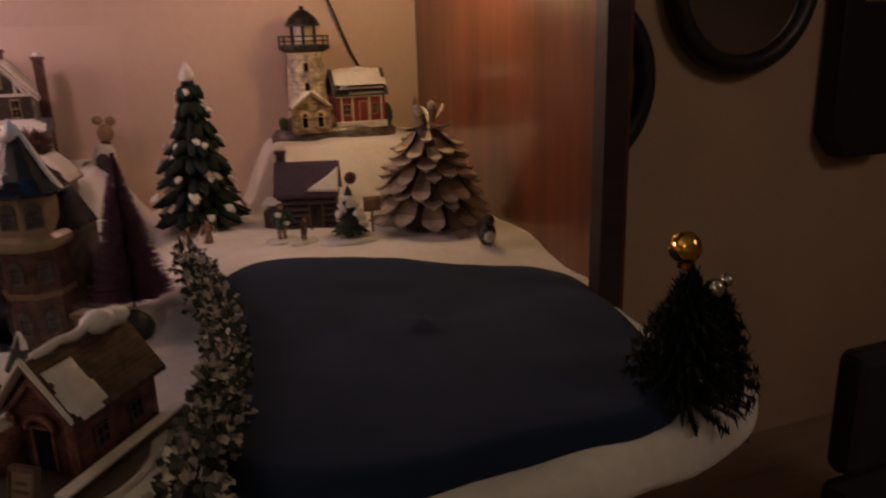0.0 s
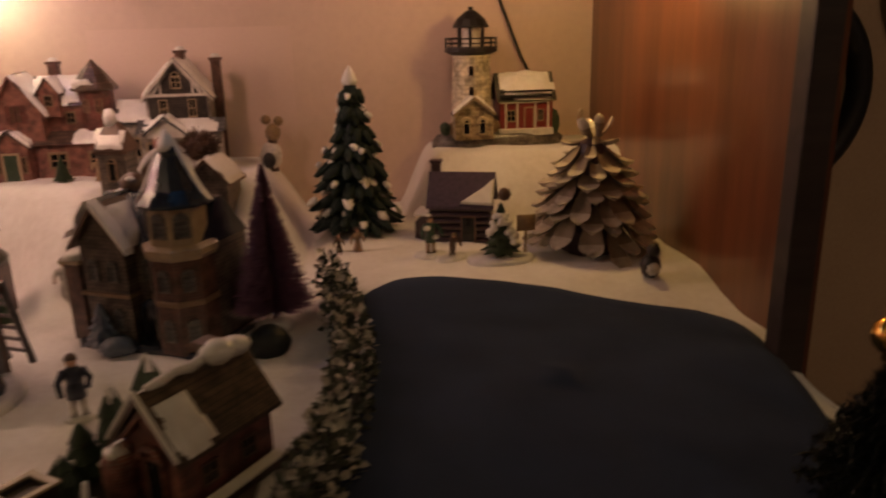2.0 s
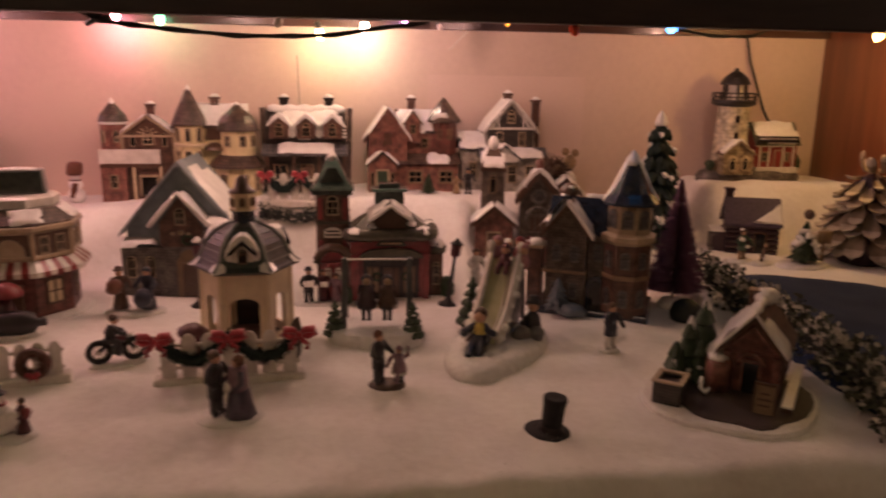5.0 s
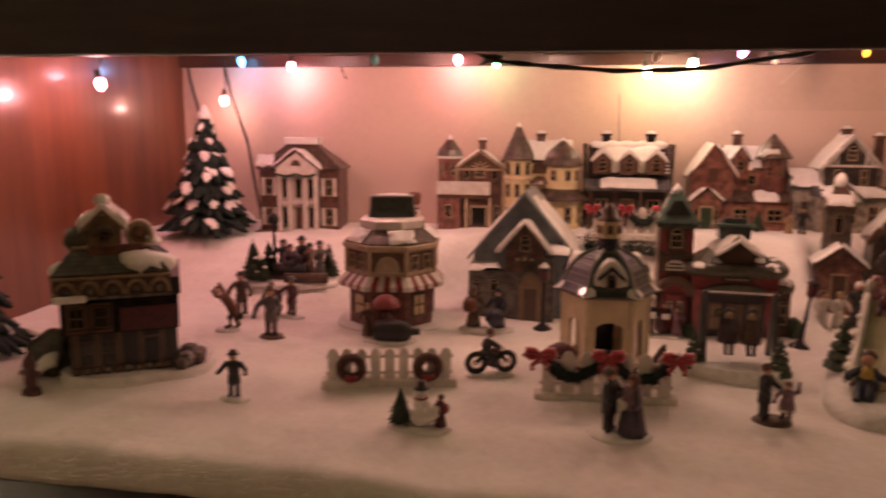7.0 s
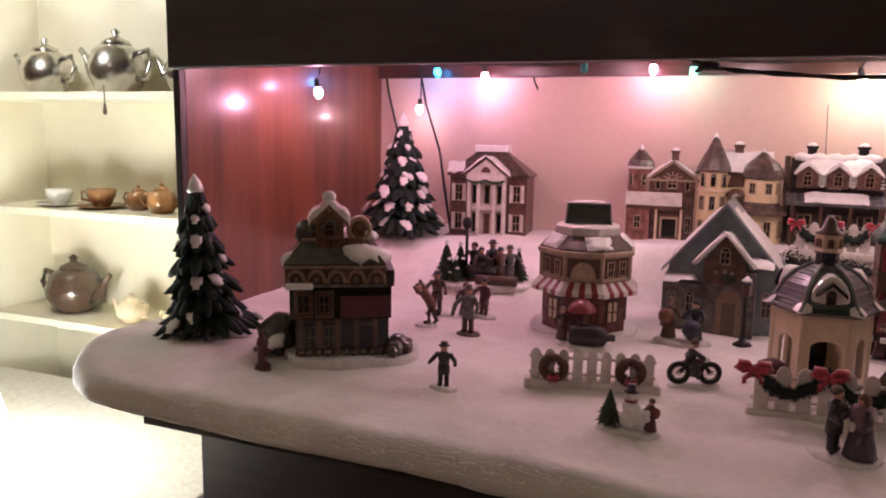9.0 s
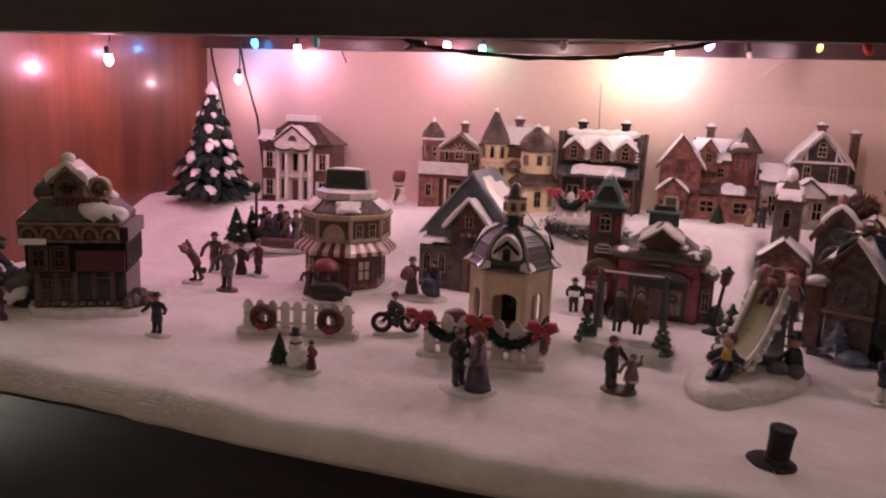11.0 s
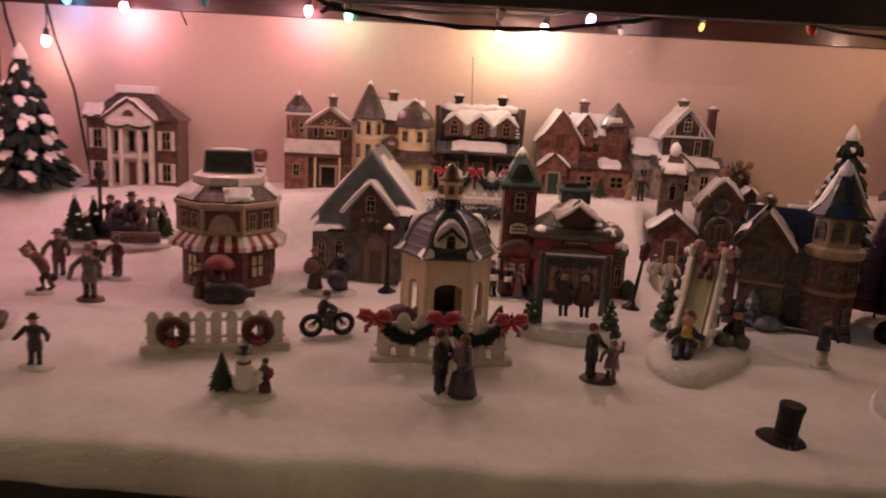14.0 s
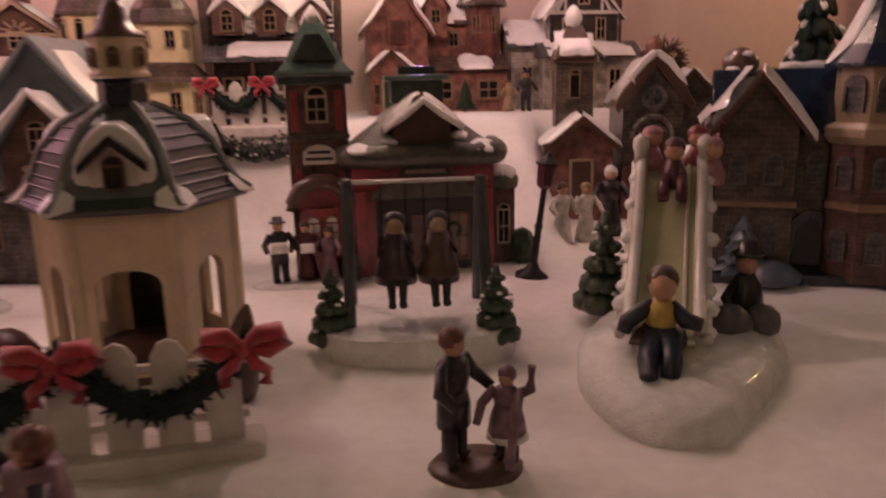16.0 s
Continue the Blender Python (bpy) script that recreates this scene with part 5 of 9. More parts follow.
def gazebo(m):
    h = thing("ceramic_gazebo", m, "cream hexagonal ceramic gazebo with flared grey roof and cupola", "gazebo", "ceramic village houses")
    n, R = 6, 0.048
    for k in range(n):
        a = 60 * k
        x, y = R * 0.866 * math.sin(radians(a)), -R * 0.866 * math.cos(radians(a))
        w, hw = R / 2 - 0.002, 0.0155 if k % 3 == 0 else 0.011
        head = [(hw * math.cos(math.pi * q / 8), 0.052 + 0.008 * math.sin(math.pi * q / 8)) for q in range(9)]
        wall = part("wall", Shape().at(pose(x, y, 0, 0, 0, a)).prism([(hw, -0.005), (w, -0.005), (w, 0.1), (-w, 0.1), (-w, -0.005), (-hw, -0.005), *reversed(head)], -0.002, 0.003), CREAM, h, "cream wall with arched opening", 0.0006)
        b = 60 * k + 30
        part("corner_post", Shape().lathe([(0.0045, -0.005), (0.004, 0.1)], 8, R * math.sin(radians(b)), -R * math.cos(radians(b))), CREAM, h)
        # back arch filled taller in near-black; the colour stands for shade inside
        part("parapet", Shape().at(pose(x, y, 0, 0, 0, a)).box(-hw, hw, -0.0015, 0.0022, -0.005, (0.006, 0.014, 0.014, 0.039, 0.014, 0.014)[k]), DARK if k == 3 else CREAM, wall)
    part("floor", Shape().lathe([(0.052, -0.006), (0.052, 0.004)], 6), BROWN, h)
    prof = [(0.0585, 0.0885), (0.0600, 0.0912), (0.0530, 0.0958), (0.0475, 0.105), (0.0420, 0.117), (0.0315, 0.1285), (0.0195, 0.1352), (0.013, 0.138)]
    part("roof", Shape().lathe(prof, 6), GREYROOF, h, "flared dark grey roof", 0.0008)
    part("ceiling", Shape().lathe([(0.056, 0.0885), (0.001, 0.0886)], 6), BROWN, h)
    for k in range(6):
        a = radians(60 * k + 30)
        part("roof_rib", Shape().tube([(r * 1.005 * math.sin(a), -r * 1.005 * math.cos(a), z + 0.0005) for r, z in prof[1:]], 0.0024, 6), RIBGREY, h, "pale grey-green rib")
        out = pose(0, 0, 0, 0, 0, 60 * k + 30)
        part("eave_snow", Shape().at(out).add([(0.0, -0.0635, 0.0905), (0.0115, -0.0545, 0.0925), (0.0085, -0.0495, 0.0985), (0.0, -0.0490, 0.1035), (-0.0085, -0.0495, 0.0985), (-0.0115, -0.0545, 0.0925), (0, -0.0560, 0.0965), (0, -0.053, 0.088)], [(0, 1, 6), (1, 2, 6), (2, 3, 6), (3, 4, 6), (4, 5, 6), (5, 0, 6), (1, 0, 7), (2, 1, 7), (3, 2, 7), (4, 3, 7), (5, 4, 7), (0, 5, 7)]), SNOW, h, "snow on the flared eave corner", 0.0012)
    for k in (1, 2, 4, 5):
        a0, a1 = radians(60 * k - 27), radians(60 * k + 27)
        for q in range(1, 12):
            w = 1 + q * 0.5
            (ra, za), (rb, zb) = prof[int(w)], prof[int(w) + 1]
            r0, z0 = ra + (rb - ra) * (w % 1), za + (zb - za) * (w % 1)
            part("slate_course", Shape().tube([(r0 * math.sin(a0), -r0 * math.cos(a0), z0), (r0 * math.sin(a1), -r0 * math.cos(a1), z0)], 0.0007, 5), RIBGREY if q % 2 else GREYROOF, h)
    face = []
    for r0, z0 in prof[1:7]:
        half = r0 * 0.46
        face += [(-half, -r0 * 0.866 - 0.0012, z0 + 0.0006), (half, -r0 * 0.866 - 0.0012, z0 + 0.0006), (half, -r0 * 0.866 + 0.002, z0 - 0.002), (-half, -r0 * 0.866 + 0.002, z0 - 0.002)]
    part("roof_face", Shape().add(face, [(4 * q, 4 * q + 1, 4 * q + 5, 4 * q + 4) for q in range(5)] + [(4 * q + 1, 4 * q + 2, 4 * q + 6, 4 * q + 5) for q in range(5)] + [(4 * q + 3, 4 * q, 4 * q + 4, 4 * q + 7) for q in range(5)] + [(0, 3, 2, 1), (20, 21, 22, 23)]), GREENROOF, h, "dark green glazed front of the roof")
    for k in range(0, 6, 2):
        a = 60 * k
        mm = pose(0.040 * math.sin(radians(a)), -0.040 * math.cos(radians(a)), 0.098, 0, 0, a) @ Matrix.Diagonal((1.02, 1.1, 1.08, 1))
        part("dormer", Shape().at(mm).prism([(-0.011, 0), (0.011, 0), (0.011, 0.012), (0, 0.021), (-0.011, 0.012)], -0.004, 0.022), WHITE, h, bevel=0.0005)
        part("dormer_roof", Shape().at(mm).prism([(-0.015, 0.0095), (0, 0.0215), (0.015, 0.0095), (0.015, 0.0135), (0, 0.0262), (-0.015, 0.0135)], -0.009, 0.0), DARK, h, bevel=0.0006)
        part("dormer_snow", Shape().at(mm).prism([(-0.0165, 0.0), (0.0165, 0.0), (0.0185, 0.008), (0.0175, 0.015), (0.0135, 0.022), (0.008, 0.028), (0.003, 0.031), (-0.003, 0.031), (-0.008, 0.028), (-0.0135, 0.022), (-0.0175, 0.015), (-0.0185, 0.008)], -0.0035, 0.022), SNOW, h, "rounded snow round the dormer", 0.002)
        window(h, 0.0446 * math.sin(radians(a)), -0.0446 * math.cos(radians(a)), 0.100, 0.010, 0.012, a, frame=BROWN, arch=True, cross=False)
    part("neck", Shape().lathe([(0.0150, 0.1365), (0.0125, 0.139), (0.0120, 0.1495), (0.0150, 0.1518)], 6), BLUEROOF, h, "dark blue-green neck", 0.0005)
    part("cupola", Shape().lathe([(0.0150, 0.1520), (0.0150, 0.1542), (0.0138, 0.155), (0.0138, 0.1695), (0.0150, 0.1702), (0.0150, 0.172)], 6), CREAM, h, bevel=0.0005)
    for k in range(6):
        a = 60 * k
        window(h, 0.0120 * math.sin(radians(a)), -0.0120 * math.cos(radians(a)), 0.1570, 0.0066, 0.0075, a, frame=TAN, pane=BROWN, arch=True, cross=False)
    part("cupola_roof", Shape().lathe([(0.0150, 0.1716), (0.0148, 0.1735), (0.0098, 0.1762), (0.0074, 0.1815), (0.0062, 0.1862), (0.0036, 0.1900), (0.0008, 0.1915)], 12), BROWN, h, "brown bell-shaped cupola roof", smooth=True)



def picket(name, m, length, height, label, pickets, swag=False, wreaths=False, base=True, group=""):
    h = thing(name, m, label, "fence", group)
    if base:
        part("base", Shape().box(-length / 2 - 0.005, length / 2 + 0.005, -0.010, 0.010, -0.004, 0.009), WHITE, h, "white snowy plinth", 0.0025)
    for z in (0.30, 0.72):
        part("rail", Shape().box(-length / 2, length / 2, -0.0008, 0.0022, height * z, height * z + 0.0035), WHITE, h, bevel=0.0006)
    for k in range(pickets):
        x = -length / 2 + length * (k + 0.5) / pickets
        w = length / pickets * 0.36
        post = k in (0, pickets - 1)
        top = height * (1.0 if post or not swag else 0.98)
        part("picket", Shape().prism([(x - w, 0.004), (x + w, 0.004), (x + w, top - w), (x + w * 0.55, top - w * 0.25), (x, top), (x - w * 0.55, top - w * 0.25), (x - w, top - w)], -0.0032, -0.0009), WHITE, h, bevel=0.0005)
    if swag:
        for k in (-1, 1):
            pts = [(k * length / 4 + length / 2 * (q / 12 - 0.5), -0.008, height * (0.94 - 0.44 * math.sin(math.pi * q / 12))) for q in range(13)]
            g = Shape()
            rnd = random.Random(k + 5)
            for p in range(520):
                i = rnd.uniform(0, 12)
                a, b = pts[int(i)], pts[min(12, int(i) + 1)]
                c = [a[j] + (b[j] - a[j]) * (i % 1) for j in range(3)]
                v = Vector((rnd.gauss(0, 1), rnd.gauss(0, 1), rnd.gauss(0, 1))).normalized() * rnd.uniform(0.0055, 0.0098)
                g.tube([c, (c[0] + v.x, c[1] + v.y * 0.7, c[2] + v.z)], [0.0013, 0.0004], 4)
            g.tube(pts, 0.0048, 7)
            part("garland", g, FIR, h, "dark green pine garland")
        for x in (-length / 2, 0, length / 2):
            part("bow", bow(x, -0.013, height * 0.93, 0.31 * height * (1.0 if length > 0.12 else 0.8)), RIBBON, h, "red ribbon bow", smooth=True)
    if wreaths:
        for x in (-length * 0.30, length * 0.30):
            g = Shape().ring(0.0118, 0.0050, (x, -0.007, height * 0.52), 20, 8)
            rnd = random.Random(7)
            for p in range(70):
                a, b = rnd.uniform(0, 6.28), rnd.uniform(0, 6.28)
                R = 0.0105 + 0.0045 * math.cos(b)
                c = (x + R * math.cos(a), -0.007 - abs(0.0045 * math.sin(b)), height * 0.52 + R * math.sin(a))
                g.tube([c, (c[0] + rnd.uniform(-1, 1) * 0.003, c[1] - 0.0025, c[2] + rnd.uniform(-1, 1) * 0.003)], [0.001, 0.0003], 4)
            w = part("wreath", g, WREATH, h, "dark red-green wreath")
            part("bow", bow(x, -0.0135, height * 0.30, 0.007), RIBBON, w, smooth=True)
    return h


def bow(x, y, z, size):
    """A puffy bow: two rounded loops, two crumpled tails and a knot."""
    s = Shape()
    for k in (-1, 1):
        for dy, dz, w in ((-0.10, 0.10, 1.0), (0.08, -0.04, 0.85)):
            s.tube([(x, y, z), (x + k * size * 0.35 * w, y + size * (dy - 0.12), z + size * (0.26 + dz) * w), (x + k * size * 0.80 * w, y + size * dy, z + size * (0.24 + dz) * w), (x + k * size * 0.92 * w, y + size * dy, z + size * (0.02 + dz) * w), (x + k * size * 0.55 * w, y + size * dy, z - size * 0.12 * w), (x, y, z)], [size * 0.10, size * 0.20, size * 0.24, size * 0.22, size * 0.18, size * 0.10], 8)
        s.tube([(x, y, z), (x + k * size * 0.25, y - size * 0.1, z - size * 0.40), (x + k * size * 0.50, y, z - size * 0.62), (x + k * size * 0.44, y - size * 0.08, z - size * 0.90)], [size * 0.11, size * 0.17, size * 0.15, size * 0.19], 6)
    s.ball(size * 0.19, (x, y - size * 0.14, z), 1.0, 8)
    return s


def theatre(m):
    h = thing("ceramic_school_house", m, "dark red ceramic building with green-capped square tower and snowy roofs", "house", "ceramic village houses")
    part("tower", Shape().box(-0.023, 0.023, -0.018, 0.028, -0.006, 0.148), BRICKBROWN, h, bevel=0.001)
    for x in (-0.017, 0.017):
        part("red_panel", Shape().box(x - 0.0030, x + 0.0030, -0.0198, -0.0181, 0.112, 0.142), CRIMSON, h, "red glazed panel", 0.0006)
        part("red_panel", Shape().box(x - 0.0030, x + 0.0030, -0.0196, -0.0181, 0.062, 0.084), CRIMSON, h, "red glazed panel", 0.0006)
    part("corner_band", Shape().box(-0.0245, 0.0245, -0.0195, 0.029, 0.1055, 0.1095), MOSS, h, bevel=0.0008)
    part("tower_cornice", Shape().box(-0.028, 0.028, -0.023, 0.033, 0.146, 0.1515), GREENROOF, h, "dark green cornice", 0.0012)
    part("cornice_edge", Shape().box(-0.030, 0.030, -0.025, 0.035, 0.1517, 0.1560), SAGE, h, "pale sage edge", 0.0015)
    part("tower_roof", Shape().lathe([(0.039, 0.156), (0.031, 0.163), (0.015, 0.186), (0.004, 0.199)], 4, 0, 0.005, turn=radians(45)), SAGE, h, "sage green pyramid roof", 0.001)
    part("roof_face", Shape().prism([(-0.017, 0.163), (0.017, 0.163), (0.006, 0.182), (-0.006, 0.182)], -0.0215, -0.010), GREENROOF, h, "dark green roof face", 0.0006, m=pose(0, 0.0015, 0))
    part("snow_cap", Shape().lathe([(0.0085, 0.190), (0.006, 0.198), (0.001, 0.204)], 10, 0, 0.005, wobble=0.3), SNOW, h, smooth=True)
    window(h, 0, -0.0182, 0.118, 0.017, 0.020, arch=True, frame=LIGHTTAN)
    part("plaque", Shape().prism([(-0.015, 0.086), (0.015, 0.086), (0.015, 0.098), (0.008, 0.103), (0, 0.105), (-0.008, 0.103), (-0.015, 0.098)], -0.021, -0.0175), BROWN, h)
    part("plaque_face", Shape().prism([(-0.0125, 0.0875), (0.0125, 0.0875), (0.0125, 0.097), (0.007, 0.101), (0, 0.1025), (-0.007, 0.101), (-0.0125, 0.097)], -0.0217, -0.0209), WHITE, h)
    for z, w in ((0.0955, 0.009), (0.0905, 0.0105)):
        part("writing_bar", Shape().box(-w, w, -0.0222, -0.0217, z, z + 0.0022), COATS["black"], h)
    part("porch_hood", Shape().tube([(0.0225 * math.cos(math.pi * q / 12), -0.026, 0.054 + 0.021 * math.sin(math.pi * q / 12)) for q in range(13)], [0.0062 + 0.0008 * (q % 2) for q in range(13)], 9), BROWN, h, "thick dark brown shingled hood", smooth=True)
    part("porch_arch", Shape().prism([(0.020 * math.cos(math.pi * q / 12), 0.054 + 0.020 * math.sin(math.pi * q / 12)) for q in range(13)], -0.028, -0.0175), CRIMSON, h, bevel=0.0005)
    part("bay_window", Shape().lathe([(0.019, -0.006), (0.019, 0.056)], 8, 0, -0.018, turn=radians(22.5)), CRIMSON, h)
    for x in (-0.007, 0.007):
        window(h, x, -0.0357, 0.030, 0.011, 0.016, arch=True, frame=BRICKROSE, pane=WHITE)
    part("wall", Shape().box(0.0235, 0.138, -0.026, 0.045, -0.006, 0.088), CRIMSON, h, bevel=0.001)
    part("shop_front", Shape().box(0.042, 0.122, -0.0275, -0.0262, 0.0, 0.060), COATS["black"], h, "dark shop front")
    part("canopy", Shape().prism([(0.036, 0.060), (0.128, 0.060), (0.124, 0.066), (0.112, 0.072), (0.082, 0.075), (0.052, 0.072), (0.040, 0.066)], -0.035, -0.0263), MOSS, h, "shallow dark arched canopy", 0.0015)
    part("sign", Shape().prism([(0.060, 0.0765), (0.104, 0.0765), (0.100, 0.083), (0.082, 0.0860), (0.064, 0.083)], -0.0292, -0.0262), GREENROOF, h, "dark green sign board", 0.0006)
    part("writing_bar", Shape().box(0.066, 0.098, -0.0297, -0.0292, 0.0785, 0.0815), TAN, h)
    for x in (0.030, 0.132):
        part("red_pier", Shape().box(x - 0.0048, x + 0.0048, -0.031, -0.0262, 0.0, 0.066), CRIMSON, h, "crimson pier", 0.0008)
    for x, w in ((0.056, 0.018), (0.108, 0.018)):
        window(h, x, -0.0277, 0.010, w, 0.038, frame=BROWN, pane=TAN)
    door(h, 0.082, -0.0277, 0.0, 0.018, 0.044, leaf=BROWN, frame=BROWN)
    for x in (0.062, 0.104):
        part("window_wreath", Shape().ring(0.0052, 0.0016, (x, -0.0306, 0.034), 14, 6), PINE, h)
    roll = [(0.019, 0.040, 0.0935), (0.019, -0.006, 0.0935), (0.022, -0.029, 0.0925), (0.045, -0.033, 0.0920), (0.070, -0.033, 0.0930), (0.095, -0.033, 0.0925), (0.120, -0.033, 0.0920), (0.140, -0.029, 0.0925), (0.143, -0.006, 0.0935), (0.143, 0.040, 0.0935)]
    pts = []
    for q in range(len(roll) - 1):
        pts += [tuple(Vector(roll[q]).lerp(Vector(roll[q + 1]), w / 4)) for w in range(4)]
    part("eave_roll", Shape().tube([*pts, roll[-1]], [0.0080 + 0.0012 * (q % 2) for q in range(len(pts) + 1)], 10), MOSS, h, "fat rolled shingle eave", smooth=True)
    hipped(h, 0.108, 0.060, 0.094, 0.116, 0.066, 0.026, MOSS, 0.081, 0.006, 0.004, snow=0, seed=151)
    for x, y, z, r in ((0.030, -0.033, 0.099, 0.009), (0.128, -0.030, 0.0985, 0.011), (0.140, 0.010, 0.0995, 0.010), (0.056, -0.020, 0.104, 0.008), (0.112, -0.016, 0.106, 0.008)):
        part("roof_snow", Shape().at(pose(x, y, z, 22, 0, 0)).ball(r, (0, 0, 0), 0.30, 12, 0.5), SNOW, h, smooth=True)
    part("upper_wall", Shape().box(0.058, 0.104, -0.0235, 0.03, 0.10, 0.117), CRIMSON, h)
    gabled(h, 0.046, 0.046, 0.116, 0.132, BROWN, MOSS, 0.081, -0.002, 0.1, "y", 0.008, 0.004, snow=0.85, seed=155, trim=SNOW)
    part("gable_band", Shape().tube([(0.050, -0.034, 0.1125), (0.066, -0.035, 0.1225), (0.081, -0.035, 0.1335), (0.096, -0.035, 0.1225), (0.112, -0.034, 0.1125)], [0.0024, 0.0030, 0.0030, 0.0030, 0.0024], 8), SNOW, h, "rounded snow along the gable", smooth=True)
    part("roof_block", Shape().box(0.060, 0.102, -0.002, 0.026, 0.13, 0.147), GREENROOF, h, bevel=0.001)
    part("block_rim", Shape().box(0.055, 0.107, -0.006, 0.030, 0.1472, 0.1515), SAGE, h, "pale sage rim", 0.0014)
    part("block_top", Shape().box(0.066, 0.096, 0.002, 0.022, 0.1517, 0.158), GREENROOF, h, bevel=0.001)
    part("side_wing", Shape().box(0.1382, 0.158, -0.016, 0.035, -0.006, 0.064), BRICKBROWN, h, bevel=0.0008)
    window(h, 0.148, -0.0163, 0.018, 0.011, 0.028, frame=LIGHTTAN, arch=True)
    part("wing_roof", Shape().at(pose(0.148, 0.008, 0.064)).lathe([(0.0175, -0.002), (0.0185, 0.004), (0.012, 0.012), (0.003, 0.016)], 14, wobble=0.08, squash=1.6), MOSS, h, "rounded shingle roof", smooth=True)
    part("side_snow", Shape().at(pose(0.150, -0.004, 0.0745, 20, 8, 0)).lathe([(0.0125, -0.002), (0.0120, 0.002), (0.005, 0.004)], 12, wobble=0.3), SNOW, h, smooth=True)
    for x, y, r in ((0.165, -0.014, 0.012), (0.020, -0.037, 0.009)):
        part("shrub", Shape().ball(r, (x, y, r), 1.5, 10, 0.5), PINE, h)



def stone_house(m):
    h = thing("ceramic_stone_church", m, "dark stone ceramic church with bell tower, snowy porch and gables", "house", "ceramic village houses")
    part("tower", Shape().prism([(-0.074, -0.045), (-0.034, -0.045), (-0.036, 0.116), (-0.072, 0.116)], 0.012, 0.044), DARKSTONE, h, bevel=0.001)
    part("tower_cornice", Shape().box(-0.0755, -0.0325, 0.009, 0.047, 0.112, 0.117), BROWN, h, bevel=0.0015)
    part("tower_roof", Shape().lathe([(0.030, 0.117), (0.024, 0.128), (0.012, 0.146), (0.004, 0.156)], 4, -0.054, 0.028, turn=radians(45)), BROWN, h, bevel=0.001)
    part("tower_snow", Shape().ball(0.0085, (-0.055, 0.025, 0.155), 1.5, 12, 0.25), SNOW, h, "lump of snow on the spire", smooth=True)
    part("tower_snow", Shape().drift(slope((-0.075, 0.008, 0.118), (-0.035, 0.008, 0.118), (-0.054, 0.026, 0.146)), 0.038, 0.03, 0.004, 0.8, 163), SNOW, h, smooth=True)
    window(h, -0.054, 0.0117, 0.078, 0.011, 0.024, arch=True, frame=TAN, cross=False)
    gabled(h, 0.060, 0.050, 0.034, 0.058, BRICKROSE, BROWN, -0.050, 0.005, -0.045, "y", 0.007, 0.005, snow=1.0, seed=165, trim=BROWN)
    door(h, -0.050, -0.0203, -0.02, 0.018, 0.040, leaf=BROWN, frame=LIGHTTAN)
    gabled(h, 0.057, 0.080, 0.074, 0.110, DARKSTONE, BROWN, 0.018, 0.028, -0.045, "y", 0.006, 0.005, snow=0.45, seed=161, trim=BROWN)
    for k in (-1, 1):
        part("gable_eave", Shape().at(pose(0.018, -0.0145, 0.112) @ Matrix.Diagonal((k, 1, 1, 1))).prism([(0.0, -0.004), (0.020, -0.026), (0.030, -0.040), (0.034, -0.048), (0.038, -0.040), (0.030, -0.026), (0.014, -0.006), (0.0, 0.005)], -0.005, 0.004), BROWN, h, "dark moulded eave along the gable", 0.0015)
        part("gable_snow", Shape().at(pose(0.018, -0.0145, 0.1165) @ Matrix.Diagonal((k, 1, 1, 1))).prism([(0.0, 0.0), (0.009, -0.007), (0.020, -0.020), (0.024 + 0.006 * k, -0.028), (0.026, -0.018), (0.014, -0.002), (0.003, 0.006), (0.0, 0.006)], -0.0055, 0.006), SNOW, h, "snow along the gable", 0.0015)
    part("finial", Shape().lathe([(0.006, 0.116), (0.0055, 0.123), (0.0075, 0.127), (0.006, 0.133), (0.001, 0.136)], 10, 0.018, -0.006, wobble=0.15), BRICKROSE, h, "stubby rose-brown finial", smooth=True)
    part("rose_window", Shape().ring(0.0105, 0.0022, (0.018, -0.0130, 0.079), 20, 6), STONE, h)
    part("rose_glass", Shape().prism([(0.018 + 0.010 * math.cos(2 * math.pi * q / 16), 0.079 + 0.010 * math.sin(2 * math.pi * q / 16)) for q in range(16)], -0.0132, -0.0122), SLATE, h)
    for k in range(3):
        part("rose_bar", Shape().at(pose(0.018, -0.0138, 0.079, 0, 60 * k, 0)).box(-0.0007, 0.0007, -0.0004, 0.0006, -0.010, 0.010), STONE, h)
    part("arch_band", Shape().tube([(0.018 + 0.019 * math.cos(math.pi * q / 12), -0.0130, 0.040 + 0.021 * math.sin(math.pi * q / 12)) for q in range(13)], 0.0026, 6), STONE, h)
    for x in (0.009, 0.018, 0.027):
        window(h, x, -0.0123, 0.022, 0.008, 0.026, arch=True, frame=STONE, cross=False, pane=BROWN)
    part("plinth_course", Shape().box(-0.0105, 0.0465, -0.0142, -0.0122, -0.045, 0.014), BRICKRED, h, "dark red brick course", 0.0006)
    gabled(h, 0.05, 0.05, 0.075, 0.100, DARKSTONE, BROWN, 0.062, 0.045, -0.045, "y", 0.006, 0.004, snow=0.9, seed=168)
    rnd = random.Random(12)
    twigs = Shape().ball(0.018, (0.040, 0.062, 0.112), 0.9, 12, 0.2)
    for k in range(420):
        d = Vector((rnd.gauss(0, 1), rnd.gauss(0, 1), rnd.gauss(0, 1))).normalized()
        p = Vector((0.040, 0.062, 0.112)) + 0.0165 * Vector((d.x, d.y, d.z * 0.9))
        twigs.tube([p, p + 0.007 * (d + 0.5 * Vector((rnd.gauss(0, 1), rnd.gauss(0, 1), rnd.gauss(0, 1))))], [0.0011, 0.0004], 4)
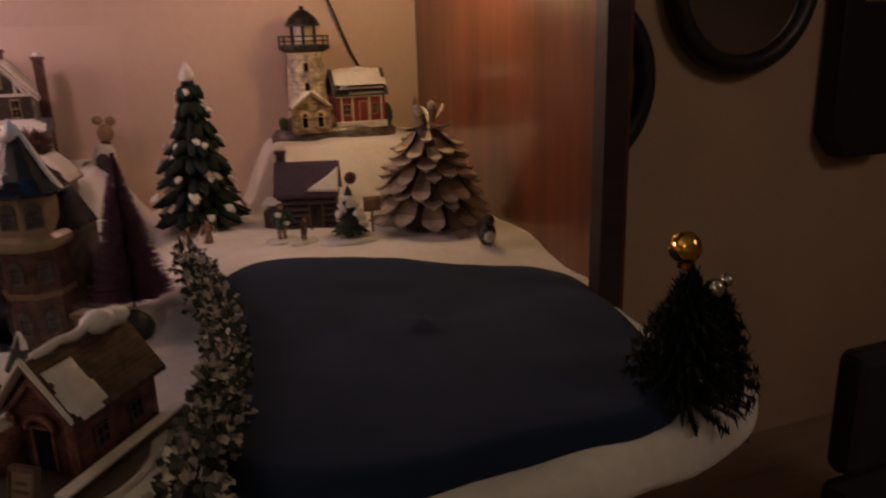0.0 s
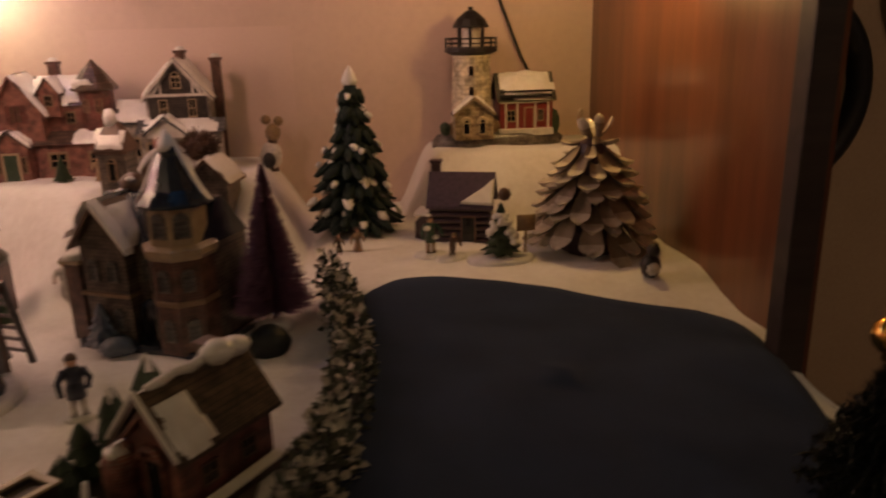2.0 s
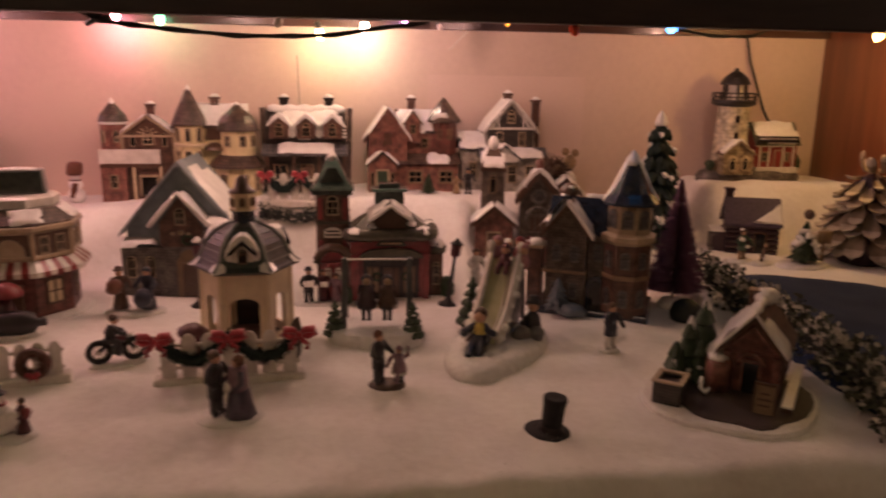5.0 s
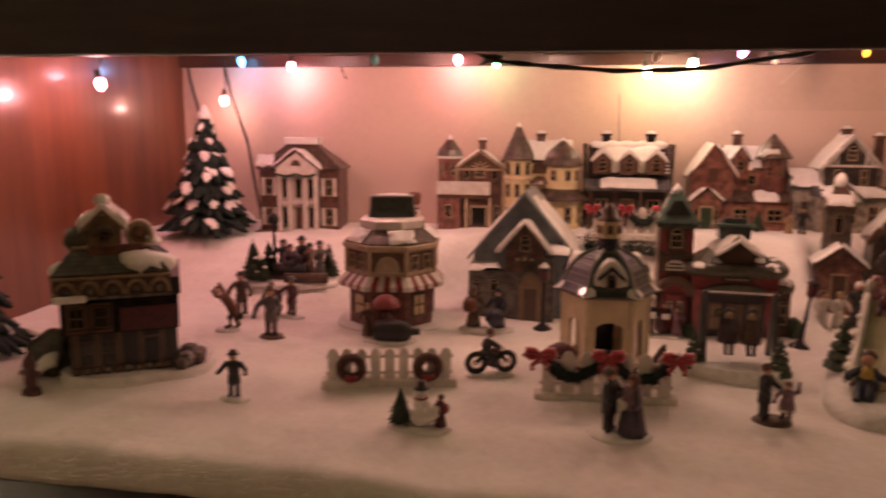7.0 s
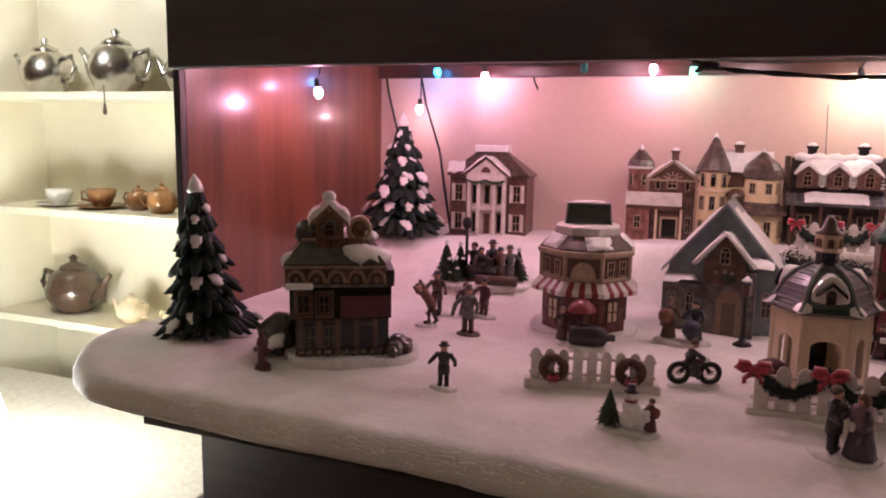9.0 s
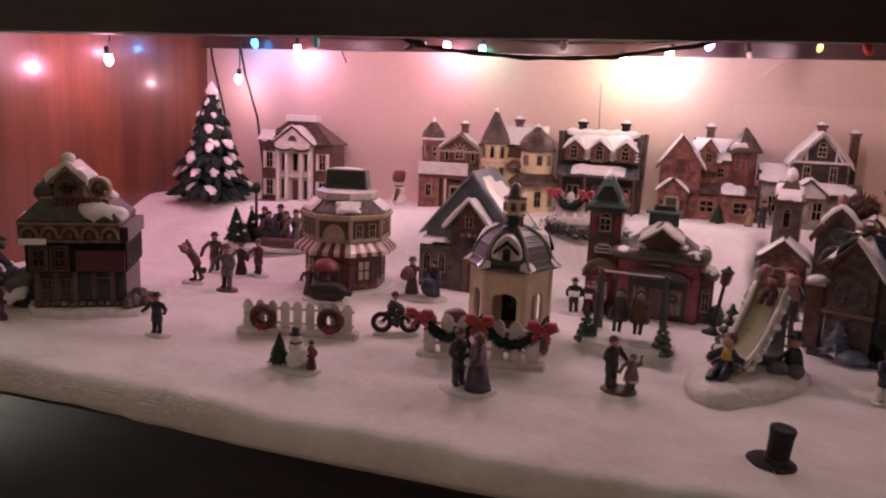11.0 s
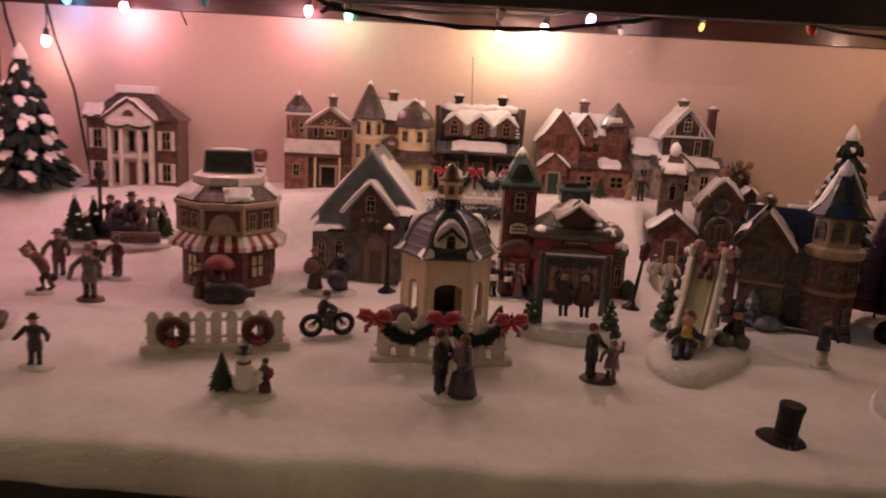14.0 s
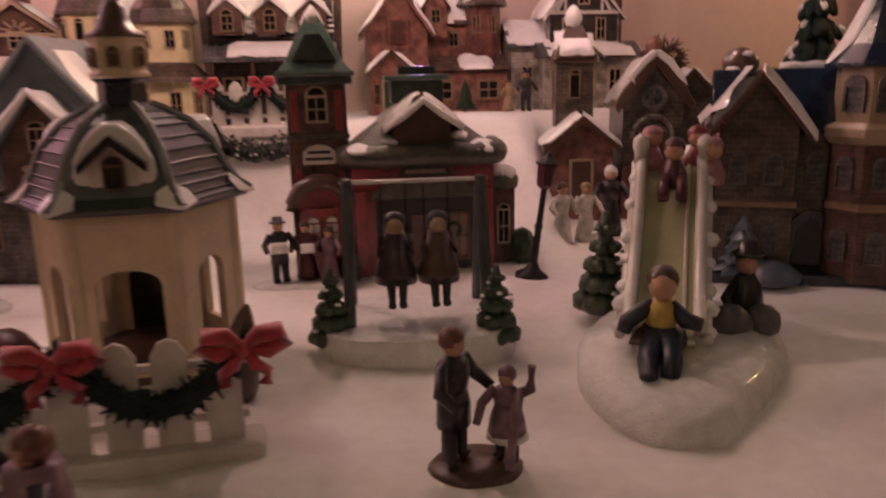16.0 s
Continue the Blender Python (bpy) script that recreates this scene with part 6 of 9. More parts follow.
    part("bush", twigs, [COATS["brown"]], h, "twiggy brown bush behind the gable")
    part("bush_stem", Shape().tube([(0.040, 0.062, 0.05), (0.040, 0.062, 0.105)], 0.005, 8), BROWN, h)


def blue_house(m):
    h = thing("ceramic_blue_roof_house", m, "dark brick ceramic house with blue roof and tan-topped tower", "house", "ceramic village houses")
    part("base", Shape().box(-0.076, 0.072, -0.052, 0.05, -0.006, 0.008), BLUEROOF, h, "dark blue glazed base", 0.002)
    part("wall", Shape().box(-0.064, 0.066, -0.030, 0.045, 0.006, 0.106), DARKSTONE, h, bevel=0.001)
    part("roof", Shape().at(pose(0, 0, 0, 0, 0, 90)).prism([(-0.036, 0.104), (0.05, 0.104), (0.012, 0.148), (0.002, 0.148)], -0.066, 0.066), BLUEROOF, h, "dark blue glazed roof", 0.001)
    part("ridge_snow", Shape().tube([(-0.02 + 0.008 * k, 0.007, 0.1485 + 0.001 * (k % 2)) for k in range(7)], 0.004, 7), SNOW, h, smooth=True)
    gabled(h, 0.052, 0.08, 0.110, 0.142, DARKSTONE, BROWN, -0.036, -0.006, 0.006, "y", 0.007, 0.0045, snow=0.35, seed=173, trim=BROWN)
    part("gable_snow", Shape().drift(slope((-0.070, 0.035, 0.108), (-0.070, -0.054, 0.108), (-0.036, 0.035, 0.149)), 0.086, 0.050, 0.006, 1.5, 175), SNOW, h, "thick snow on the gable roof", smooth=True)
    part("gable_snow", Shape().at(pose(-0.036, -0.0525, 0.148)).prism([(0, -0.003), (0.010, -0.014), (0.022, -0.030), (0.036, -0.048), (0.036, -0.041), (0.022, -0.020), (0.006, -0.001), (0, 0.004)], -0.003, 0.010), SNOW, h, "snow along the gable", 0.0012)
    for x in (-0.048, -0.025):
        window(h, x, -0.0463, 0.070, 0.012, 0.017, arch=True, frame=STONE, cross=False, pane=SLATE)
        window(h, x, -0.0463, 0.020, 0.012, 0.018, arch=True, frame=STONE, cross=False, pane=SLATE)
    part("string_course", Shape().box(-0.0665, -0.0085, -0.0482, -0.0305, 0.054, 0.058), TAN, h, bevel=0.0006)
    part("door_arch", Shape().prism([(0.019, 0.008), *[(0.004 + 0.015 * math.cos(math.pi * q / 10), 0.034 + 0.017 * math.sin(math.pi * q / 10)) for q in range(11)], (-0.011, 0.008)], -0.0345, -0.0302), BLUEROOF, h, "dark arched porch", 0.0008)
    part("door_leaf", Shape().prism([(0.014, 0.008), *[(0.004 + 0.010 * math.cos(math.pi * q / 10), 0.032 + 0.012 * math.sin(math.pi * q / 10)) for q in range(11)], (-0.006, 0.008)], -0.0352, -0.0346), DARK, h)
    window(h, 0.004, -0.0305, 0.070, 0.013, 0.017, frame=STONE, arch=True, cross=False, pane=SLATE)
    part("turret", Shape().lathe([(0.031, 0.004), (0.031, 0.104)], 8, 0.040, -0.026, turn=radians(22.5)), BRICKBROWN, h, "brown brick turret", 0.0008)
    part("turret_course", Shape().lathe([(0.0315, 0.053), (0.0325, 0.054), (0.0325, 0.058), (0.0315, 0.059)], 8, 0.040, -0.026, turn=radians(22.5)), TAN, h)
    part("turret_band", Shape().lathe([(0.032, 0.098), (0.036, 0.103), (0.036, 0.109), (0.028, 0.112)], 8, 0.040, -0.026, turn=radians(22.5)), LIGHTTAN, h, "tan moulded band", 0.0008)
    part("turret_top", Shape().lathe([(0.028, 0.110), (0.028, 0.150)], 8, 0.040, -0.026, turn=radians(22.5)), LIGHTTAN, h, "tan glazed upper storey", 0.0008)
    part("turret_roof", Shape().lathe([(0.036, 0.148), (0.036, 0.151), (0.025, 0.163), (0.017, 0.182), (0.008, 0.200), (0.001, 0.211)], 12, 0.040, -0.026), BLUEROOF, h, "dark blue spire", 0.0006)
    part("turret_snow", Shape().lathe([(0.010, 0.197), (0.008, 0.204), (0.001, 0.216)], 10, 0.039, -0.026, wobble=0.4), SNOW, h, "snow on the spire", smooth=True)
    spire = [(0.036, 0.151), (0.025, 0.163), (0.017, 0.182), (0.008, 0.200), (0.002, 0.211)]
    part("turret_snow", cone_snow(spire, 0.040, -0.026, -125, -48, 2.0), SNOW, h, "snow sliding down the spire", smooth=True)
    part("turret_snow", cone_snow(spire, 0.040, -0.026, 82, 120, 5.0), SNOW, h, "snow on the spire", smooth=True)
    for a in (-45, 0, 45):
        x, y = 0.040 + 0.0287 * math.sin(radians(a)), -0.026 - 0.0287 * math.cos(radians(a))
        window(h, x, y, 0.068, 0.012, 0.017, a, frame=STONE, arch=True, cross=False, pane=SLATE)
        window(h, x, y, 0.018, 0.012, 0.018, a, frame=STONE, arch=True, cross=False, pane=SLATE)
        x, y = 0.040 + 0.026 * math.sin(radians(a)), -0.026 - 0.026 * math.cos(radians(a))
        window(h, x, y, 0.119, 0.015, 0.018, a, frame=STONE, arch=True, cross=False, pane=SLATE)
    part("chimney", Shape().lathe([(0.0105, 0.105), (0.0098, 0.145), (0.0132, 0.149), (0.0136, 0.156), (0.0080, 0.162), (0.002, 0.164)], 12, -0.046, 0.022, wobble=0.15), BROWN, h, "rounded brown chimney", smooth=True)
    part("chimney_snow", Shape().ball(0.0075, (-0.051, 0.013, 0.145), 0.8, 10, 0.5).ball(0.005, (-0.042, 0.014, 0.159), 0.5, 10, 0.5), SNOW, h, smooth=True)
    part("pillar", Shape().box(-0.086, -0.067, -0.046, -0.028, 0.004, 0.084), BRICKBROWN, h, bevel=0.0008)
    part("pillar_cap", Shape().box(-0.089, -0.0645, -0.049, -0.025, 0.0842, 0.088), LIGHTTAN, h, bevel=0.0008)
    part("pillar_snow", Shape().at(pose(-0.0768, -0.037, 0.088)).lathe([(0.013, 0), (0.013, 0.004), (0.005, 0.008)], 10, wobble=0.2), SNOW, h, smooth=True)
    part("blue_shrub", Shape().tiers(-0.042, -0.054, 0.021, 0.048, 0.006, 5, 14), COATS["frostblue"], h, "frosted blue-grey fir")
    part("blue_shrub", Shape().lathe([(0.017, 0.004), (0.017, 0.010), (0.011, 0.016), (0.002, 0.019)], 14, -0.022, -0.058, wobble=0.35), COATS["frostblue"], h, "frosted pale blue shrub", smooth=True)


def corner_shop(m):
    h = thing("ceramic_corner_shop", m, "dark brick ceramic shop with tan arcade and snowy dormer", "shop", "ceramic village houses")
    plinth(h, 0.168, 0.150, 0.011)
    part("wall", Shape().box(-0.068, 0.042, -0.048, 0.05, 0.006, 0.052), COATS["black"], h, "near-black lower storey", 0.0012)
    part("wall", Shape().box(-0.074, 0.045, -0.052, 0.054, 0.052, 0.088), SHOPDARK, h, "dark boarded upper storey", 0.001)
    for x in (-0.062, -0.040, -0.018, 0.004, 0.026):
        part("pilaster", Shape().box(x - 0.003, x + 0.003, -0.0505, -0.0482, 0.010, 0.052), BROWN, h)
    window(h, -0.051, -0.0484, 0.018, 0.014, 0.026, frame=BROWN)
    window(h, -0.029, -0.0484, 0.018, 0.014, 0.026, frame=BROWN)
    door(h, 0.015, -0.0484, 0.010, 0.016, 0.034, leaf=DARK, frame=BROWN)
    part("sign_board", Shape().box(-0.015, 0.043, -0.0565, -0.0522, 0.054, 0.078), COATS["wine"], h, "dark wine-red sign board", 0.0008)
    window(h, -0.058, -0.0524, 0.058, 0.016, 0.022, frame=BROWN)
    window(h, -0.034, -0.0524, 0.058, 0.014, 0.022, frame=BROWN)
    part("fascia", Shape().box(-0.079, 0.038, -0.058, 0.056, 0.0882, 0.110), BROWN, h, "brown arcaded fascia", 0.0012)
    part("fascia_end", Shape().box(0.0382, 0.048, -0.056, 0.056, 0.0882, 0.106), COATS["black"], h, bevel=0.0008)
    part("ledge_snow", Shape().box(-0.078, -0.046, -0.064, -0.0582, 0.0862, 0.0935), SNOW, h, "snow on the ledge", 0.002)
    hipped(h, 0.112, 0.106, 0.110, 0.134, 0.080, 0.058, OLIVEROOF, -0.021, 0.0, 0.003, snow=0.0, seed=181)
    part("roof_ledge", Shape().box(-0.060, 0.019, -0.030, 0.030, 0.1342, 0.1372), LIGHTTAN, h, bevel=0.0008)
    part("snow_patch", Shape().at(pose(0.016, -0.038, 0.1195, 26, 12, 0)).lathe([(0.027, -0.004), (0.028, 0.002), (0.022, 0.007), (0.009, 0.010)], 18, wobble=0.55, squash=0.62), SNOW, h, smooth=True)
    part("snow_patch", Shape().at(pose(-0.074, -0.020, 0.114, 0, -22, 0)).lathe([(0.012, -0.003), (0.011, 0.004), (0.004, 0.007)], 12, wobble=0.35), SNOW, h, smooth=True)
    part("balustrade", Shape().box(-0.044, 0.012, -0.036, -0.032, 0.128, 0.1385), BRICKRED, h, "red balustrade", 0.0008)
    for k in range(9):
        part("baluster", Shape().box(-0.0425 + 0.0062 * k, -0.0408 + 0.0062 * k, -0.0372, -0.0362, 0.129, 0.1375), BRICKROSE, h)
    gabled(h, 0.034, 0.046, 0.156, 0.170, TAN, SHINGLE, -0.028, 0.0, 0.128, "y", 0.006, 0.004, snow=1.6, seed=185, trim=TAN)
    part("gable_snow", Shape().at(pose(-0.028, -0.024, 0.158) @ Matrix.Diagonal((0.92, 1, 0.92, 1))).prism([(-0.026, -0.010), (-0.018, -0.003), (-0.008, 0.006), (0, 0.011), (0.008, 0.006), (0.018, -0.003), (0.026, -0.010), (0.028, 0.004), (0.020, 0.012), (0.010, 0.014), (0.006, 0.020), (0, 0.024), (-0.006, 0.020), (-0.010, 0.014), (-0.020, 0.012), (-0.028, 0.004)], -0.006, 0.036), SNOW, h, "thick snow cap", 0.003)
    window(h, -0.028, -0.0235, 0.140, 0.011, 0.012, arch=True, frame=BROWN, pane=DARK)
    part("window_arch", Shape().tube([(-0.028 + 0.0092 * math.cos(math.pi * q / 10), -0.0250, 0.146 + 0.0095 * math.sin(math.pi * q / 10)) for q in range(11)], 0.0022, 7), STONE, h, "thick rounded window arch", smooth=True)
    part("cap_lump", Shape().ball(0.0085, (-0.028, -0.014, 0.181), 0.85, 12, 0.2), SNOW, h, "lump of snow on the peak", smooth=True)
    part("scroll", Shape().at(pose(0.008, -0.016, 0.146)).prism([(0.0145 * math.cos(2 * math.pi * q / 18), 0.0145 * math.sin(2 * math.pi * q / 18)) for q in range(18)], -0.004, 0.012), TAN, h, "round tan scroll", 0.0015)
    part("scroll_rim", Shape().ring(0.0125, 0.0030, (0.008, -0.0210, 0.146), 20, 8), LIGHTTAN, h, "raised scroll rim", smooth=True)
    part("scroll_heart", Shape().ball(0.0055, (0.008, -0.0205, 0.146), 1.0, 10, 0.4), BRICKRED, h, smooth=True)
    part("scroll_snow", Shape().at(pose(0.022, -0.014, 0.140, 10, 30, 0)).ball(0.010, (0, 0, 0), 0.45, 12, 0.5), SNOW, h, smooth=True)
    part("round_shrub", Shape().ball(0.0135, (-0.056, -0.016, 0.142), 1.1, 14, 0.3), MOSS, h, "brown-green shrub", smooth=True)
    for k, (x, y, r) in enumerate(((0.050, -0.052, 0.011), (0.063, -0.046, 0.009), (0.054, -0.030, 0.013), (0.066, -0.022, 0.008), (0.046, -0.062, 0.008))):
        part("rubble_stone", Shape().ball(r, (x, y, 0.012 + r * 0.5), 0.85, 10, 0.4), BRICKBROWN if k % 2 else DARKSTONE, h)
    part("rock", Shape().at(pose(-0.090, 0.004, 0.020)).ball(0.024, (0, 0, 0), 1.2, 16, 0.7), MOSS, h, "dark mossy rock against the wall", smooth=True)
    part("rock_snow", Shape().at(pose(-0.100, -0.020, 0.018, 30, -20, 0)).lathe([(0.020, -0.002), (0.019, 0.003), (0.008, 0.006)], 14, wobble=0.4, squash=0.6), SNOW, h, smooth=True)
    for x in (-0.058, -0.034):
        part("relief_frame", Shape().box(x - 0.011, x + 0.011, -0.0558, -0.0524, 0.054, 0.0565).box(x - 0.011, x + 0.011, -0.0558, -0.0524, 0.0815, 0.084).box(x - 0.011, x - 0.0085, -0.0558, -0.0524, 0.0567, 0.0813).box(x + 0.0085, x + 0.011, -0.0558, -0.0524, 0.0567, 0.0813), BROWN, h, "square relief frame", 0.0004)
    for k in range(5):
        ax = -0.066 + 0.0232 * k
        part("arch_relief", Shape().tube([(ax + 0.0098 * math.cos(math.pi * q / 10), -0.0590, 0.0925 + 0.0135 * math.sin(math.pi * q / 10)) for q in range(11)], 0.0021, 7), TAN, h, "rounded arch relief", smooth=True)
        part("arch_rosette", Shape().ball(0.0034, (ax, -0.0588, 0.0960), 1.1, 9, 0.3), STONE, h, smooth=True)
    part("fascia_sill", Shape().box(-0.080, 0.039, -0.0615, -0.0582, 0.0884, 0.0915), STONE, h, bevel=0.0008)
    part("fascia_ledge", Shape().box(-0.080, 0.039, -0.0615, -0.0582, 0.1086, 0.1115), TAN, h, bevel=0.0008)
    for k in range(11):
        part("footing_stone", Shape().ball(0.0062, (-0.062 + 0.0105 * k, -0.0510, 0.0145), 0.7, 9, 0.35), DARKSTONE if k % 2 else BROWN, h)



def cottage(m):
    h = thing("ceramic_red_cottage", m, "red brick ceramic cottage with snowy roof, porch and shrubs", "house", "ceramic village houses")
    plinth(h, 0.190, 0.182, 0.006, cx=-0.006, cy=-0.022)
    # the path's dark colour also carries the shade lying on this ground
    part("path", Shape().lathe([(1, 0.002), (1.0, 0.0072), (0.94, 0.0080)], 26, wobble=0.12), SHADEDEARTH, h, "brown earth path, darkened for the shade by the cottage", m=pose(0.010, -0.026, 0) @ Matrix.Diagonal((0.070, 0.076, 1, 1)))
    gabled(h, 0.064, 0.082, 0.056, 0.092, BRICKRED, TANSHINGLE, 0.014, 0.021, 0.004, "y", 0.007, 0.004, snow=0.0, seed=191, trim=BROWN)
    part("front_trim", Shape().prism([(-0.0245, 0.0535), (0.014, 0.0965), (0.0525, 0.0535), (0.0525, 0.0575), (0.014, 0.1015), (-0.0245, 0.0575)], -0.0300, -0.0268), SNOW, h, "thin snow along the front gable", 0.0008)
    part("roof_snow", Shape().drift(slope((-0.0265, 0.066, 0.0525), (-0.0265, -0.026, 0.0525), (0.014, 0.066, 0.0970)), 0.088, 0.056, 0.005, 1.1, 192), SNOW, h, "snow on one roof slope", smooth=True)
    part("roof_snow", Shape().drift(slope((0.0535, -0.026, 0.0525), (0.0535, 0.010, 0.0525), (0.014, -0.026, 0.0975)), 0.032, 0.046, 0.004, 0.55, 194), SNOW, h, "snow patch at the gable", smooth=True)
    part("ridge_snow", Shape().tube([(0.013 + 0.0015 * (k % 2), -0.018 + 0.012 * k, 0.0970 + 0.001 * (k % 3)) for k in range(6)], [0.003, 0.0042, 0.0036, 0.0045, 0.0040, 0.005], 8), SNOW, h, smooth=True)
    part("gable_beam", Shape().prism([(-0.016, 0.056), (0.014, 0.085), (0.044, 0.056), (0.039, 0.056), (0.014, 0.079), (-0.011, 0.056)], -0.0262, -0.0205), BRICKROSE, h, bevel=0.0006)
    part("side_room", Shape().box(-0.036, -0.0182, -0.018, 0.040, 0.004, 0.040), BRICKROSE, h, bevel=0.001)
    part("side_room_snow", Shape().at(pose(-0.027, 0.008, 0.040)).lathe([(0.0125, -0.001), (0.0125, 0.004), (0.009, 0.007), (0.003, 0.0085)], 14, wobble=0.12, squash=2.4), SNOW, h, smooth=True)
    door(h, 0.014, -0.0203, 0.006, 0.017, 0.036, leaf=DARK, frame=BRICKROSE)
    part("door_arch", Shape().tube([(0.014 + 0.0135 * math.cos(math.pi * q / 10), -0.0225, 0.040 + 0.012 * math.sin(math.pi * q / 10)) for q in range(11)], 0.0028, 7), BRICKROSE, h, "rounded brick door arch", smooth=True)
    for x in (-0.013, 0.041):
        part("corner_pier", Shape().box(x - 0.004, x + 0.004, -0.0235, -0.0203, 0.006, 0.052), BRICKROSE, h, bevel=0.0006)
    for y in (0.0, 0.036):
        window(h, 0.0463, y, 0.020, 0.014, 0.018, 90, frame=BROWN)
    chimney(h, 0.002, 0.044, 0.076, 0.106, 0.012, BROWN, False)
    part("chimney_snow", Shape().ball(0.014, (0.014, 0.044, 0.098), 0.75, 12, 0.3).ball(0.013, (0.016, 0.058, 0.097), 0.65, 12, 0.3), SNOW, h, "heap of snow by the chimney", smooth=True)
    part("low_wall", Shape().box(0.053, 0.0635, -0.052, 0.074, 0.003, 0.0125), BROWN, h, bevel=0.0008)
    part("wall_snow", Shape().box(0.0520, 0.0645, -0.053, 0.075, 0.0127, 0.0155), SNOW, h, "flat snow-topped wall", 0.0012)
    part("planter", Shape().box(-0.077, -0.046, -0.088, -0.084, 0.003, 0.029).box(-0.077, -0.046, -0.060, -0.056, 0.003, 0.029).box(-0.077, -0.073, -0.0838, -0.0602, 0.003, 0.029).box(-0.050, -0.046, -0.0838, -0.0602, 0.003, 0.029), DARKBOARD, h, "dark planter box", 0.001)
    part("planter_rim", Shape().box(-0.079, -0.044, -0.090, -0.0835, 0.0292, 0.0316).box(-0.079, -0.044, -0.0605, -0.054, 0.0292, 0.0316).box(-0.079, -0.0725, -0.0833, -0.0607, 0.0292, 0.0316).box(-0.0505, -0.044, -0.0833, -0.0607, 0.0292, 0.0316), LIGHTTAN, h, bevel=0.0008)
    part("planter_soil", Shape().box(-0.0728, -0.0502, -0.0836, -0.0604, 0.004, 0.026), SHADEDEARTH, h)
    for k, (x, y, r, z) in enumerate(((-0.066, -0.042, 0.013, 0.036), (-0.070, -0.022, 0.015, 0.052), (-0.060, 0.000, 0.018, 0.074), (-0.044, -0.012, 0.014, 0.054), (-0.050, 0.026, 0.020, 0.090))):
        b = part("shrub", Shape().lathe([(r * 0.8, 0.004), (r, z * 0.22), (r * 0.7, z * 0.42), (r * 0.84, z * 0.46), (r * 0.5, z * 0.68), (r * 0.6, z * 0.71), (0.002, z)], 13, x, y, wobble=0.45), PINE, h, "dark green shrub with snow")
        if k % 2 == 0:
            part("snow", Shape().lathe([(r * 0.34, z * 0.84), (r * 0.24, z * 0.93), (0.001, z + 0.003)], 10, x, y, wobble=0.5), FROST, b, smooth=True)
        else:
            part("snow", Shape().ball(r * 0.3, (x - r * 0.75, y - r * 0.4, z * 0.36), 0.6, 8, 0.4), FROST, b, smooth=True)
            part("snow", Shape().ball(r * 0.26, (x + r * 0.2, y - r * 0.8, z * 0.50), 0.6, 8, 0.4), FROST, b, smooth=True)
    part("porch_wing", Shape().lathe([(0.0150, 0.004), (0.0150, 0.036), (0.0125, 0.042), (0.006, 0.0455), (0.001, 0.046)], 16, -0.020, -0.022), BRICKROSE, h, "rounded rose-brick wing", smooth=True)
    part("wing_snow", Shape().at(pose(-0.021, -0.022, 0.0440)).lathe([(0.0120, -0.002), (0.0110, 0.001), (0.004, 0.0035)], 12, wobble=0.25), SNOW, h, smooth=True)
    part("snow_curl", Shape().tube([(-0.034, -0.044, 0.026), (-0.034, -0.046, 0.014), (-0.028, -0.047, 0.010), (-0.024, -0.046, 0.016)], [0.002, 0.0028, 0.0028, 0.002], 8), SNOW, h, smooth=True)
    part("sign", Shape().at(pose(0.036, -0.064, 0.006, -12, 0, 0)).box(-0.010, 0.010, -0.002, 0.002, 0.0, 0.030), TAN, h, "small tan sign board", 0.001)
    part("sign_frame", Shape().at(pose(0.036, -0.064, 0.006, -12, 0, 0)).box(-0.0115, 0.0115, -0.003, 0.003, 0.0302, 0.033).box(-0.0115, -0.0102, -0.003, 0.003, -0.002, 0.030).box(0.0102, 0.0115, -0.003, 0.003, -0.002, 0.030), BROWN, h)
    for z, w in ((0.009, 0.006), (0.015, 0.007), (0.021, 0.005)):
        part("writing_bar", Shape().at(pose(0.036, -0.064, 0.006, -12, 0, 0)).box(-w, w, -0.0026, -0.0021, z, z + 0.0022), BROWN, h)


def cabin(m):
    h = thing("ceramic_log_cabin", m, "small dark ceramic log cabin with snowy roof and chimney", "house", "ceramic village houses")
    gabled(h, 0.078, 0.05, 0.054, 0.086, COATS["plum"], COATS["lilac"], 0, 0, -0.02, "x", 0.006, 0.004, snow=0, seed=201)
    part("snow_patch", Shape().at(slope((-0.008, -0.031, 0.053), (0.044, -0.031, 0.053), (-0.008, 0.0, 0.0915))).add([(-0.018, 0.002, -0.002), (0.026, 0.0, -0.002), (0.026, 0.040, -0.002), (0.012, 0.026, -0.002), (-0.016, 0.003, 0.003), (0.025, 0.001, 0.003), (0.025, 0.038, 0.003), (0.012, 0.024, 0.003)], [(4, 5, 6, 7), (0, 1, 5, 4), (1, 2, 6, 5), (2, 3, 7, 6), (3, 0, 4, 7)]), SNOW, h, "triangular snow patch", 0.0015)
    chimney(h, -0.036, 0.006, 0.05, 0.106, 0.012, COATS["plum"], False)
    for k in range(6):
        part("log", Shape().tube([(-0.041, -0.0265, 0.004 + k * 0.0085), (0.041, -0.0265, 0.004 + k * 0.0085)], 0.0038, 8), COATS["plum"], h)
    door(h, 0.012, -0.0305, 0.0, 0.016, 0.036, leaf=DARK, frame=BROWN)
    part("lean_to", Shape().prism([(-0.062, -0.02), (-0.0395, -0.02), (-0.0395, 0.040), (-0.062, 0.026)], -0.02, 0.02), COATS["plum"], h, bevel=0.0008)
    part("lean_to_snow", Shape().box(-0.064, -0.042, -0.022, 0.022, 0.034, 0.038), SNOW, h, bevel=0.0015)


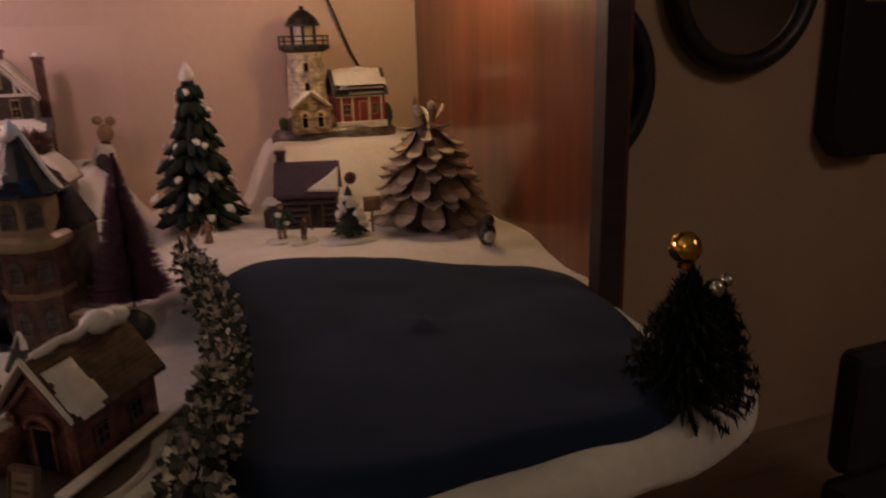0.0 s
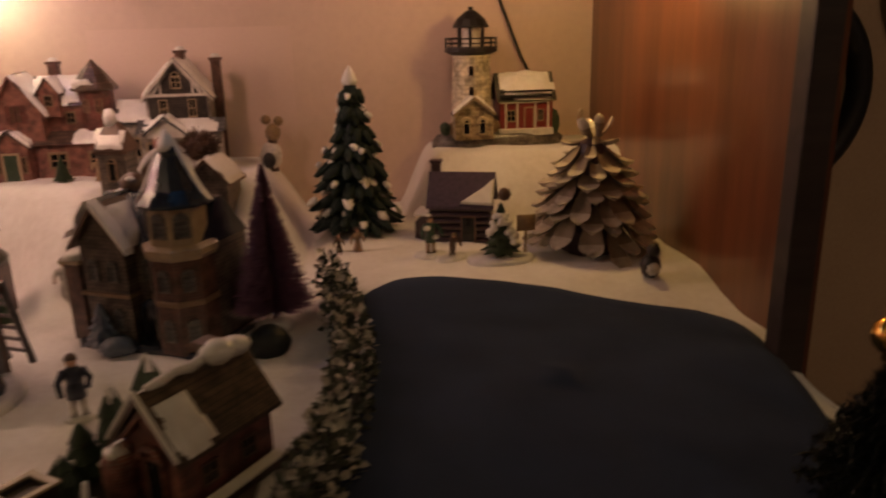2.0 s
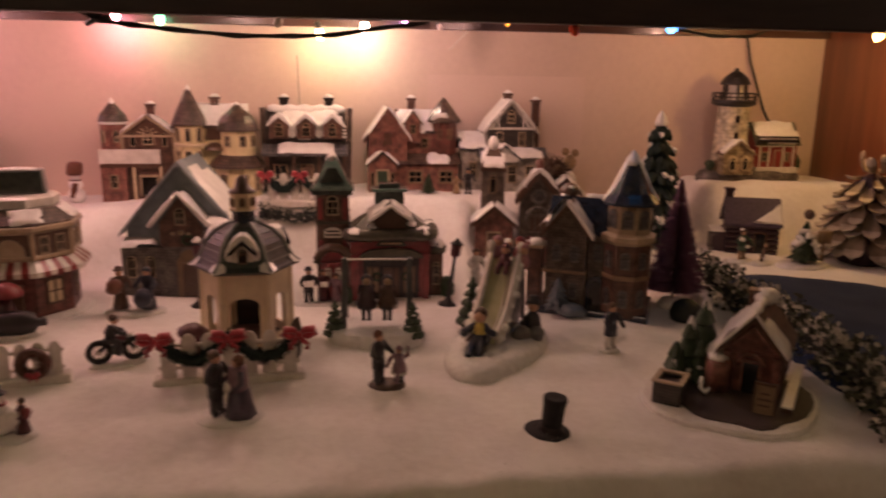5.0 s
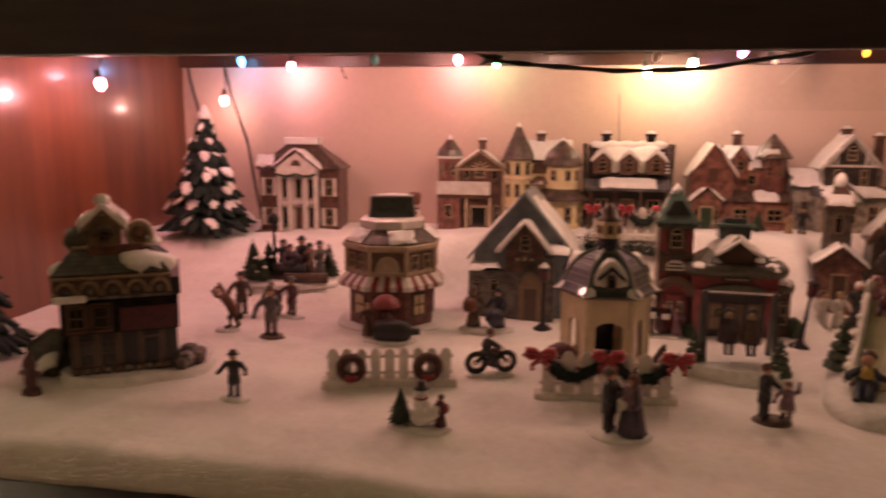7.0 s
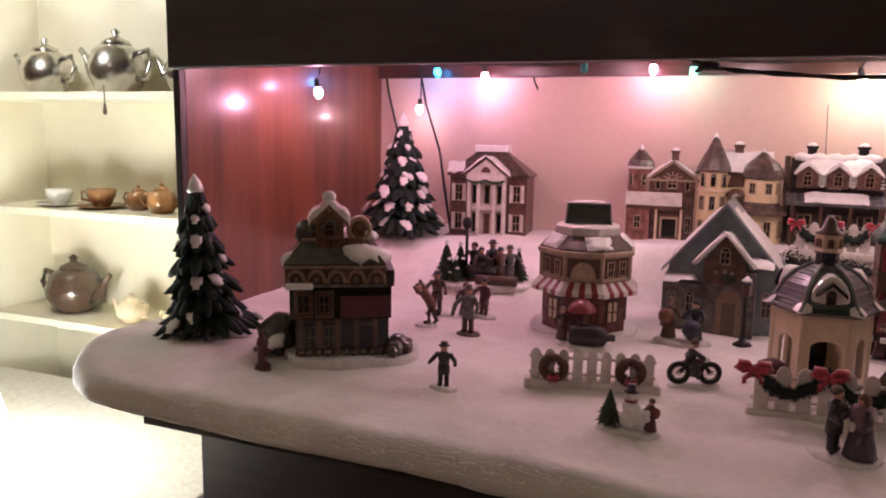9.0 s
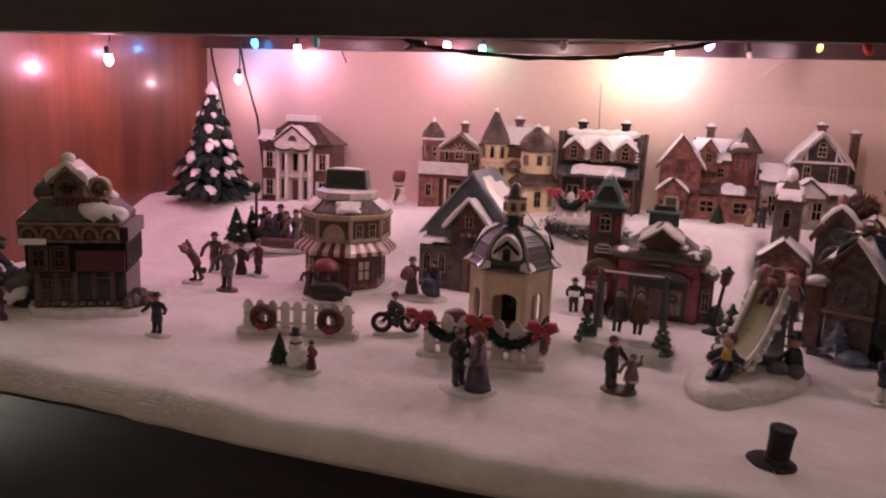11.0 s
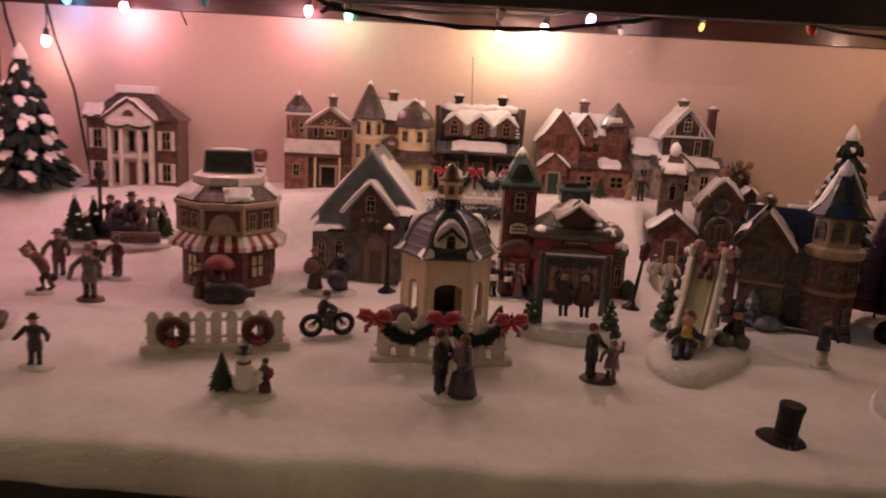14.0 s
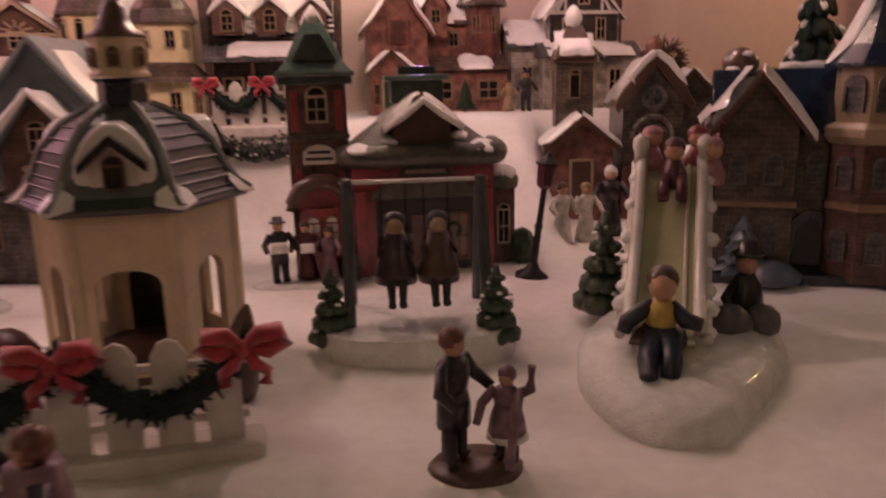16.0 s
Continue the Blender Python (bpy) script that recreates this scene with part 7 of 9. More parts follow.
church(on_snow(-0.011, 0.525, -3) @ Matrix.Diagonal((1.14, 1, 1.01, 1)))
diner(on_snow(-0.196, 0.432, 8) @ Matrix.Diagonal((0.90, 0.92, 0.98, 1)))
gazebo(on_snow(0.0985, 0.290, 4))
tagged(part("flower_pot", Shape().use(0).lathe([(0.009, -0.002), (0.012, 0.016), (0.0125, 0.018)], 14).use(1).ball(0.0155, (0, 0, 0.030), 0.8, 14, 0.45), [COATS["brown"], COATS["wine"]], label="small round red-brown flower pot beside the gazebo", smooth=True, m=on_snow(0.050, 0.222)), category="flower pot")
tagged(part("bronze_cone", Shape().lathe([(0.010, -0.002), (0.012, 0.010), (0.009, 0.028), (0.004, 0.044), (0.001, 0.05)], 12, wobble=0.2), COATS["brown"], label="small brown cone ornament beside the gazebo", smooth=True, m=on_snow(0.148, 0.222, 0, 0.001, (0, 14))), category="ornament")
picket("picket_fence", on_snow(-0.133, 0.166, 13.5), 0.137, 0.043, "white picket fence with two wreaths on a snowy plinth", 9, wreaths=True)
picket("garland_fence", on_snow(0.0965, 0.164, 4), 0.136, 0.055, "white picket fence with dark garland and red bows", 7, swag=True)
picket("garland_fence", on_snow(0.140, 0.668, 0), 0.108, 0.054, "small white picket fence with garland and red bows", 6, swag=True)
theatre(on_snow(0.195, 0.465, 0) @ Matrix.Diagonal((0.96, 1, 1, 1)))
stone_house(pose(0.495, 0.575, 0.045, 0, 0, -12))
blue_house(on_snow(0.547, 0.379, -26))
corner_shop(on_snow(-0.436, 0.176, 30) @ Matrix.Diagonal((1.0, 1.0, 1.09, 1)))
cottage(on_snow(0.600, 0.094, -37) @ Matrix.Diagonal((0.84, 0.98, 0.90, 1)))
cabin(on_snow(0.886, 0.598, -18))

# ---- plants and play things ----


def pine_cone_tree(m, height=0.152, radius=0.068):
    """Rounded spoon-shaped scales set in a spiral, drooping below and closing in at the top."""
    t = thing("pine_cone_tree", m, "large open pine cone standing as a tree with pale scale tips, brightened as if lit", "pine cone")
    part("core", Shape().lathe([(radius * 0.52, -0.004), (radius * 0.62, height * 0.20), (radius * 0.42, height * 0.65), (radius * 0.24, height * 0.90), (0.003, height * 0.95)], 12), COATS["plum"], t)
    rows, v, f = 10, [], []
    for j in range(rows):
        u = j / (rows - 1)
        half = 0.0108 * (0.34 + 0.66 * math.sin(math.pi * 0.5 * min(1, u / 0.72)))
        if u > 0.72:
            half *= max(0.10, math.sqrt(max(0.0, 1 - ((u - 0.72) / 0.285) ** 2)))
        x, z = 0.046 * u, 0.012 * u * u + 0.012 * max(0, u - 0.7)
        th = 0.0014 + 0.0020 * u
        for side in (1, -1):
            for k in range(5):
                w = (k - 2) / 2
                v.append((x, half * w, z + side * th * (1 - w * w) + 0.0045 * w * w))
    for j in range(rows - 1):
        a, b = j * 10, (j + 1) * 10
        for k in range(4):
            f.append((a + k, b + k, b + k + 1, a + k + 1))
            f.append((a + 5 + k, a + 6 + k, b + 6 + k, b + 5 + k))
    e = (rows - 1) * 10
    f += [(e + k, e + 5 + k, e + 6 + k, e + 1 + k) for k in range(4)]
    scale_shape = Shape()
    scale_shape.add(v, f)
    scale_shape.slots = [1 if min(q) >= 60 else 0 for q in scale_shape.faces]
    data = scale_shape.mesh("scale", True)
    data.materials.append(CONESCALE)
    data.materials.append(CONETIP)
    rnd = random.Random(5)
    total = 92
    for k in range(total):
        u = k / total
        z = height * (0.22 + 0.74 * u)
        r = radius * (0.34 + 0.70 * (1 - u) ** 0.55)
        grow = rnd.uniform(0.92, 1.22) * (1.0 if u < 0.75 else 0.82 if u < 0.9 else 0.62)
        tilt = 60 - 14 * u - (0 if u < 0.90 else 1250 * (u - 0.90)) + rnd.uniform(-10, 10)
        ob = new("scale", data)
        ob.parent = t
        ob.matrix_basis = pose(0, 0, z, 0, 0, math.degrees(k * 2.39996) + rnd.uniform(-8, 8)) @ pose(max(0.0, r - 0.046 * grow * math.cos(radians(tilt))), 0, 0, 0, tilt, 0) @ Matrix.Diagonal((grow, grow * rnd.uniform(0.9, 1.1), grow, 1))


def brush_tree(m, height, radius):
    t = thing("bottle_brush_tree", m, "purple bottle-brush tree on a snowy round foot", "tree")
    part("foot", Shape().lathe([(0.020, -0.003), (0.020, 0.006), (0.010, 0.012)], 16), SNOW, t, smooth=True)
    part("stem", Shape().tube([(0, 0, 0.006), (0, 0, height)], 0.0015, 6), BROWN, t)
    rnd = random.Random(9)
    s = Shape()
    for k in range(3600):
        u = rnd.random() ** 1.35
        z, a = 0.02 + (height - 0.02) * u, rnd.uniform(0, 6.283)
        L = radius * (1 - u) * rnd.uniform(0.82, 1.06) + 0.002
        side = (-math.sin(a) * 0.0007, math.cos(a) * 0.0007)
        tip = (L * math.cos(a), L * math.sin(a), z + L * 0.16)
        s.add([(side[0], side[1], z), (-side[0], -side[1], z), tip, (tip[0] * 0.6, tip[1] * 0.6, z + L * 0.1 + 0.0009)], [(0, 1, 2), (0, 2, 3)])
    tagged(part("bristles", s, PURPLE, t, "dense purple sisal bristles"), kind="stuff")


def tinsel_tree(m, height, radius):
    t = thing("tinsel_tree", m, "black-green tinsel tree with shiny gold ball ornaments", "tree")
    part("trunk", Shape().tube([(0, 0, -0.004), (0, 0, height * 0.96)], [0.006, 0.002], 8), BROWN, t)
    rnd = random.Random(21)
    s = Shape()
    for k in range(150):
        u = (k + 0.5) / 150
        z, a = height * (0.05 + 0.9 * u), k * 2.39996
        L = radius * (1 - u ** 1.7 * 0.86) * rnd.uniform(0.8, 1.08)
        tip = Vector((L * math.cos(a), L * math.sin(a), z + L * 0.1 - 0.016))
        root = Vector((0, 0, z))
        for q in range(60):
            p = root.lerp(tip, rnd.uniform(0.25, 1.0))
            d = Vector((rnd.gauss(0, 1), rnd.gauss(0, 1), rnd.gauss(0, 1))).normalized() * rnd.uniform(0.006, 0.011)
            w = d.cross(Vector((0.3, 0.5, 1))).normalized() * 0.0014
            s.add([p + w, p - w, p + d], [(0, 1, 2)])
        s.tube([root, tip], [0.003, 0.001], 5)
    for k in range(70):
        u = (k + 0.5) / 70
        z, a = 0.088 * (0.1 + 0.9 * u), k * 2.39996
        L = 0.034 * (1 - u ** 1.7 * 0.8) * rnd.uniform(0.8, 1.1)
        root = Vector((0.034, 0.004, z))
        tip = root + Vector((L * math.cos(a), L * math.sin(a), L * 0.1 - 0.012))
        for q in range(46):
            p = root.lerp(tip, rnd.uniform(0.2, 1.0))
            d = Vector((rnd.gauss(0, 1), rnd.gauss(0, 1), rnd.gauss(0, 1))).normalized() * rnd.uniform(0.006, 0.011)
            w = d.cross(Vector((0.3, 0.5, 1))).normalized() * 0.0014
            s.add([p + w, p - w, p + d], [(0, 1, 2)])
    tagged(part("needles", s, TINSEL, t, "dark glittering needles"), kind="stuff")
    b = part("ball_ornament", Shape().ball(0.0120, (-0.010, -0.004, height + 0.0090), 1.0, 24), GOLD, t, "shiny gold ball", smooth=True)
    part("cap", Shape().lathe([(0.005, height - 0.006), (0.005, height)], 10, -0.010, -0.004), GOLD, b)
    for x, y, z, r in ((0.014, -0.010, height * 0.80, 0.0075), (0.034, 0.0, height * 0.80, 0.005)):
        part("ball_ornament", Shape().ball(r, (x, y, z), 1.0, 20), SILVER, t, "small silver ball", smooth=True)


def hedge_row(name, points, width, height, label, seed, count=2600, size=0.0058):
    """A low hedge along a line of points: one black-green core inside, many small leaves outside."""
    x0, y0 = points[0][:2]
    t = thing(name, pose(x0, y0, ground(x0, y0)), label, "hedge")
    rnd = random.Random(seed)
    total = len(points) - 1

    def spot(u):
        i = min(int(u * total), total - 1)
        a, b, w = points[i], points[i + 1], u * total - i
        x, y = a[0] + (b[0] - a[0]) * w, a[1] + (b[1] - a[1]) * w
        return x - x0, y - y0, ground(x, y) - ground(x0, y0)

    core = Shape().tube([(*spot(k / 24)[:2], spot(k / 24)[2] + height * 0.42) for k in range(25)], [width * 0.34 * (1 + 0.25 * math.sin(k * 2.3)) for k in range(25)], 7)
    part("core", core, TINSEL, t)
    green, white = Shape(), Shape()
    for k in range(count):
        x, y, z = spot(rnd.random())
        a, b = rnd.uniform(0, math.pi), rnd.uniform(0, 2 * math.pi)
        lump = 1 + 0.22 * math.sin((x + y) * 90 + math.sin(x * 70))
        p = Vector((x + width * 0.5 * lump * math.cos(a) * rnd.uniform(0.75, 1), y + 0.012 * math.cos(b), z + height * (0.12 + 0.86 * math.sin(a) ** 0.8 * lump * rnd.uniform(0.6, 1))))
        d = Vector((math.cos(a) + rnd.gauss(0, 0.6), rnd.gauss(0, 0.8), math.sin(a) + rnd.gauss(0, 0.5))).normalized() * size * rnd.uniform(0.7, 1.25)
        w = d.cross(Vector((rnd.gauss(0, 1), rnd.gauss(0, 1), rnd.gauss(0, 1)))).normalized() * size * 0.42
        s = white if rnd.random() < 0.40 else green
        s.add([p, p + d * 0.5 + w, p + d, p + d * 0.5 - w], [(0, 1, 2, 3)])
    tagged(part("leaves", green, LEAF, t, "small dark leaves"), kind="stuff")
    tagged(part("snowy_leaves", white, LEAFSNOW, t, "leaves tipped with snow"), kind="stuff")


def swing_set(m):
    h = thing("swing_set_ornament", m, "resin swing set with two seated children figures on a snow base", "ornament")
    plinth(h, 0.112, 0.092, 0.015, FROST, cy=-0.002, smooth=False)
    for x in (-0.038, 0.039):
        for y in (-0.020, 0.030):
            part("post", Shape().tube([(x, y, 0.002), (x * 0.98, 0.004, 0.093)], 0.0034, 8), COATS["slate"], h)
    part("crossbar", Shape().tube([(-0.041, 0.004, 0.092), (0.042, 0.004, 0.092)], 0.0012, 8), WHITE, h)
    for x in (-0.0115, 0.0125):
        for dx in (-0.007, 0.007):
            part("rope", Shape().tube([(x + dx, 0.004, 0.092), (x + dx, -0.006, 0.044)], 0.0006, 5), IRON, h)
        part("seat", Shape().box(x - 0.009, x + 0.009, -0.012, 0.0, 0.0425, 0.044), BROWN, h)
        lift = pose(0, 0, -0.007)
        s = Shape().at(lift).use(0).lathe([(0.0118, 0.044), (0.0122, 0.050), (0.0082, 0.060), (0.0056, 0.072)], 12, x, -0.007, wobble=0.12).use(1).ball(0.0050, (x, -0.0085, 0.0755), 1.1, 10).use(2).ball(0.0066, (x, -0.0050, 0.0775), 0.95, 10)
        for k in (-1, 1):
            s.use(0).tube([(x + k * 0.004, -0.006, 0.069), (x + k * 0.0095, -0.009, 0.061), (x + k * 0.0072, -0.005, 0.070)], 0.0026, 6)
            s.use(2).tube([(x + k * 0.0032, -0.008, 0.050), (x + k * 0.0034, -0.017, 0.046), (x + k * 0.0030, -0.019, 0.036), (x + k * 0.0030, -0.0225, 0.034)], [0.0030, 0.0028, 0.0022, 0.0024], 6)
        part("child_figure", s, [COATS["plum" if x < 0 else "brown"], COATS["tan"], COATS["black"]], h, smooth=True)
    for x, y in ((-0.048, -0.016), (0.042, -0.026)):
        round_fir(h, x, y, 0.0135, 0.046, 0.006)


def round_fir(parent, x, y, r, z, base=0.004):
    """A moulded resin fir of lumpy, rounded tiers."""
    s, rnd = Shape(), random.Random(int(x * 9000 + r * 5000))
    for k in range(5):
        u = k / 5
        R, zz = r * (1 - 0.78 * u), base + z * (0.10 + 0.84 * u)
        n = max(5, int(9 - 4 * u))
        for i in range(n):
            a = 2 * math.pi * (i + 0.5 * (k % 2)) / n + rnd.uniform(-0.2, 0.2)
            s.at(pose(x + 0.62 * R * math.cos(a), y + 0.62 * R * math.sin(a), zz, 0, 24, math.degrees(a)))
            s.ball(R * 0.46, (0, 0, 0), 0.72, 8, 0.3)
        s.at().lathe([(R * 0.6, zz - z * 0.06), (R * 0.66, zz), (R * 0.3, zz + z * 0.15)], 9, x, y, wobble=0.2)
    s.at().lathe([(r * 0.2, base - 0.002), (r * 0.22, base + z * 0.2)], 8, x, y)
    fir = part("small_fir", s, BOUGH, parent, "small rounded resin fir", smooth=True)
    dots = Shape()
    for k in range(9):
        u, a = rnd.random() * 0.8, rnd.uniform(0, 6.28)
        R = r * (1 - 0.78 * u) * 0.92
        dots.ball(r * 0.13, (x + R * math.cos(a), y + R * math.sin(a), base + z * (0.14 + 0.84 * u)), 0.6, 7, 0.3)
    part("snow_dots", dots, SNOW, fir, smooth=True)
    return fir



def slide(m):
    h = thing("snow_slide_ornament", m, "resin playground slide with children figures on a glittering snow base", "ornament")
    base = Shape().lathe([(1, -0.008), (1.0, 0.004), (0.96, 0.010), (0.86, 0.0145), (0.7, 0.0165), (0.5, 0.017), (0.25, 0.017)], 40, wobble=0.08)
    base.verts = [(0.008 + x * (0.051 + 0.008 * y) + 0.007 * y * x * x, y * 0.094 - 0.022, z + 0.0022 * noise.noise((x * 5, y * 7, z * 60)) * (z > 0)) for x, y, z in base.verts]
    part("base", base, FROST, h, "glittering snow base", smooth=True)
    top, low = Vector((0, 0.052, 0.096)), Vector((0, -0.052, 0.024))

    def chute(u):
        p = top.lerp(low, u)
        return p + Vector((0, 0, -0.012 * math.sin(math.pi * u)))
    bed, n = Shape(), 12
    v = []
    for k in range(n + 1):
        p = chute(k / n)
        v += [(-0.015, p.y, p.z), (0.015, p.y, p.z), (-0.015, p.y + 0.002, p.z - 0.003), (0.015, p.y + 0.002, p.z - 0.003)]
    bed.add(v, [(4 * k, 4 * k + 4, 4 * k + 5, 4 * k + 1) for k in range(n)] + [(4 * k + 2, 4 * k + 3, 4 * k + 7, 4 * k + 6) for k in range(n)] + [(0, 1, 3, 2), (4 * n, 4 * n + 2, 4 * n + 3, 4 * n + 1)])
    part("chute", bed, material("pale_green_glaze", (0.50, 0.49, 0.31), (0.38, 0.37, 0.22), 0.2, scale=50, coat=0.5), h, "pale greenish chute", smooth=True)
    for x in (-0.017, 0.017):
        part("chute_rail", Shape().tube([(x, chute(k / 10).y, chute(k / 10).z + 0.006) for k in range(11)], 0.0034, 8), WHITE, h, "snow-covered chute rail", smooth=True)
        part("icicle_trim", Shape().tube([(x * 1.2, chute(k / 8).y, chute(k / 8).z + 0.002 * (-1) ** k) for k in range(9)], 0.0028, 6), WHITE, h, smooth=True)
    part("side_panel", Shape().at(pose(0.0165, 0, 0, 0, 0, 90)).prism([(0.056, 0.012), (0.056, 0.092), (0.044, 0.085), (0.020, 0.062), (-0.004, 0.042), (0.010, 0.012)], -0.001, 0.001), COATS["grey"], h, "grey side panel", 0.0005)
    part("side_panel", Shape().at(pose(-0.0165, 0, 0, 0, 0, 90)).prism([(0.056, 0.012), (0.056, 0.092), (0.044, 0.085), (0.020, 0.062), (-0.004, 0.042), (0.010, 0.012)], -0.001, 0.001), COATS["grey"], h, "grey side panel", 0.0005)
    part("platform", Shape().box(-0.018, 0.018, 0.048, 0.070, 0.086, 0.092), BROWN, h, bevel=0.0008)
    for x in (-0.015, 0.015):
        part("ladder_rail", Shape().tube([(x, 0.070, 0.095), (x, 0.088, 0.010)], 0.0032, 8), COATS["grey"], h)
    part("tower_side", Shape().prism([(-0.017, 0.012), (0.017, 0.012), (0.016, 0.088), (-0.016, 0.088)], 0.054, 0.062), BROWN, h, "dark panel under the platform")
    for k in range(6):
        part("rung", Shape().tube([(-0.015, 0.085 - 0.0028 * k, 0.022 + 0.0125 * k), (0.015, 0.085 - 0.0028 * k, 0.022 + 0.0125 * k)], 0.0018, 6), COATS["grey"], h)
    for x, y, z, colour in ((-0.012, 0.056, 0.092, "rose"), (0.001, 0.044, 0.086, "wine"), (0.014, 0.060, 0.092, "red"), (0.022, 0.050, 0.086, "rose")):
        s = Shape().use(0).lathe([(0.007, z), (0.008, z + 0.006), (0.004, z + 0.015)], 10, x, y).use(1).ball(0.0058, (x, y, z + 0.020), 1.1, 10).use(0).ball(0.0064, (x, y + 0.0010, z + 0.0222), 0.85, 10)
        if colour == "red":
            s.use(0).tube([(x + 0.005, y, z + 0.013), (x + 0.011, y - 0.002, z + 0.020), (x + 0.013, y - 0.003, z + 0.029)], [0.0028, 0.0026, 0.0020], 7)
        if colour == "wine":
            s.use(0).tube([(x - 0.004, y - 0.004, z + 0.005), (x - 0.005, y - 0.013, z), (x - 0.005, y - 0.017, z - 0.006)], 0.0034, 8).tube([(x + 0.004, y - 0.004, z + 0.005), (x + 0.005, y - 0.013, z), (x + 0.005, y - 0.017, z - 0.006)], 0.0034, 8)
        part("child_figure", s, [COATS[colour], SKIN], h, smooth=True)
    for x in (-0.018, 0.018):
        part("newel_post", Shape().lathe([(0.0042, 0.086), (0.0038, 0.104), (0.0050, 0.107), (0.0046, 0.112), (0.001, 0.115)], 9, x, 0.050, wobble=0.1), WHITE, h, "snow-capped corner post", smooth=True)
        for k in range(7):
            p = chute((k + 0.5) / 7)
            part("snow_lump", Shape().ball(0.0040 + 0.0008 * (k % 3), (x * 1.16, p.y, p.z + 0.001 + 0.002 * (k % 2)), 0.85, 9, 0.35), SNOW, h, smooth=True)
    part("chute_line", Shape().tube([(0.0095, chute(k / 10).y, chute(k / 10).z + 0.0006) for k in range(11)], 0.0011, 6), WHITE, h)
    s = Shape().use(0).ball(0.0125, (-0.001, -0.052, 0.026), 0.6, 12, 0.2).tube([(-0.004, -0.056, 0.027), (-0.006, -0.072, 0.021), (-0.005, -0.082, 0.016), (-0.005, -0.084, 0.020)], [0.0062, 0.0050, 0.0042, 0.0036], 8)
    s.tube([(0.002, -0.056, 0.027), (0.005, -0.070, 0.021), (0.004, -0.079, 0.016)], [0.0062, 0.0050, 0.0042], 8)
    s.use(2).lathe([(0.0066, 0.029), (0.0074, 0.036), (0.0062, 0.042), (0.0035, 0.046)], 12, -0.001, -0.051).use(1).ball(0.0066, (-0.001, -0.053, 0.0520), 1.05, 12).use(3).ball(0.0078, (-0.001, -0.0495, 0.0545), 0.92, 12, 0.15)
    s.use(0).tube([(-0.005, -0.050, 0.042), (-0.011, -0.053, 0.038), (-0.017, -0.056, 0.034), (-0.0185, -0.058, 0.029)], [0.0034, 0.0044, 0.0044, 0.0032], 8).tube([(0.003, -0.050, 0.042), (0.010, -0.054, 0.036), (0.0175, -0.056, 0.035)], [0.0034, 0.0042, 0.0032], 8).use(3).tube([(-0.007, -0.052, 0.031), (-0.013, -0.055, 0.026), (0.004, -0.058, 0.026)], [0.003, 0.0045, 0.003], 7)
    part("sliding_figure", s, [COATS["navy"], SKIN, COATS["yellow"], COATS["brown"]], h, smooth=True)
    round_fir(h, -0.036, 0.035, 0.0185, 0.066, 0.010)
    s = Shape().use(0).lathe([(0.009, 0.012), (0.011, 0.020), (0.008, 0.036), (0.004, 0.042)], 10, 0.042, 0.020).use(1).ball(0.006, (0.042, 0.020, 0.047), 1.05, 10).use(0).ball(0.0062, (0.042, 0.0215, 0.049), 0.9, 10)
    s.use(0).tube([(0.036, 0.016, 0.036), (0.031, 0.010, 0.029), (0.034, 0.004, 0.026)], 0.0026, 7).lathe([(0.0085, 0.052), (0.0085, 0.0535), (0.0052, 0.054), (0.0048, 0.060)], 10, 0.042, 0.020)
    part("standing_figure", s, [COATS["black"], SKIN], h, smooth=True)
    part("sack", Shape().ball(0.0115, (0.034, -0.002, 0.020), 0.85, 12, 0.25).ball(0.010, (0.050, 0.004, 0.020), 0.9, 12, 0.25), COATS["grey"], h, "grey-green bundles at the figure's feet", smooth=True)


def street_lamp(m, height=0.086, snowy=False):
    h = thing("street_lamp", m, "black miniature street lamp leaning in the snow", "street lamp", "street lamps")
    part("foot", Shape().lathe([(0.0125, -0.002), (0.0125, 0.003), (0.006, 0.007), (0.0035, 0.012)], 14), IRON, h, smooth=True)
    part("post", Shape().lathe([(0.0032, 0.008), (0.0026, height * 0.40), (0.0034, height * 0.42), (0.0024, height * 0.45), (0.0022, height * 0.74)], 10), IRON, h)
    lan = part("lantern", Shape().lathe([(0.0035, height * 0.72), (0.0062, height * 0.75), (0.0072, height * 0.90), (0.0075, height * 0.91)], 6), COATS["wine"], h, "dark red-brown lantern")
    if snowy:
        part("snow_cap", Shape().lathe([(0.0070, height * 0.945), (0.0066, height * 0.965), (0.0040, height * 0.99), (0.001, height * 1.02)], 12, wobble=0.15), SNOW, lan, "snow on the lantern", smooth=True)
    part("lantern_roof", Shape().lathe([(0.009, height * 0.905), (0.009, height * 0.92), (0.003, height * 0.97), (0.0015, height)], 6), IRON, lan)


def top_hat(m):
    h = thing("top_hat", m, "black felt top hat standing on the cotton snow", "hat")
    part("brim", Shape().lathe([(0.018, -0.002), (0.029, -0.001), (0.0312, 0.001), (0.029, 0.003), (0.018, 0.003)], 30, wobble=0.04), FELT, h, smooth=True)
    part("crown", Shape().lathe([(0.0150, 0.002), (0.0138, 0.014), (0.0142, 0.036), (0.0158, 0.046), (0.0152, 0.049), (0.010, 0.047)], 26, 0.005, 0.0, wobble=0.05), FELT, h, "slightly dented crown", smooth=True)
    part("band", Shape().lathe([(0.0160, 0.003), (0.0152, 0.010), (0.0142, 0.0102)], 26, 0.005, 0.0), BLACKWOOD, h)


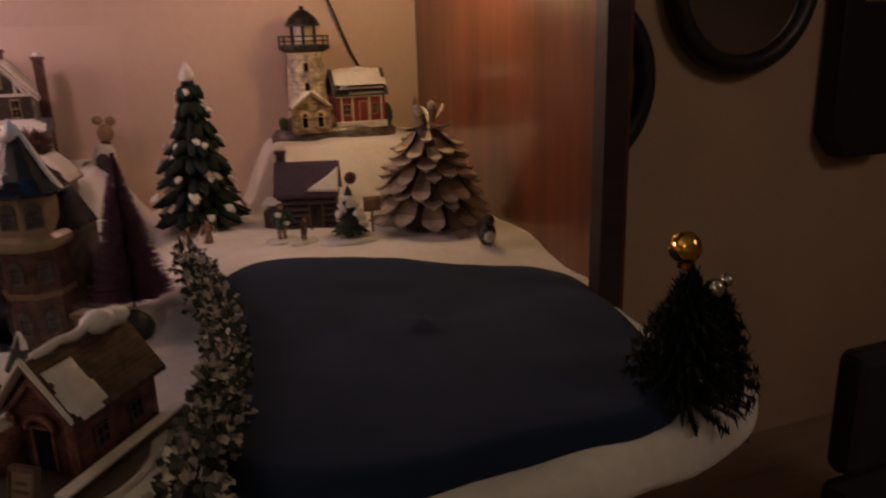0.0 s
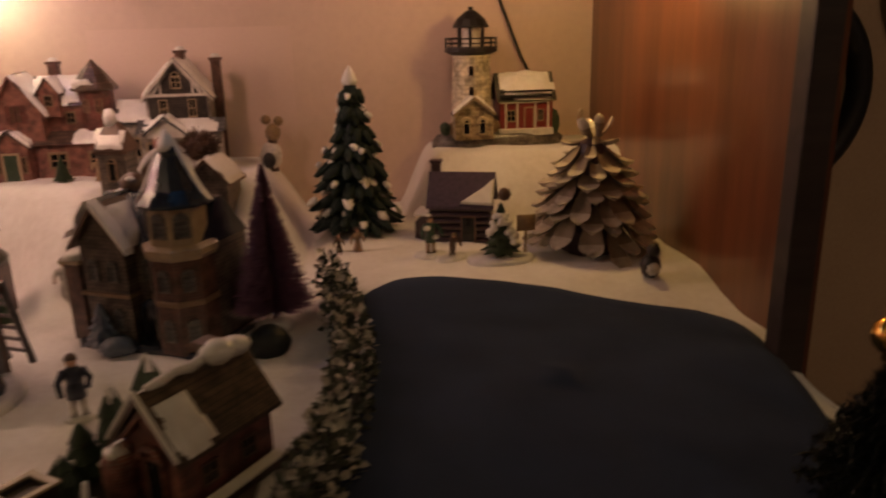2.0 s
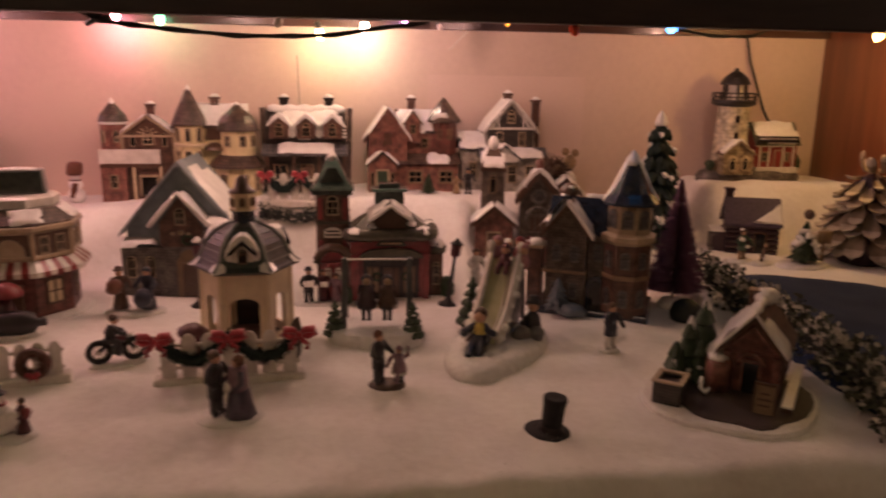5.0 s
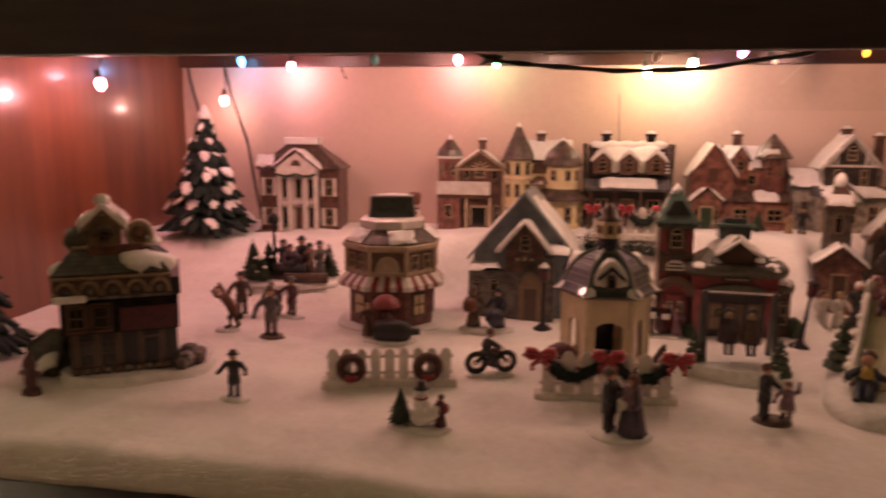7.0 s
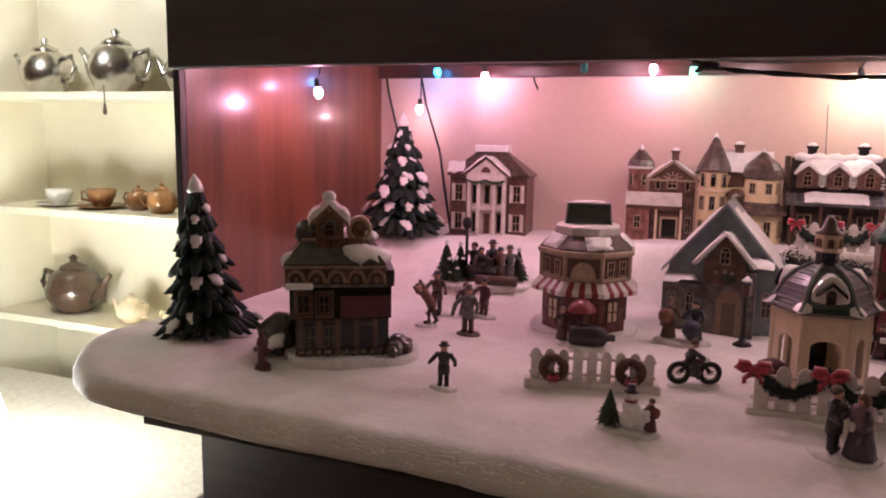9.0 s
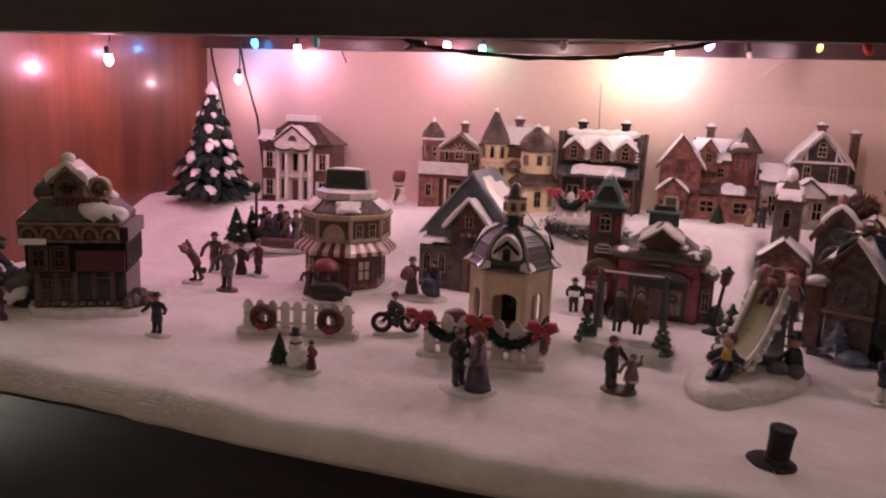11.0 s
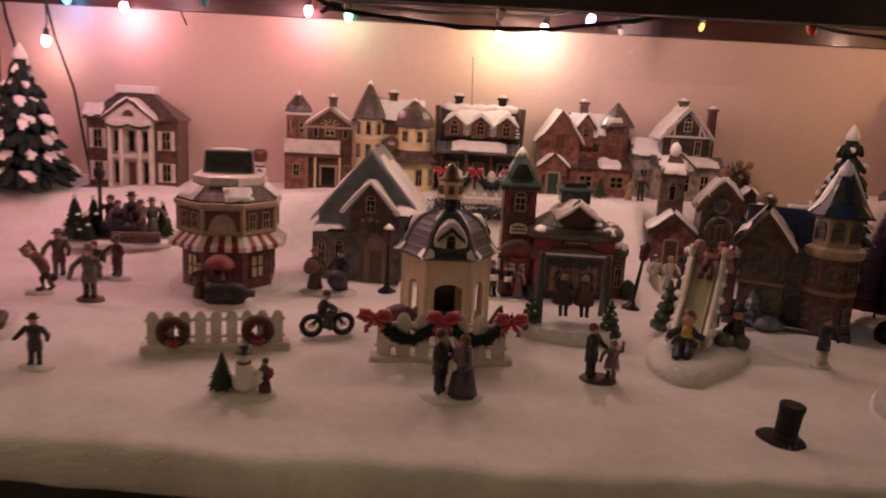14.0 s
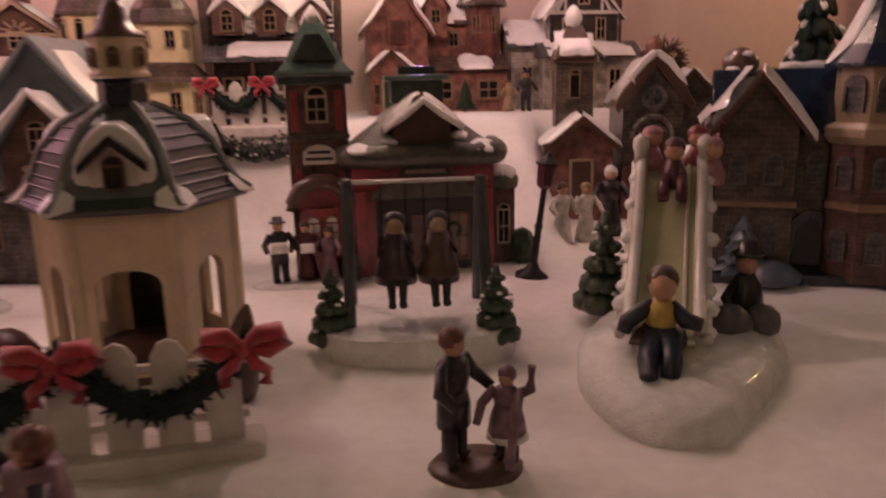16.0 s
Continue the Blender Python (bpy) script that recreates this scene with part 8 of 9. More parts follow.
pine_cone_tree(on_snow(1.036, 0.515))
brush_tree(on_snow(0.650, 0.365), 0.172, 0.044)
tinsel_tree(on_snow(1.043, -0.016), 0.118, 0.052)
hedge_row("hedge", [(0.678, -0.045), (0.703, 0.05), (0.725, 0.17), (0.729, 0.30), (0.710, 0.41)], 0.032, 0.052, "low dark hedge with snow-tipped leaves along the pond", 31, 2200, 0.0082)
hedge_row("hedge", [(0.075, 0.655), (0.13, 0.650), (0.215, 0.652)], 0.026, 0.030, "small dark hedge with snowy leaves below the fence", 37, 700, 0.0045)
tagged(part("round_shrub", Shape().lathe([(0.017, -0.004), (0.0205, 0.008), (0.017, 0.019), (0.009, 0.025), (0.001, 0.027)], 18, wobble=0.12), TINSEL, label="dark round shrub beside the purple tree", smooth=True, m=on_snow(0.648, 0.318)), category="shrub")
swing_set(on_snow(0.2475, 0.286, -3))
slide(on_snow(0.379, 0.243, -26))
street_lamp(on_snow(0.347, 0.400, 0, 0.001, (0, 8)), 0.094)
street_lamp(on_snow(0.020, 0.425, 0), 0.094, True)
top_hat(on_snow(0.386, 0.026, 20, 0.001, (3, 4)) @ Matrix.Scale(0.67, 4))

# ---- figurines: each one plain mesh ----
FIGMATS = [SKIN, *COATS.values(), FROST, SNOW, PINE, RIBBON, IRON]
FIG = {"skin": 0, **{n: k + 1 for k, n in enumerate(COATS)}}
FIG.update({"frost": len(COATS) + 1, "snow": len(COATS) + 2, "fir": len(COATS) + 3, "bow": len(COATS) + 4, "iron": len(COATS) + 5})


def person_shape(s, x, y, h, coat, legs="black", hat="black", turn=0.0, skirt=False, arms=((-0.6, -0.2), (0.6, -0.2)), brim=False, lean=0.0, bonnet=False):
    """A plain little figure of height h."""
    hold = s.m
    s.m = hold @ pose(x, y, 0, lean, 0, turn)
    w = h * 0.146
    if skirt:
        s.use(FIG[coat]).lathe([(w * 1.25, 0.002), (w * 1.05, h * 0.2), (w * 0.7, h * 0.46), (w * 0.55, h * 0.52)], 12, wobble=0.1)
    else:
        for k in (-1, 1):
            s.use(FIG[legs]).tube([(k * w * 0.5, -w * 0.35, 0.002), (k * w * 0.5, 0, 0.004), (k * w * 0.42, 0, h * 0.46)], [w * 0.42, w * 0.36, w * 0.42], 7)
        s.use(FIG[coat]).lathe([(w * 0.95, h * 0.30), (w * 0.92, h * 0.45), (w * 0.75, h * 0.55)], 12, squash=0.8)
    s.use(FIG[coat]).lathe([(w * 0.72, h * 0.48), (w * 0.95, h * 0.66), (w * 0.9, h * 0.74), (w * 0.4, h * 0.80)], 12, squash=0.75)
    for k, (a, b) in zip((-1, 1), arms):
        sh = (k * w * 0.85, 0, h * 0.74)
        el = (k * w * 1.35 + a * w * 0.3, b * w * 1.2, h * 0.60)
        ha = (el[0] - k * w * 0.3 + a * w * 0.5, el[1] - w * 0.9, h * (0.56 + 0.2 * b))
        s.tube([sh, el, ha], [w * 0.36, w * 0.34, w * 0.26], 7)
    s.use(FIG["skin"]).ball(h * 0.078, (0, -h * 0.008, h * 0.865), 1.15, 10)
    if bonnet:
        s.use(FIG[hat]).ball(h * 0.098, (0, h * 0.018, h * 0.885), 1.05, 10)
    elif brim:
        s.use(FIG[hat]).lathe([(h * 0.125, h * 0.915), (h * 0.125, h * 0.925), (h * 0.078, h * 0.93), (h * 0.075, h * 1.0)], 12)
    else:
        s.use(FIG[hat]).ball(h * 0.092, (0, h * 0.010, h * 0.900), 0.95, 10)
    s.m = hold


def base_disc(base):
    rx, ry, kind = base
    d = Shape().lathe([(1, -0.004), (1.0, 0.002), (0.9, 0.0042)], 20, wobble=0.06)
    d.verts = [(x * rx, y * ry, z) for x, y, z in d.verts]
    return Shape().use(FIG[kind]).add(d.verts, d.faces)


def figurine(name, m, label, build, base=None):
    """A single figure is one mesh; figures that share a base are parts of one thing."""
    if isinstance(build, dict):
        t = thing(name, m, label, "figurine", "painted resin figurines")
        if base:
            part("base", base_disc(base), FIGMATS, t, smooth=True)
        for piece, make in build.items():
            s = Shape()
            s.m = pose(0, 0, 0.0036 if base else 0)
            make(s)
            part(piece.split(" ")[0], s, FIGMATS, t, smooth=True)
        return t
    s = base_disc(base) if base else Shape()
    if base:
        s.m = pose(0, 0, 0.0036)
    build(s)
    return tagged(part(name, s, FIGMATS, label=label, smooth=True, m=m), category="figurine", group="painted resin figurines")


def fir_shape(s, x, y, r, h):
    s.use(FIG["fir"]).tiers(x, y, r * 1.08, h, 0.001)


def snowman_shape(s, x, y, h, hat="black", scarf="red"):
    s.use(FIG["snow"]).ball(h * 0.25, (x, y, h * 0.2), 0.9, 14).ball(h * 0.19, (x, y, h * 0.50), 0.9, 14).ball(h * 0.13, (x, y, h * 0.74), 1.0, 12)
    s.use(FIG[scarf]).ring(h * 0.125, h * 0.03, (x, y, h * 0.63), 14, 6, "z")
    s.use(FIG[hat]).lathe([(h * 0.17, h * 0.83), (h * 0.17, h * 0.85), (h * 0.1, h * 0.855), (h * 0.1, h * 1.0)], 12, x, y)


def walker(s):
    person_shape(s, 0, 0, 0.050, "black", "black", "black", 0, arms=((-1.2, -0.1), (1.2, -0.1)), brim=True)


def dancing_lady(s):
    person_shape(s, 0.0105, -0.003, 0.059, "lilac", hat="auburn", turn=-60, skirt=True, bonnet=True)
    s.use(FIG["mauve"]).lathe([(0.0092, 0.026), (0.0092, 0.034), (0.0078, 0.047)], 12, 0.0105, -0.003)
    s.use(FIG["lilac"]).lathe([(0.0135, 0.001), (0.0125, 0.010), (0.0085, 0.027)], 14, 0.0115, -0.003, wobble=0.15)
    s.use(FIG["white"]).ball(0.0035, (0.002, -0.011, 0.030), 1.4, 8)


two_dancers = {"man_figure": lambda s: person_shape(s, -0.0095, 0, 0.063, "black", "black", "brown", 60), "lady_figure": dancing_lady}


def small_child(s):
    person_shape(s, 0.012, -0.002, 0.040, "mauve", "black", "mauve", -40, arms=((-0.4, -0.6), (0.8, -1.8)))
    s.use(FIG["mauve"]).lathe([(0.0076, 0.0125), (0.0068, 0.018), (0.0048, 0.024)], 12, 0.012, -0.002)
    s.use(FIG["white"]).lathe([(0.0080, 0.0105), (0.0080, 0.0128), (0.0070, 0.0132)], 12, 0.012, -0.002, wobble=0.15)
    s.use(FIG["mauve"]).tube([(0.016, -0.003, 0.028), (0.020, -0.006, 0.031), (0.0205, -0.006, 0.040)], [0.0022, 0.0022, 0.0018], 7)


father_child = {"father_figure": lambda s: person_shape(s, -0.008, 0, 0.056, "black", "black", "auburn", 50), "child_figure": small_child}


def little_girl(s):
    person_shape(s, 0, 0, 0.056, "navy", "white", "brown", 10, arms=((-0.3, -0.6), (0.1, -0.3)))


def party_snowman(s):
    snowman_shape(s, 0.002, 0, 0.043)
    s.use(FIG["snow"]).ball(0.0125, (0.006, 0.002, 0.012), 0.9, 12, 0.3)


def party_child(s):
    person_shape(s, 0.0205, -0.003, 0.033, "wine", "brown", "brown", -60, skirt=True)
    s.use(FIG["snow"]).ball(0.0046, (0.0165, -0.009, 0.017), 1.4, 9, 0.4).use(FIG["red"]).ball(0.0042, (0.0245, -0.007, 0.020), 1.3, 9, 0.4)


snowman_party = {"snowman": party_snowman, "fir": lambda s: fir_shape(s, -0.0175, 0.002, 0.0128, 0.036), "child_figure": party_child}


def motorcycle(m):
    t = thing("motorcycle_ornament", m, "black motorcycle with a dark rider on a snow disc", "ornament")
    d = Shape().lathe([(1, -0.004), (1.0, 0.002), (0.9, 0.0042)], 20, wobble=0.06)
    d.verts = [(x * 0.031, y * 0.016, z) for x, y, z in d.verts]
    part("base", d, FROST, t, "snow disc", smooth=True)
    up = 0.0036
    for x in (-0.0185, 0.0185):
        w = part("wheel", Shape().ring(0.0112, 0.0032, (x, 0, 0.014 + up), 24, 8), IRON, t, "fat black tyre", smooth=True)
        part("rim", Shape().ring(0.0078, 0.0010, (x, 0, 0.014 + up), 20, 6).ball(0.0034, (x, 0, 0.014 + up), 0.8, 9), SILVER, w, smooth=True)
        for k in range(6):
            a = math.pi * k / 6
            part("spoke", Shape().tube([(x - 0.0078 * math.cos(a), 0, 0.014 + up - 0.0078 * math.sin(a)), (x + 0.0078 * math.cos(a), 0, 0.014 + up + 0.0078 * math.sin(a))], 0.0005, 4), SILVER, w)
    part("frame", Shape().tube([(-0.0185, 0, 0.014 + up), (-0.009, 0, 0.023 + up), (0.010, 0, 0.026 + up), (0.0185, 0, 0.014 + up)], 0.0026, 8), IRON, t, smooth=True)
    part("engine", Shape().ball(0.0075, (0.0, 0, 0.015 + up), 0.9, 10, 0.3), COATS["slate"], t, smooth=True)
    part("tank", Shape().ball(0.0062, (0.005, 0, 0.0275 + up), 0.7, 12), COATS["wine"], t, smooth=True)
    part("saddle", Shape().ball(0.0070, (-0.009, 0, 0.0265 + up), 0.45, 12), COATS["black"], t, smooth=True)
    part("handlebar", Shape().tube([(0.010, 0, 0.026 + up), (0.010, -0.0035, 0.034 + up), (0.006, -0.0085, 0.0345 + up)], 0.0015, 7).tube([(0.010, -0.0035, 0.034 + up), (0.008, 0.0085, 0.0345 + up)], 0.0015, 7), IRON, t)
    part("headlight", Shape().ball(0.0030, (0.0150, 0, 0.0300 + up), 1.0, 10), PORCELAIN, t, smooth=True)
    s = Shape()
    s.use(0).tube([(-0.008, 0, 0.026 + up), (-0.006, 0, 0.034 + up), (-0.003, 0, 0.043 + up)], [0.0062, 0.0070, 0.0048], 10)
    for k in (-1, 1):
        s.use(0).tube([(-0.003, k * 0.005, 0.041 + up), (0.003, k * 0.008, 0.036 + up), (0.008, k * 0.008, 0.0345 + up)], [0.0030, 0.0026, 0.0020], 7)
        s.use(0).tube([(-0.007, k * 0.004, 0.027 + up), (0.003, k * 0.0068, 0.024 + up), (0.0, k * 0.0072, 0.012 + up), (0.003, k * 0.0072, 0.010 + up)], [0.0042, 0.0036, 0.0030, 0.0026], 8)
    s.use(1).ball(0.0046, (-0.001, 0, 0.0495 + up), 1.1, 12).use(2).ball(0.0052, (-0.0018, 0, 0.0520 + up), 0.85, 12)
    part("rider_figure", s, [COATS["black"], SKIN, COATS["brown"]], t, "dark-coated rider", smooth=True)


def sleigh_pair(s):
    for x, c in ((-0.014, "brown"), (0.012, "navy")):
        person_shape(s, x, 0, 0.044, c, hat=c, turn=20 if x < 0 else -20, skirt=True, brim=x < 0)
    s.use(FIG["auburn"]).ball(0.008, (-0.016, -0.010, 0.026), 1.0, 10, 0.5).use(FIG["navy"]).ball(0.010, (0.010, -0.010, 0.014), 1.0, 10, 0.3)


def singer_man(s):
    person_shape(s, -0.014, 0.0, 0.050, "black", hat="black", turn=15, brim=True)
    s.use(FIG["snow"]).box(-0.020, -0.008, -0.016, -0.0145, 0.026, 0.034)


def singer_lady(s):
    person_shape(s, 0.006, 0.004, 0.046, "wine", hat="brown", turn=-10, skirt=True)
    s.use(FIG["snow"]).box(0.001, 0.011, -0.012, -0.0105, 0.024, 0.031)


carol_singers = {"man_figure": singer_man, "lady_figure": singer_lady, "child_figure": lambda s: person_shape(s, 0.022, -0.004, 0.042, "mauve", hat="brown", turn=-25, skirt=True)}


choir = {
    "robed_figure": lambda s: person_shape(s, -0.020, 0, 0.046, "white", hat="brown", turn=15, skirt=True),
    "robed_figure second": lambda s: person_shape(s, 0.0, 0.004, 0.044, "white", hat="tan", turn=0, skirt=True),
    "dark_figure": lambda s: person_shape(s, 0.024, 0.014, 0.054, "black", hat="white", turn=-10, skirt=True, bonnet=True),
}


def sledge_party(s):
    for x, y, r, h in ((-0.048, -0.008, 0.019, 0.054), (-0.032, 0.012, 0.018, 0.050), (-0.034, -0.014, 0.013, 0.034), (0.050, 0.010, 0.015, 0.046)):
        fir_shape(s, x, y, r, h)
        s.use(FIG["snow"]).ball(0.0035, (x, y, h * 0.99), 1.2, 8, 0.4).ball(0.003, (x - r * 0.5, y - r * 0.4, h * 0.42), 0.6, 8, 0.4).ball(0.003, (x + r * 0.3, y - r * 0.5, h * 0.60), 0.6, 8, 0.4)
    s.use(FIG["black"]).box(-0.02, 0.022, -0.012, 0.012, 0.006, 0.022).ball(0.014, (0.0, 0, 0.022), 0.6, 12, 0.3)
    s.use(FIG["wine"]).tube([(-0.024, -0.010, 0.004), (0.020, -0.010, 0.004), (0.028, -0.010, 0.010), (0.027, -0.010, 0.018)], 0.002, 6)
    for x, y, h, c, top in ((-0.012, 0.010, 0.054, "black", "brown"), (0.000, -0.004, 0.050, "plum", "plum"), (0.014, 0.006, 0.058, "black", "black"), (0.026, -0.004, 0.050, "brown", "black"), (0.038, 0.004, 0.052, "grey", "black")):
        person_shape(s, x, y, h, c, hat=top, turn=random.Random(x).uniform(-40, 40), skirt=c != "black", brim=top == "black", arms=((-0.9, -0.6), (0.9, -0.9)))
    s.use(FIG["iron"]).tube([(-0.022, 0.004, 0.002), (-0.022, 0.004, 0.074)], 0.0022, 7).ball(0.0075, (-0.022, 0.004, 0.080), 1.2, 10)
    s.use(FIG["brown"]).box(-0.004, 0.052, -0.026, -0.020, 0.001, 0.013)


def boy(colour, hat, lean=0.0, brim=False, skirt=False, h=0.048):
    def build(s):
        person_shape(s, 0, 0, h, colour, "brown", hat, 0, skirt, ((-0.8, -0.8), (0.8, -0.4)), brim, lean)
    return build


def leaning_child(s):
    """A child bending far back, both arms thrown up, one foot forward."""
    s.use(FIG["brown"]).tube([(-0.002, -0.004, 0.002), (0.004, 0, 0.003), (0.003, 0, 0.013), (0.006, 0, 0.022)], [0.0024, 0.0030, 0.0032, 0.0036], 8)
    s.tube([(0.010, -0.003, 0.002), (0.013, 0, 0.004), (0.010, 0, 0.013), (0.007, 0, 0.022)], [0.0022, 0.0030, 0.0030, 0.0036], 8)
    s.use(FIG["auburn"]).tube([(0.007, 0, 0.021), (0.004, 0, 0.029), (-0.003, 0, 0.038), (-0.006, 0, 0.041)], [0.0056, 0.0062, 0.0060, 0.0034], 10)
    s.tube([(-0.001, -0.004, 0.037), (-0.010, -0.006, 0.040), (-0.015, -0.005, 0.047)], [0.0026, 0.0024, 0.0018], 7).tube([(-0.002, 0.004, 0.038), (-0.006, 0.006, 0.046), (-0.010, 0.005, 0.053)], [0.0026, 0.0024, 0.0018], 7)
    s.use(FIG["skin"]).ball(0.0040, (-0.0095, -0.001, 0.0445), 1.1, 10).use(FIG["brown"]).ball(0.0046, (-0.0100, 0.001, 0.0462), 0.9, 10)
    s.use(FIG["black"]).ball(0.0046, (0.014, 0.003, 0.014), 1.0, 10, 0.3)


def shop_group(s):
    person_shape(s, -0.030, 0.008, 0.046, "brown", hat="tan", turn=20, skirt=True)
    s.use(FIG["red"]).lathe([(0.0185, 0.040), (0.0185, 0.042), (0.0160, 0.048), (0.009, 0.054), (0.001, 0.056)], 14, -0.006, 0.012)
    s.use(FIG["wine"]).lathe([(0.010, 0.004), (0.011, 0.02), (0.006, 0.04)], 10, -0.008, 0.012)
    s.use(FIG["iron"]).m = s.m @ pose(0.008, -0.008, 0.013, 0, 90, 0)
    s.lathe([(0.0115, -0.026), (0.0140, -0.020), (0.0145, 0.006), (0.0120, 0.018), (0.0050, 0.023), (0.0042, 0.032)], 14)


def angel_tree(s):
    s.use(FIG["brown"]).tube([(0, 0, 0), (0.002, 0, 0.03), (0.006, 0, 0.052)], [0.008, 0.006, 0.004], 8)
    s.use(FIG["white"]).ball(0.013, (0.0, 0, 0.018), 1.3, 12, 0.3).use(FIG["tan"]).ball(0.009, (0.004, 0, 0.045), 1.2, 10, 0.4).ball(0.006, (0.011, 0, 0.058), 1, 8).ball(0.006, (-0.003, 0, 0.060), 1, 8)
    s.use(FIG["black"]).ball(0.008, (-0.002, -0.011, 0.014), 1.2, 10)


def snow_child(c1, c2):
    def build(s):
        person_shape(s, 0, 0, 0.046, c1, "tan", c2, 10, False, ((-0.9, -0.6), (0.9, -0.4)))
        s.use(FIG["snow"]).ball(0.0045, (-0.004, -0.006, 0.031), 0.7, 8).ball(0.004, (0.006, -0.004, 0.020), 0.7, 8).ball(0.004, (-0.001, 0.001, 0.044), 0.5, 8)
    return build


def snowy_fir(s):
    s.use(FIG["fir"]).tiers(0, 0, 0.0185, 0.050, 0.001, 6, 16)
    rnd = random.Random(2)
    for k in range(46):
        u, a = rnd.random() * 0.8, rnd.uniform(0, 6.28)
        r = 0.0165 * (1 - u)
        s.use(FIG["snow"]).ball(0.0042 * (1 - 0.3 * u), (r * math.cos(a), r * math.sin(a), 0.008 + 0.038 * u), 0.8, 8)
    s.use(FIG["brown"]).ball(0.006, (0.004, 0.004, 0.054), 1, 8).use(FIG["tan"]).box(0.014, 0.030, -0.002, 0.0, 0.022, 0.036).tube([(0.022, 0, 0.002), (0.022, 0, 0.024)], 0.0012, 6)


def dark_bird(s):
    s.use(FIG["black"]).ball(0.012, (0, 0, 0.015), 1.25, 12).ball(0.008, (0.001, -0.003, 0.034), 1.0, 10).use(FIG["white"]).ball(0.009, (0, -0.005, 0.014), 1.1, 10)


def hydrant(s):
    s.use(FIG["wine"]).lathe([(0.009, 0), (0.009, 0.003), (0.006, 0.004), (0.006, 0.026), (0.0075, 0.028), (0.006, 0.034), (0.002, 0.040), (0.002, 0.043)], 12)
    s.tube([(-0.011, 0, 0.020), (0.011, 0, 0.020)], 0.003, 8)


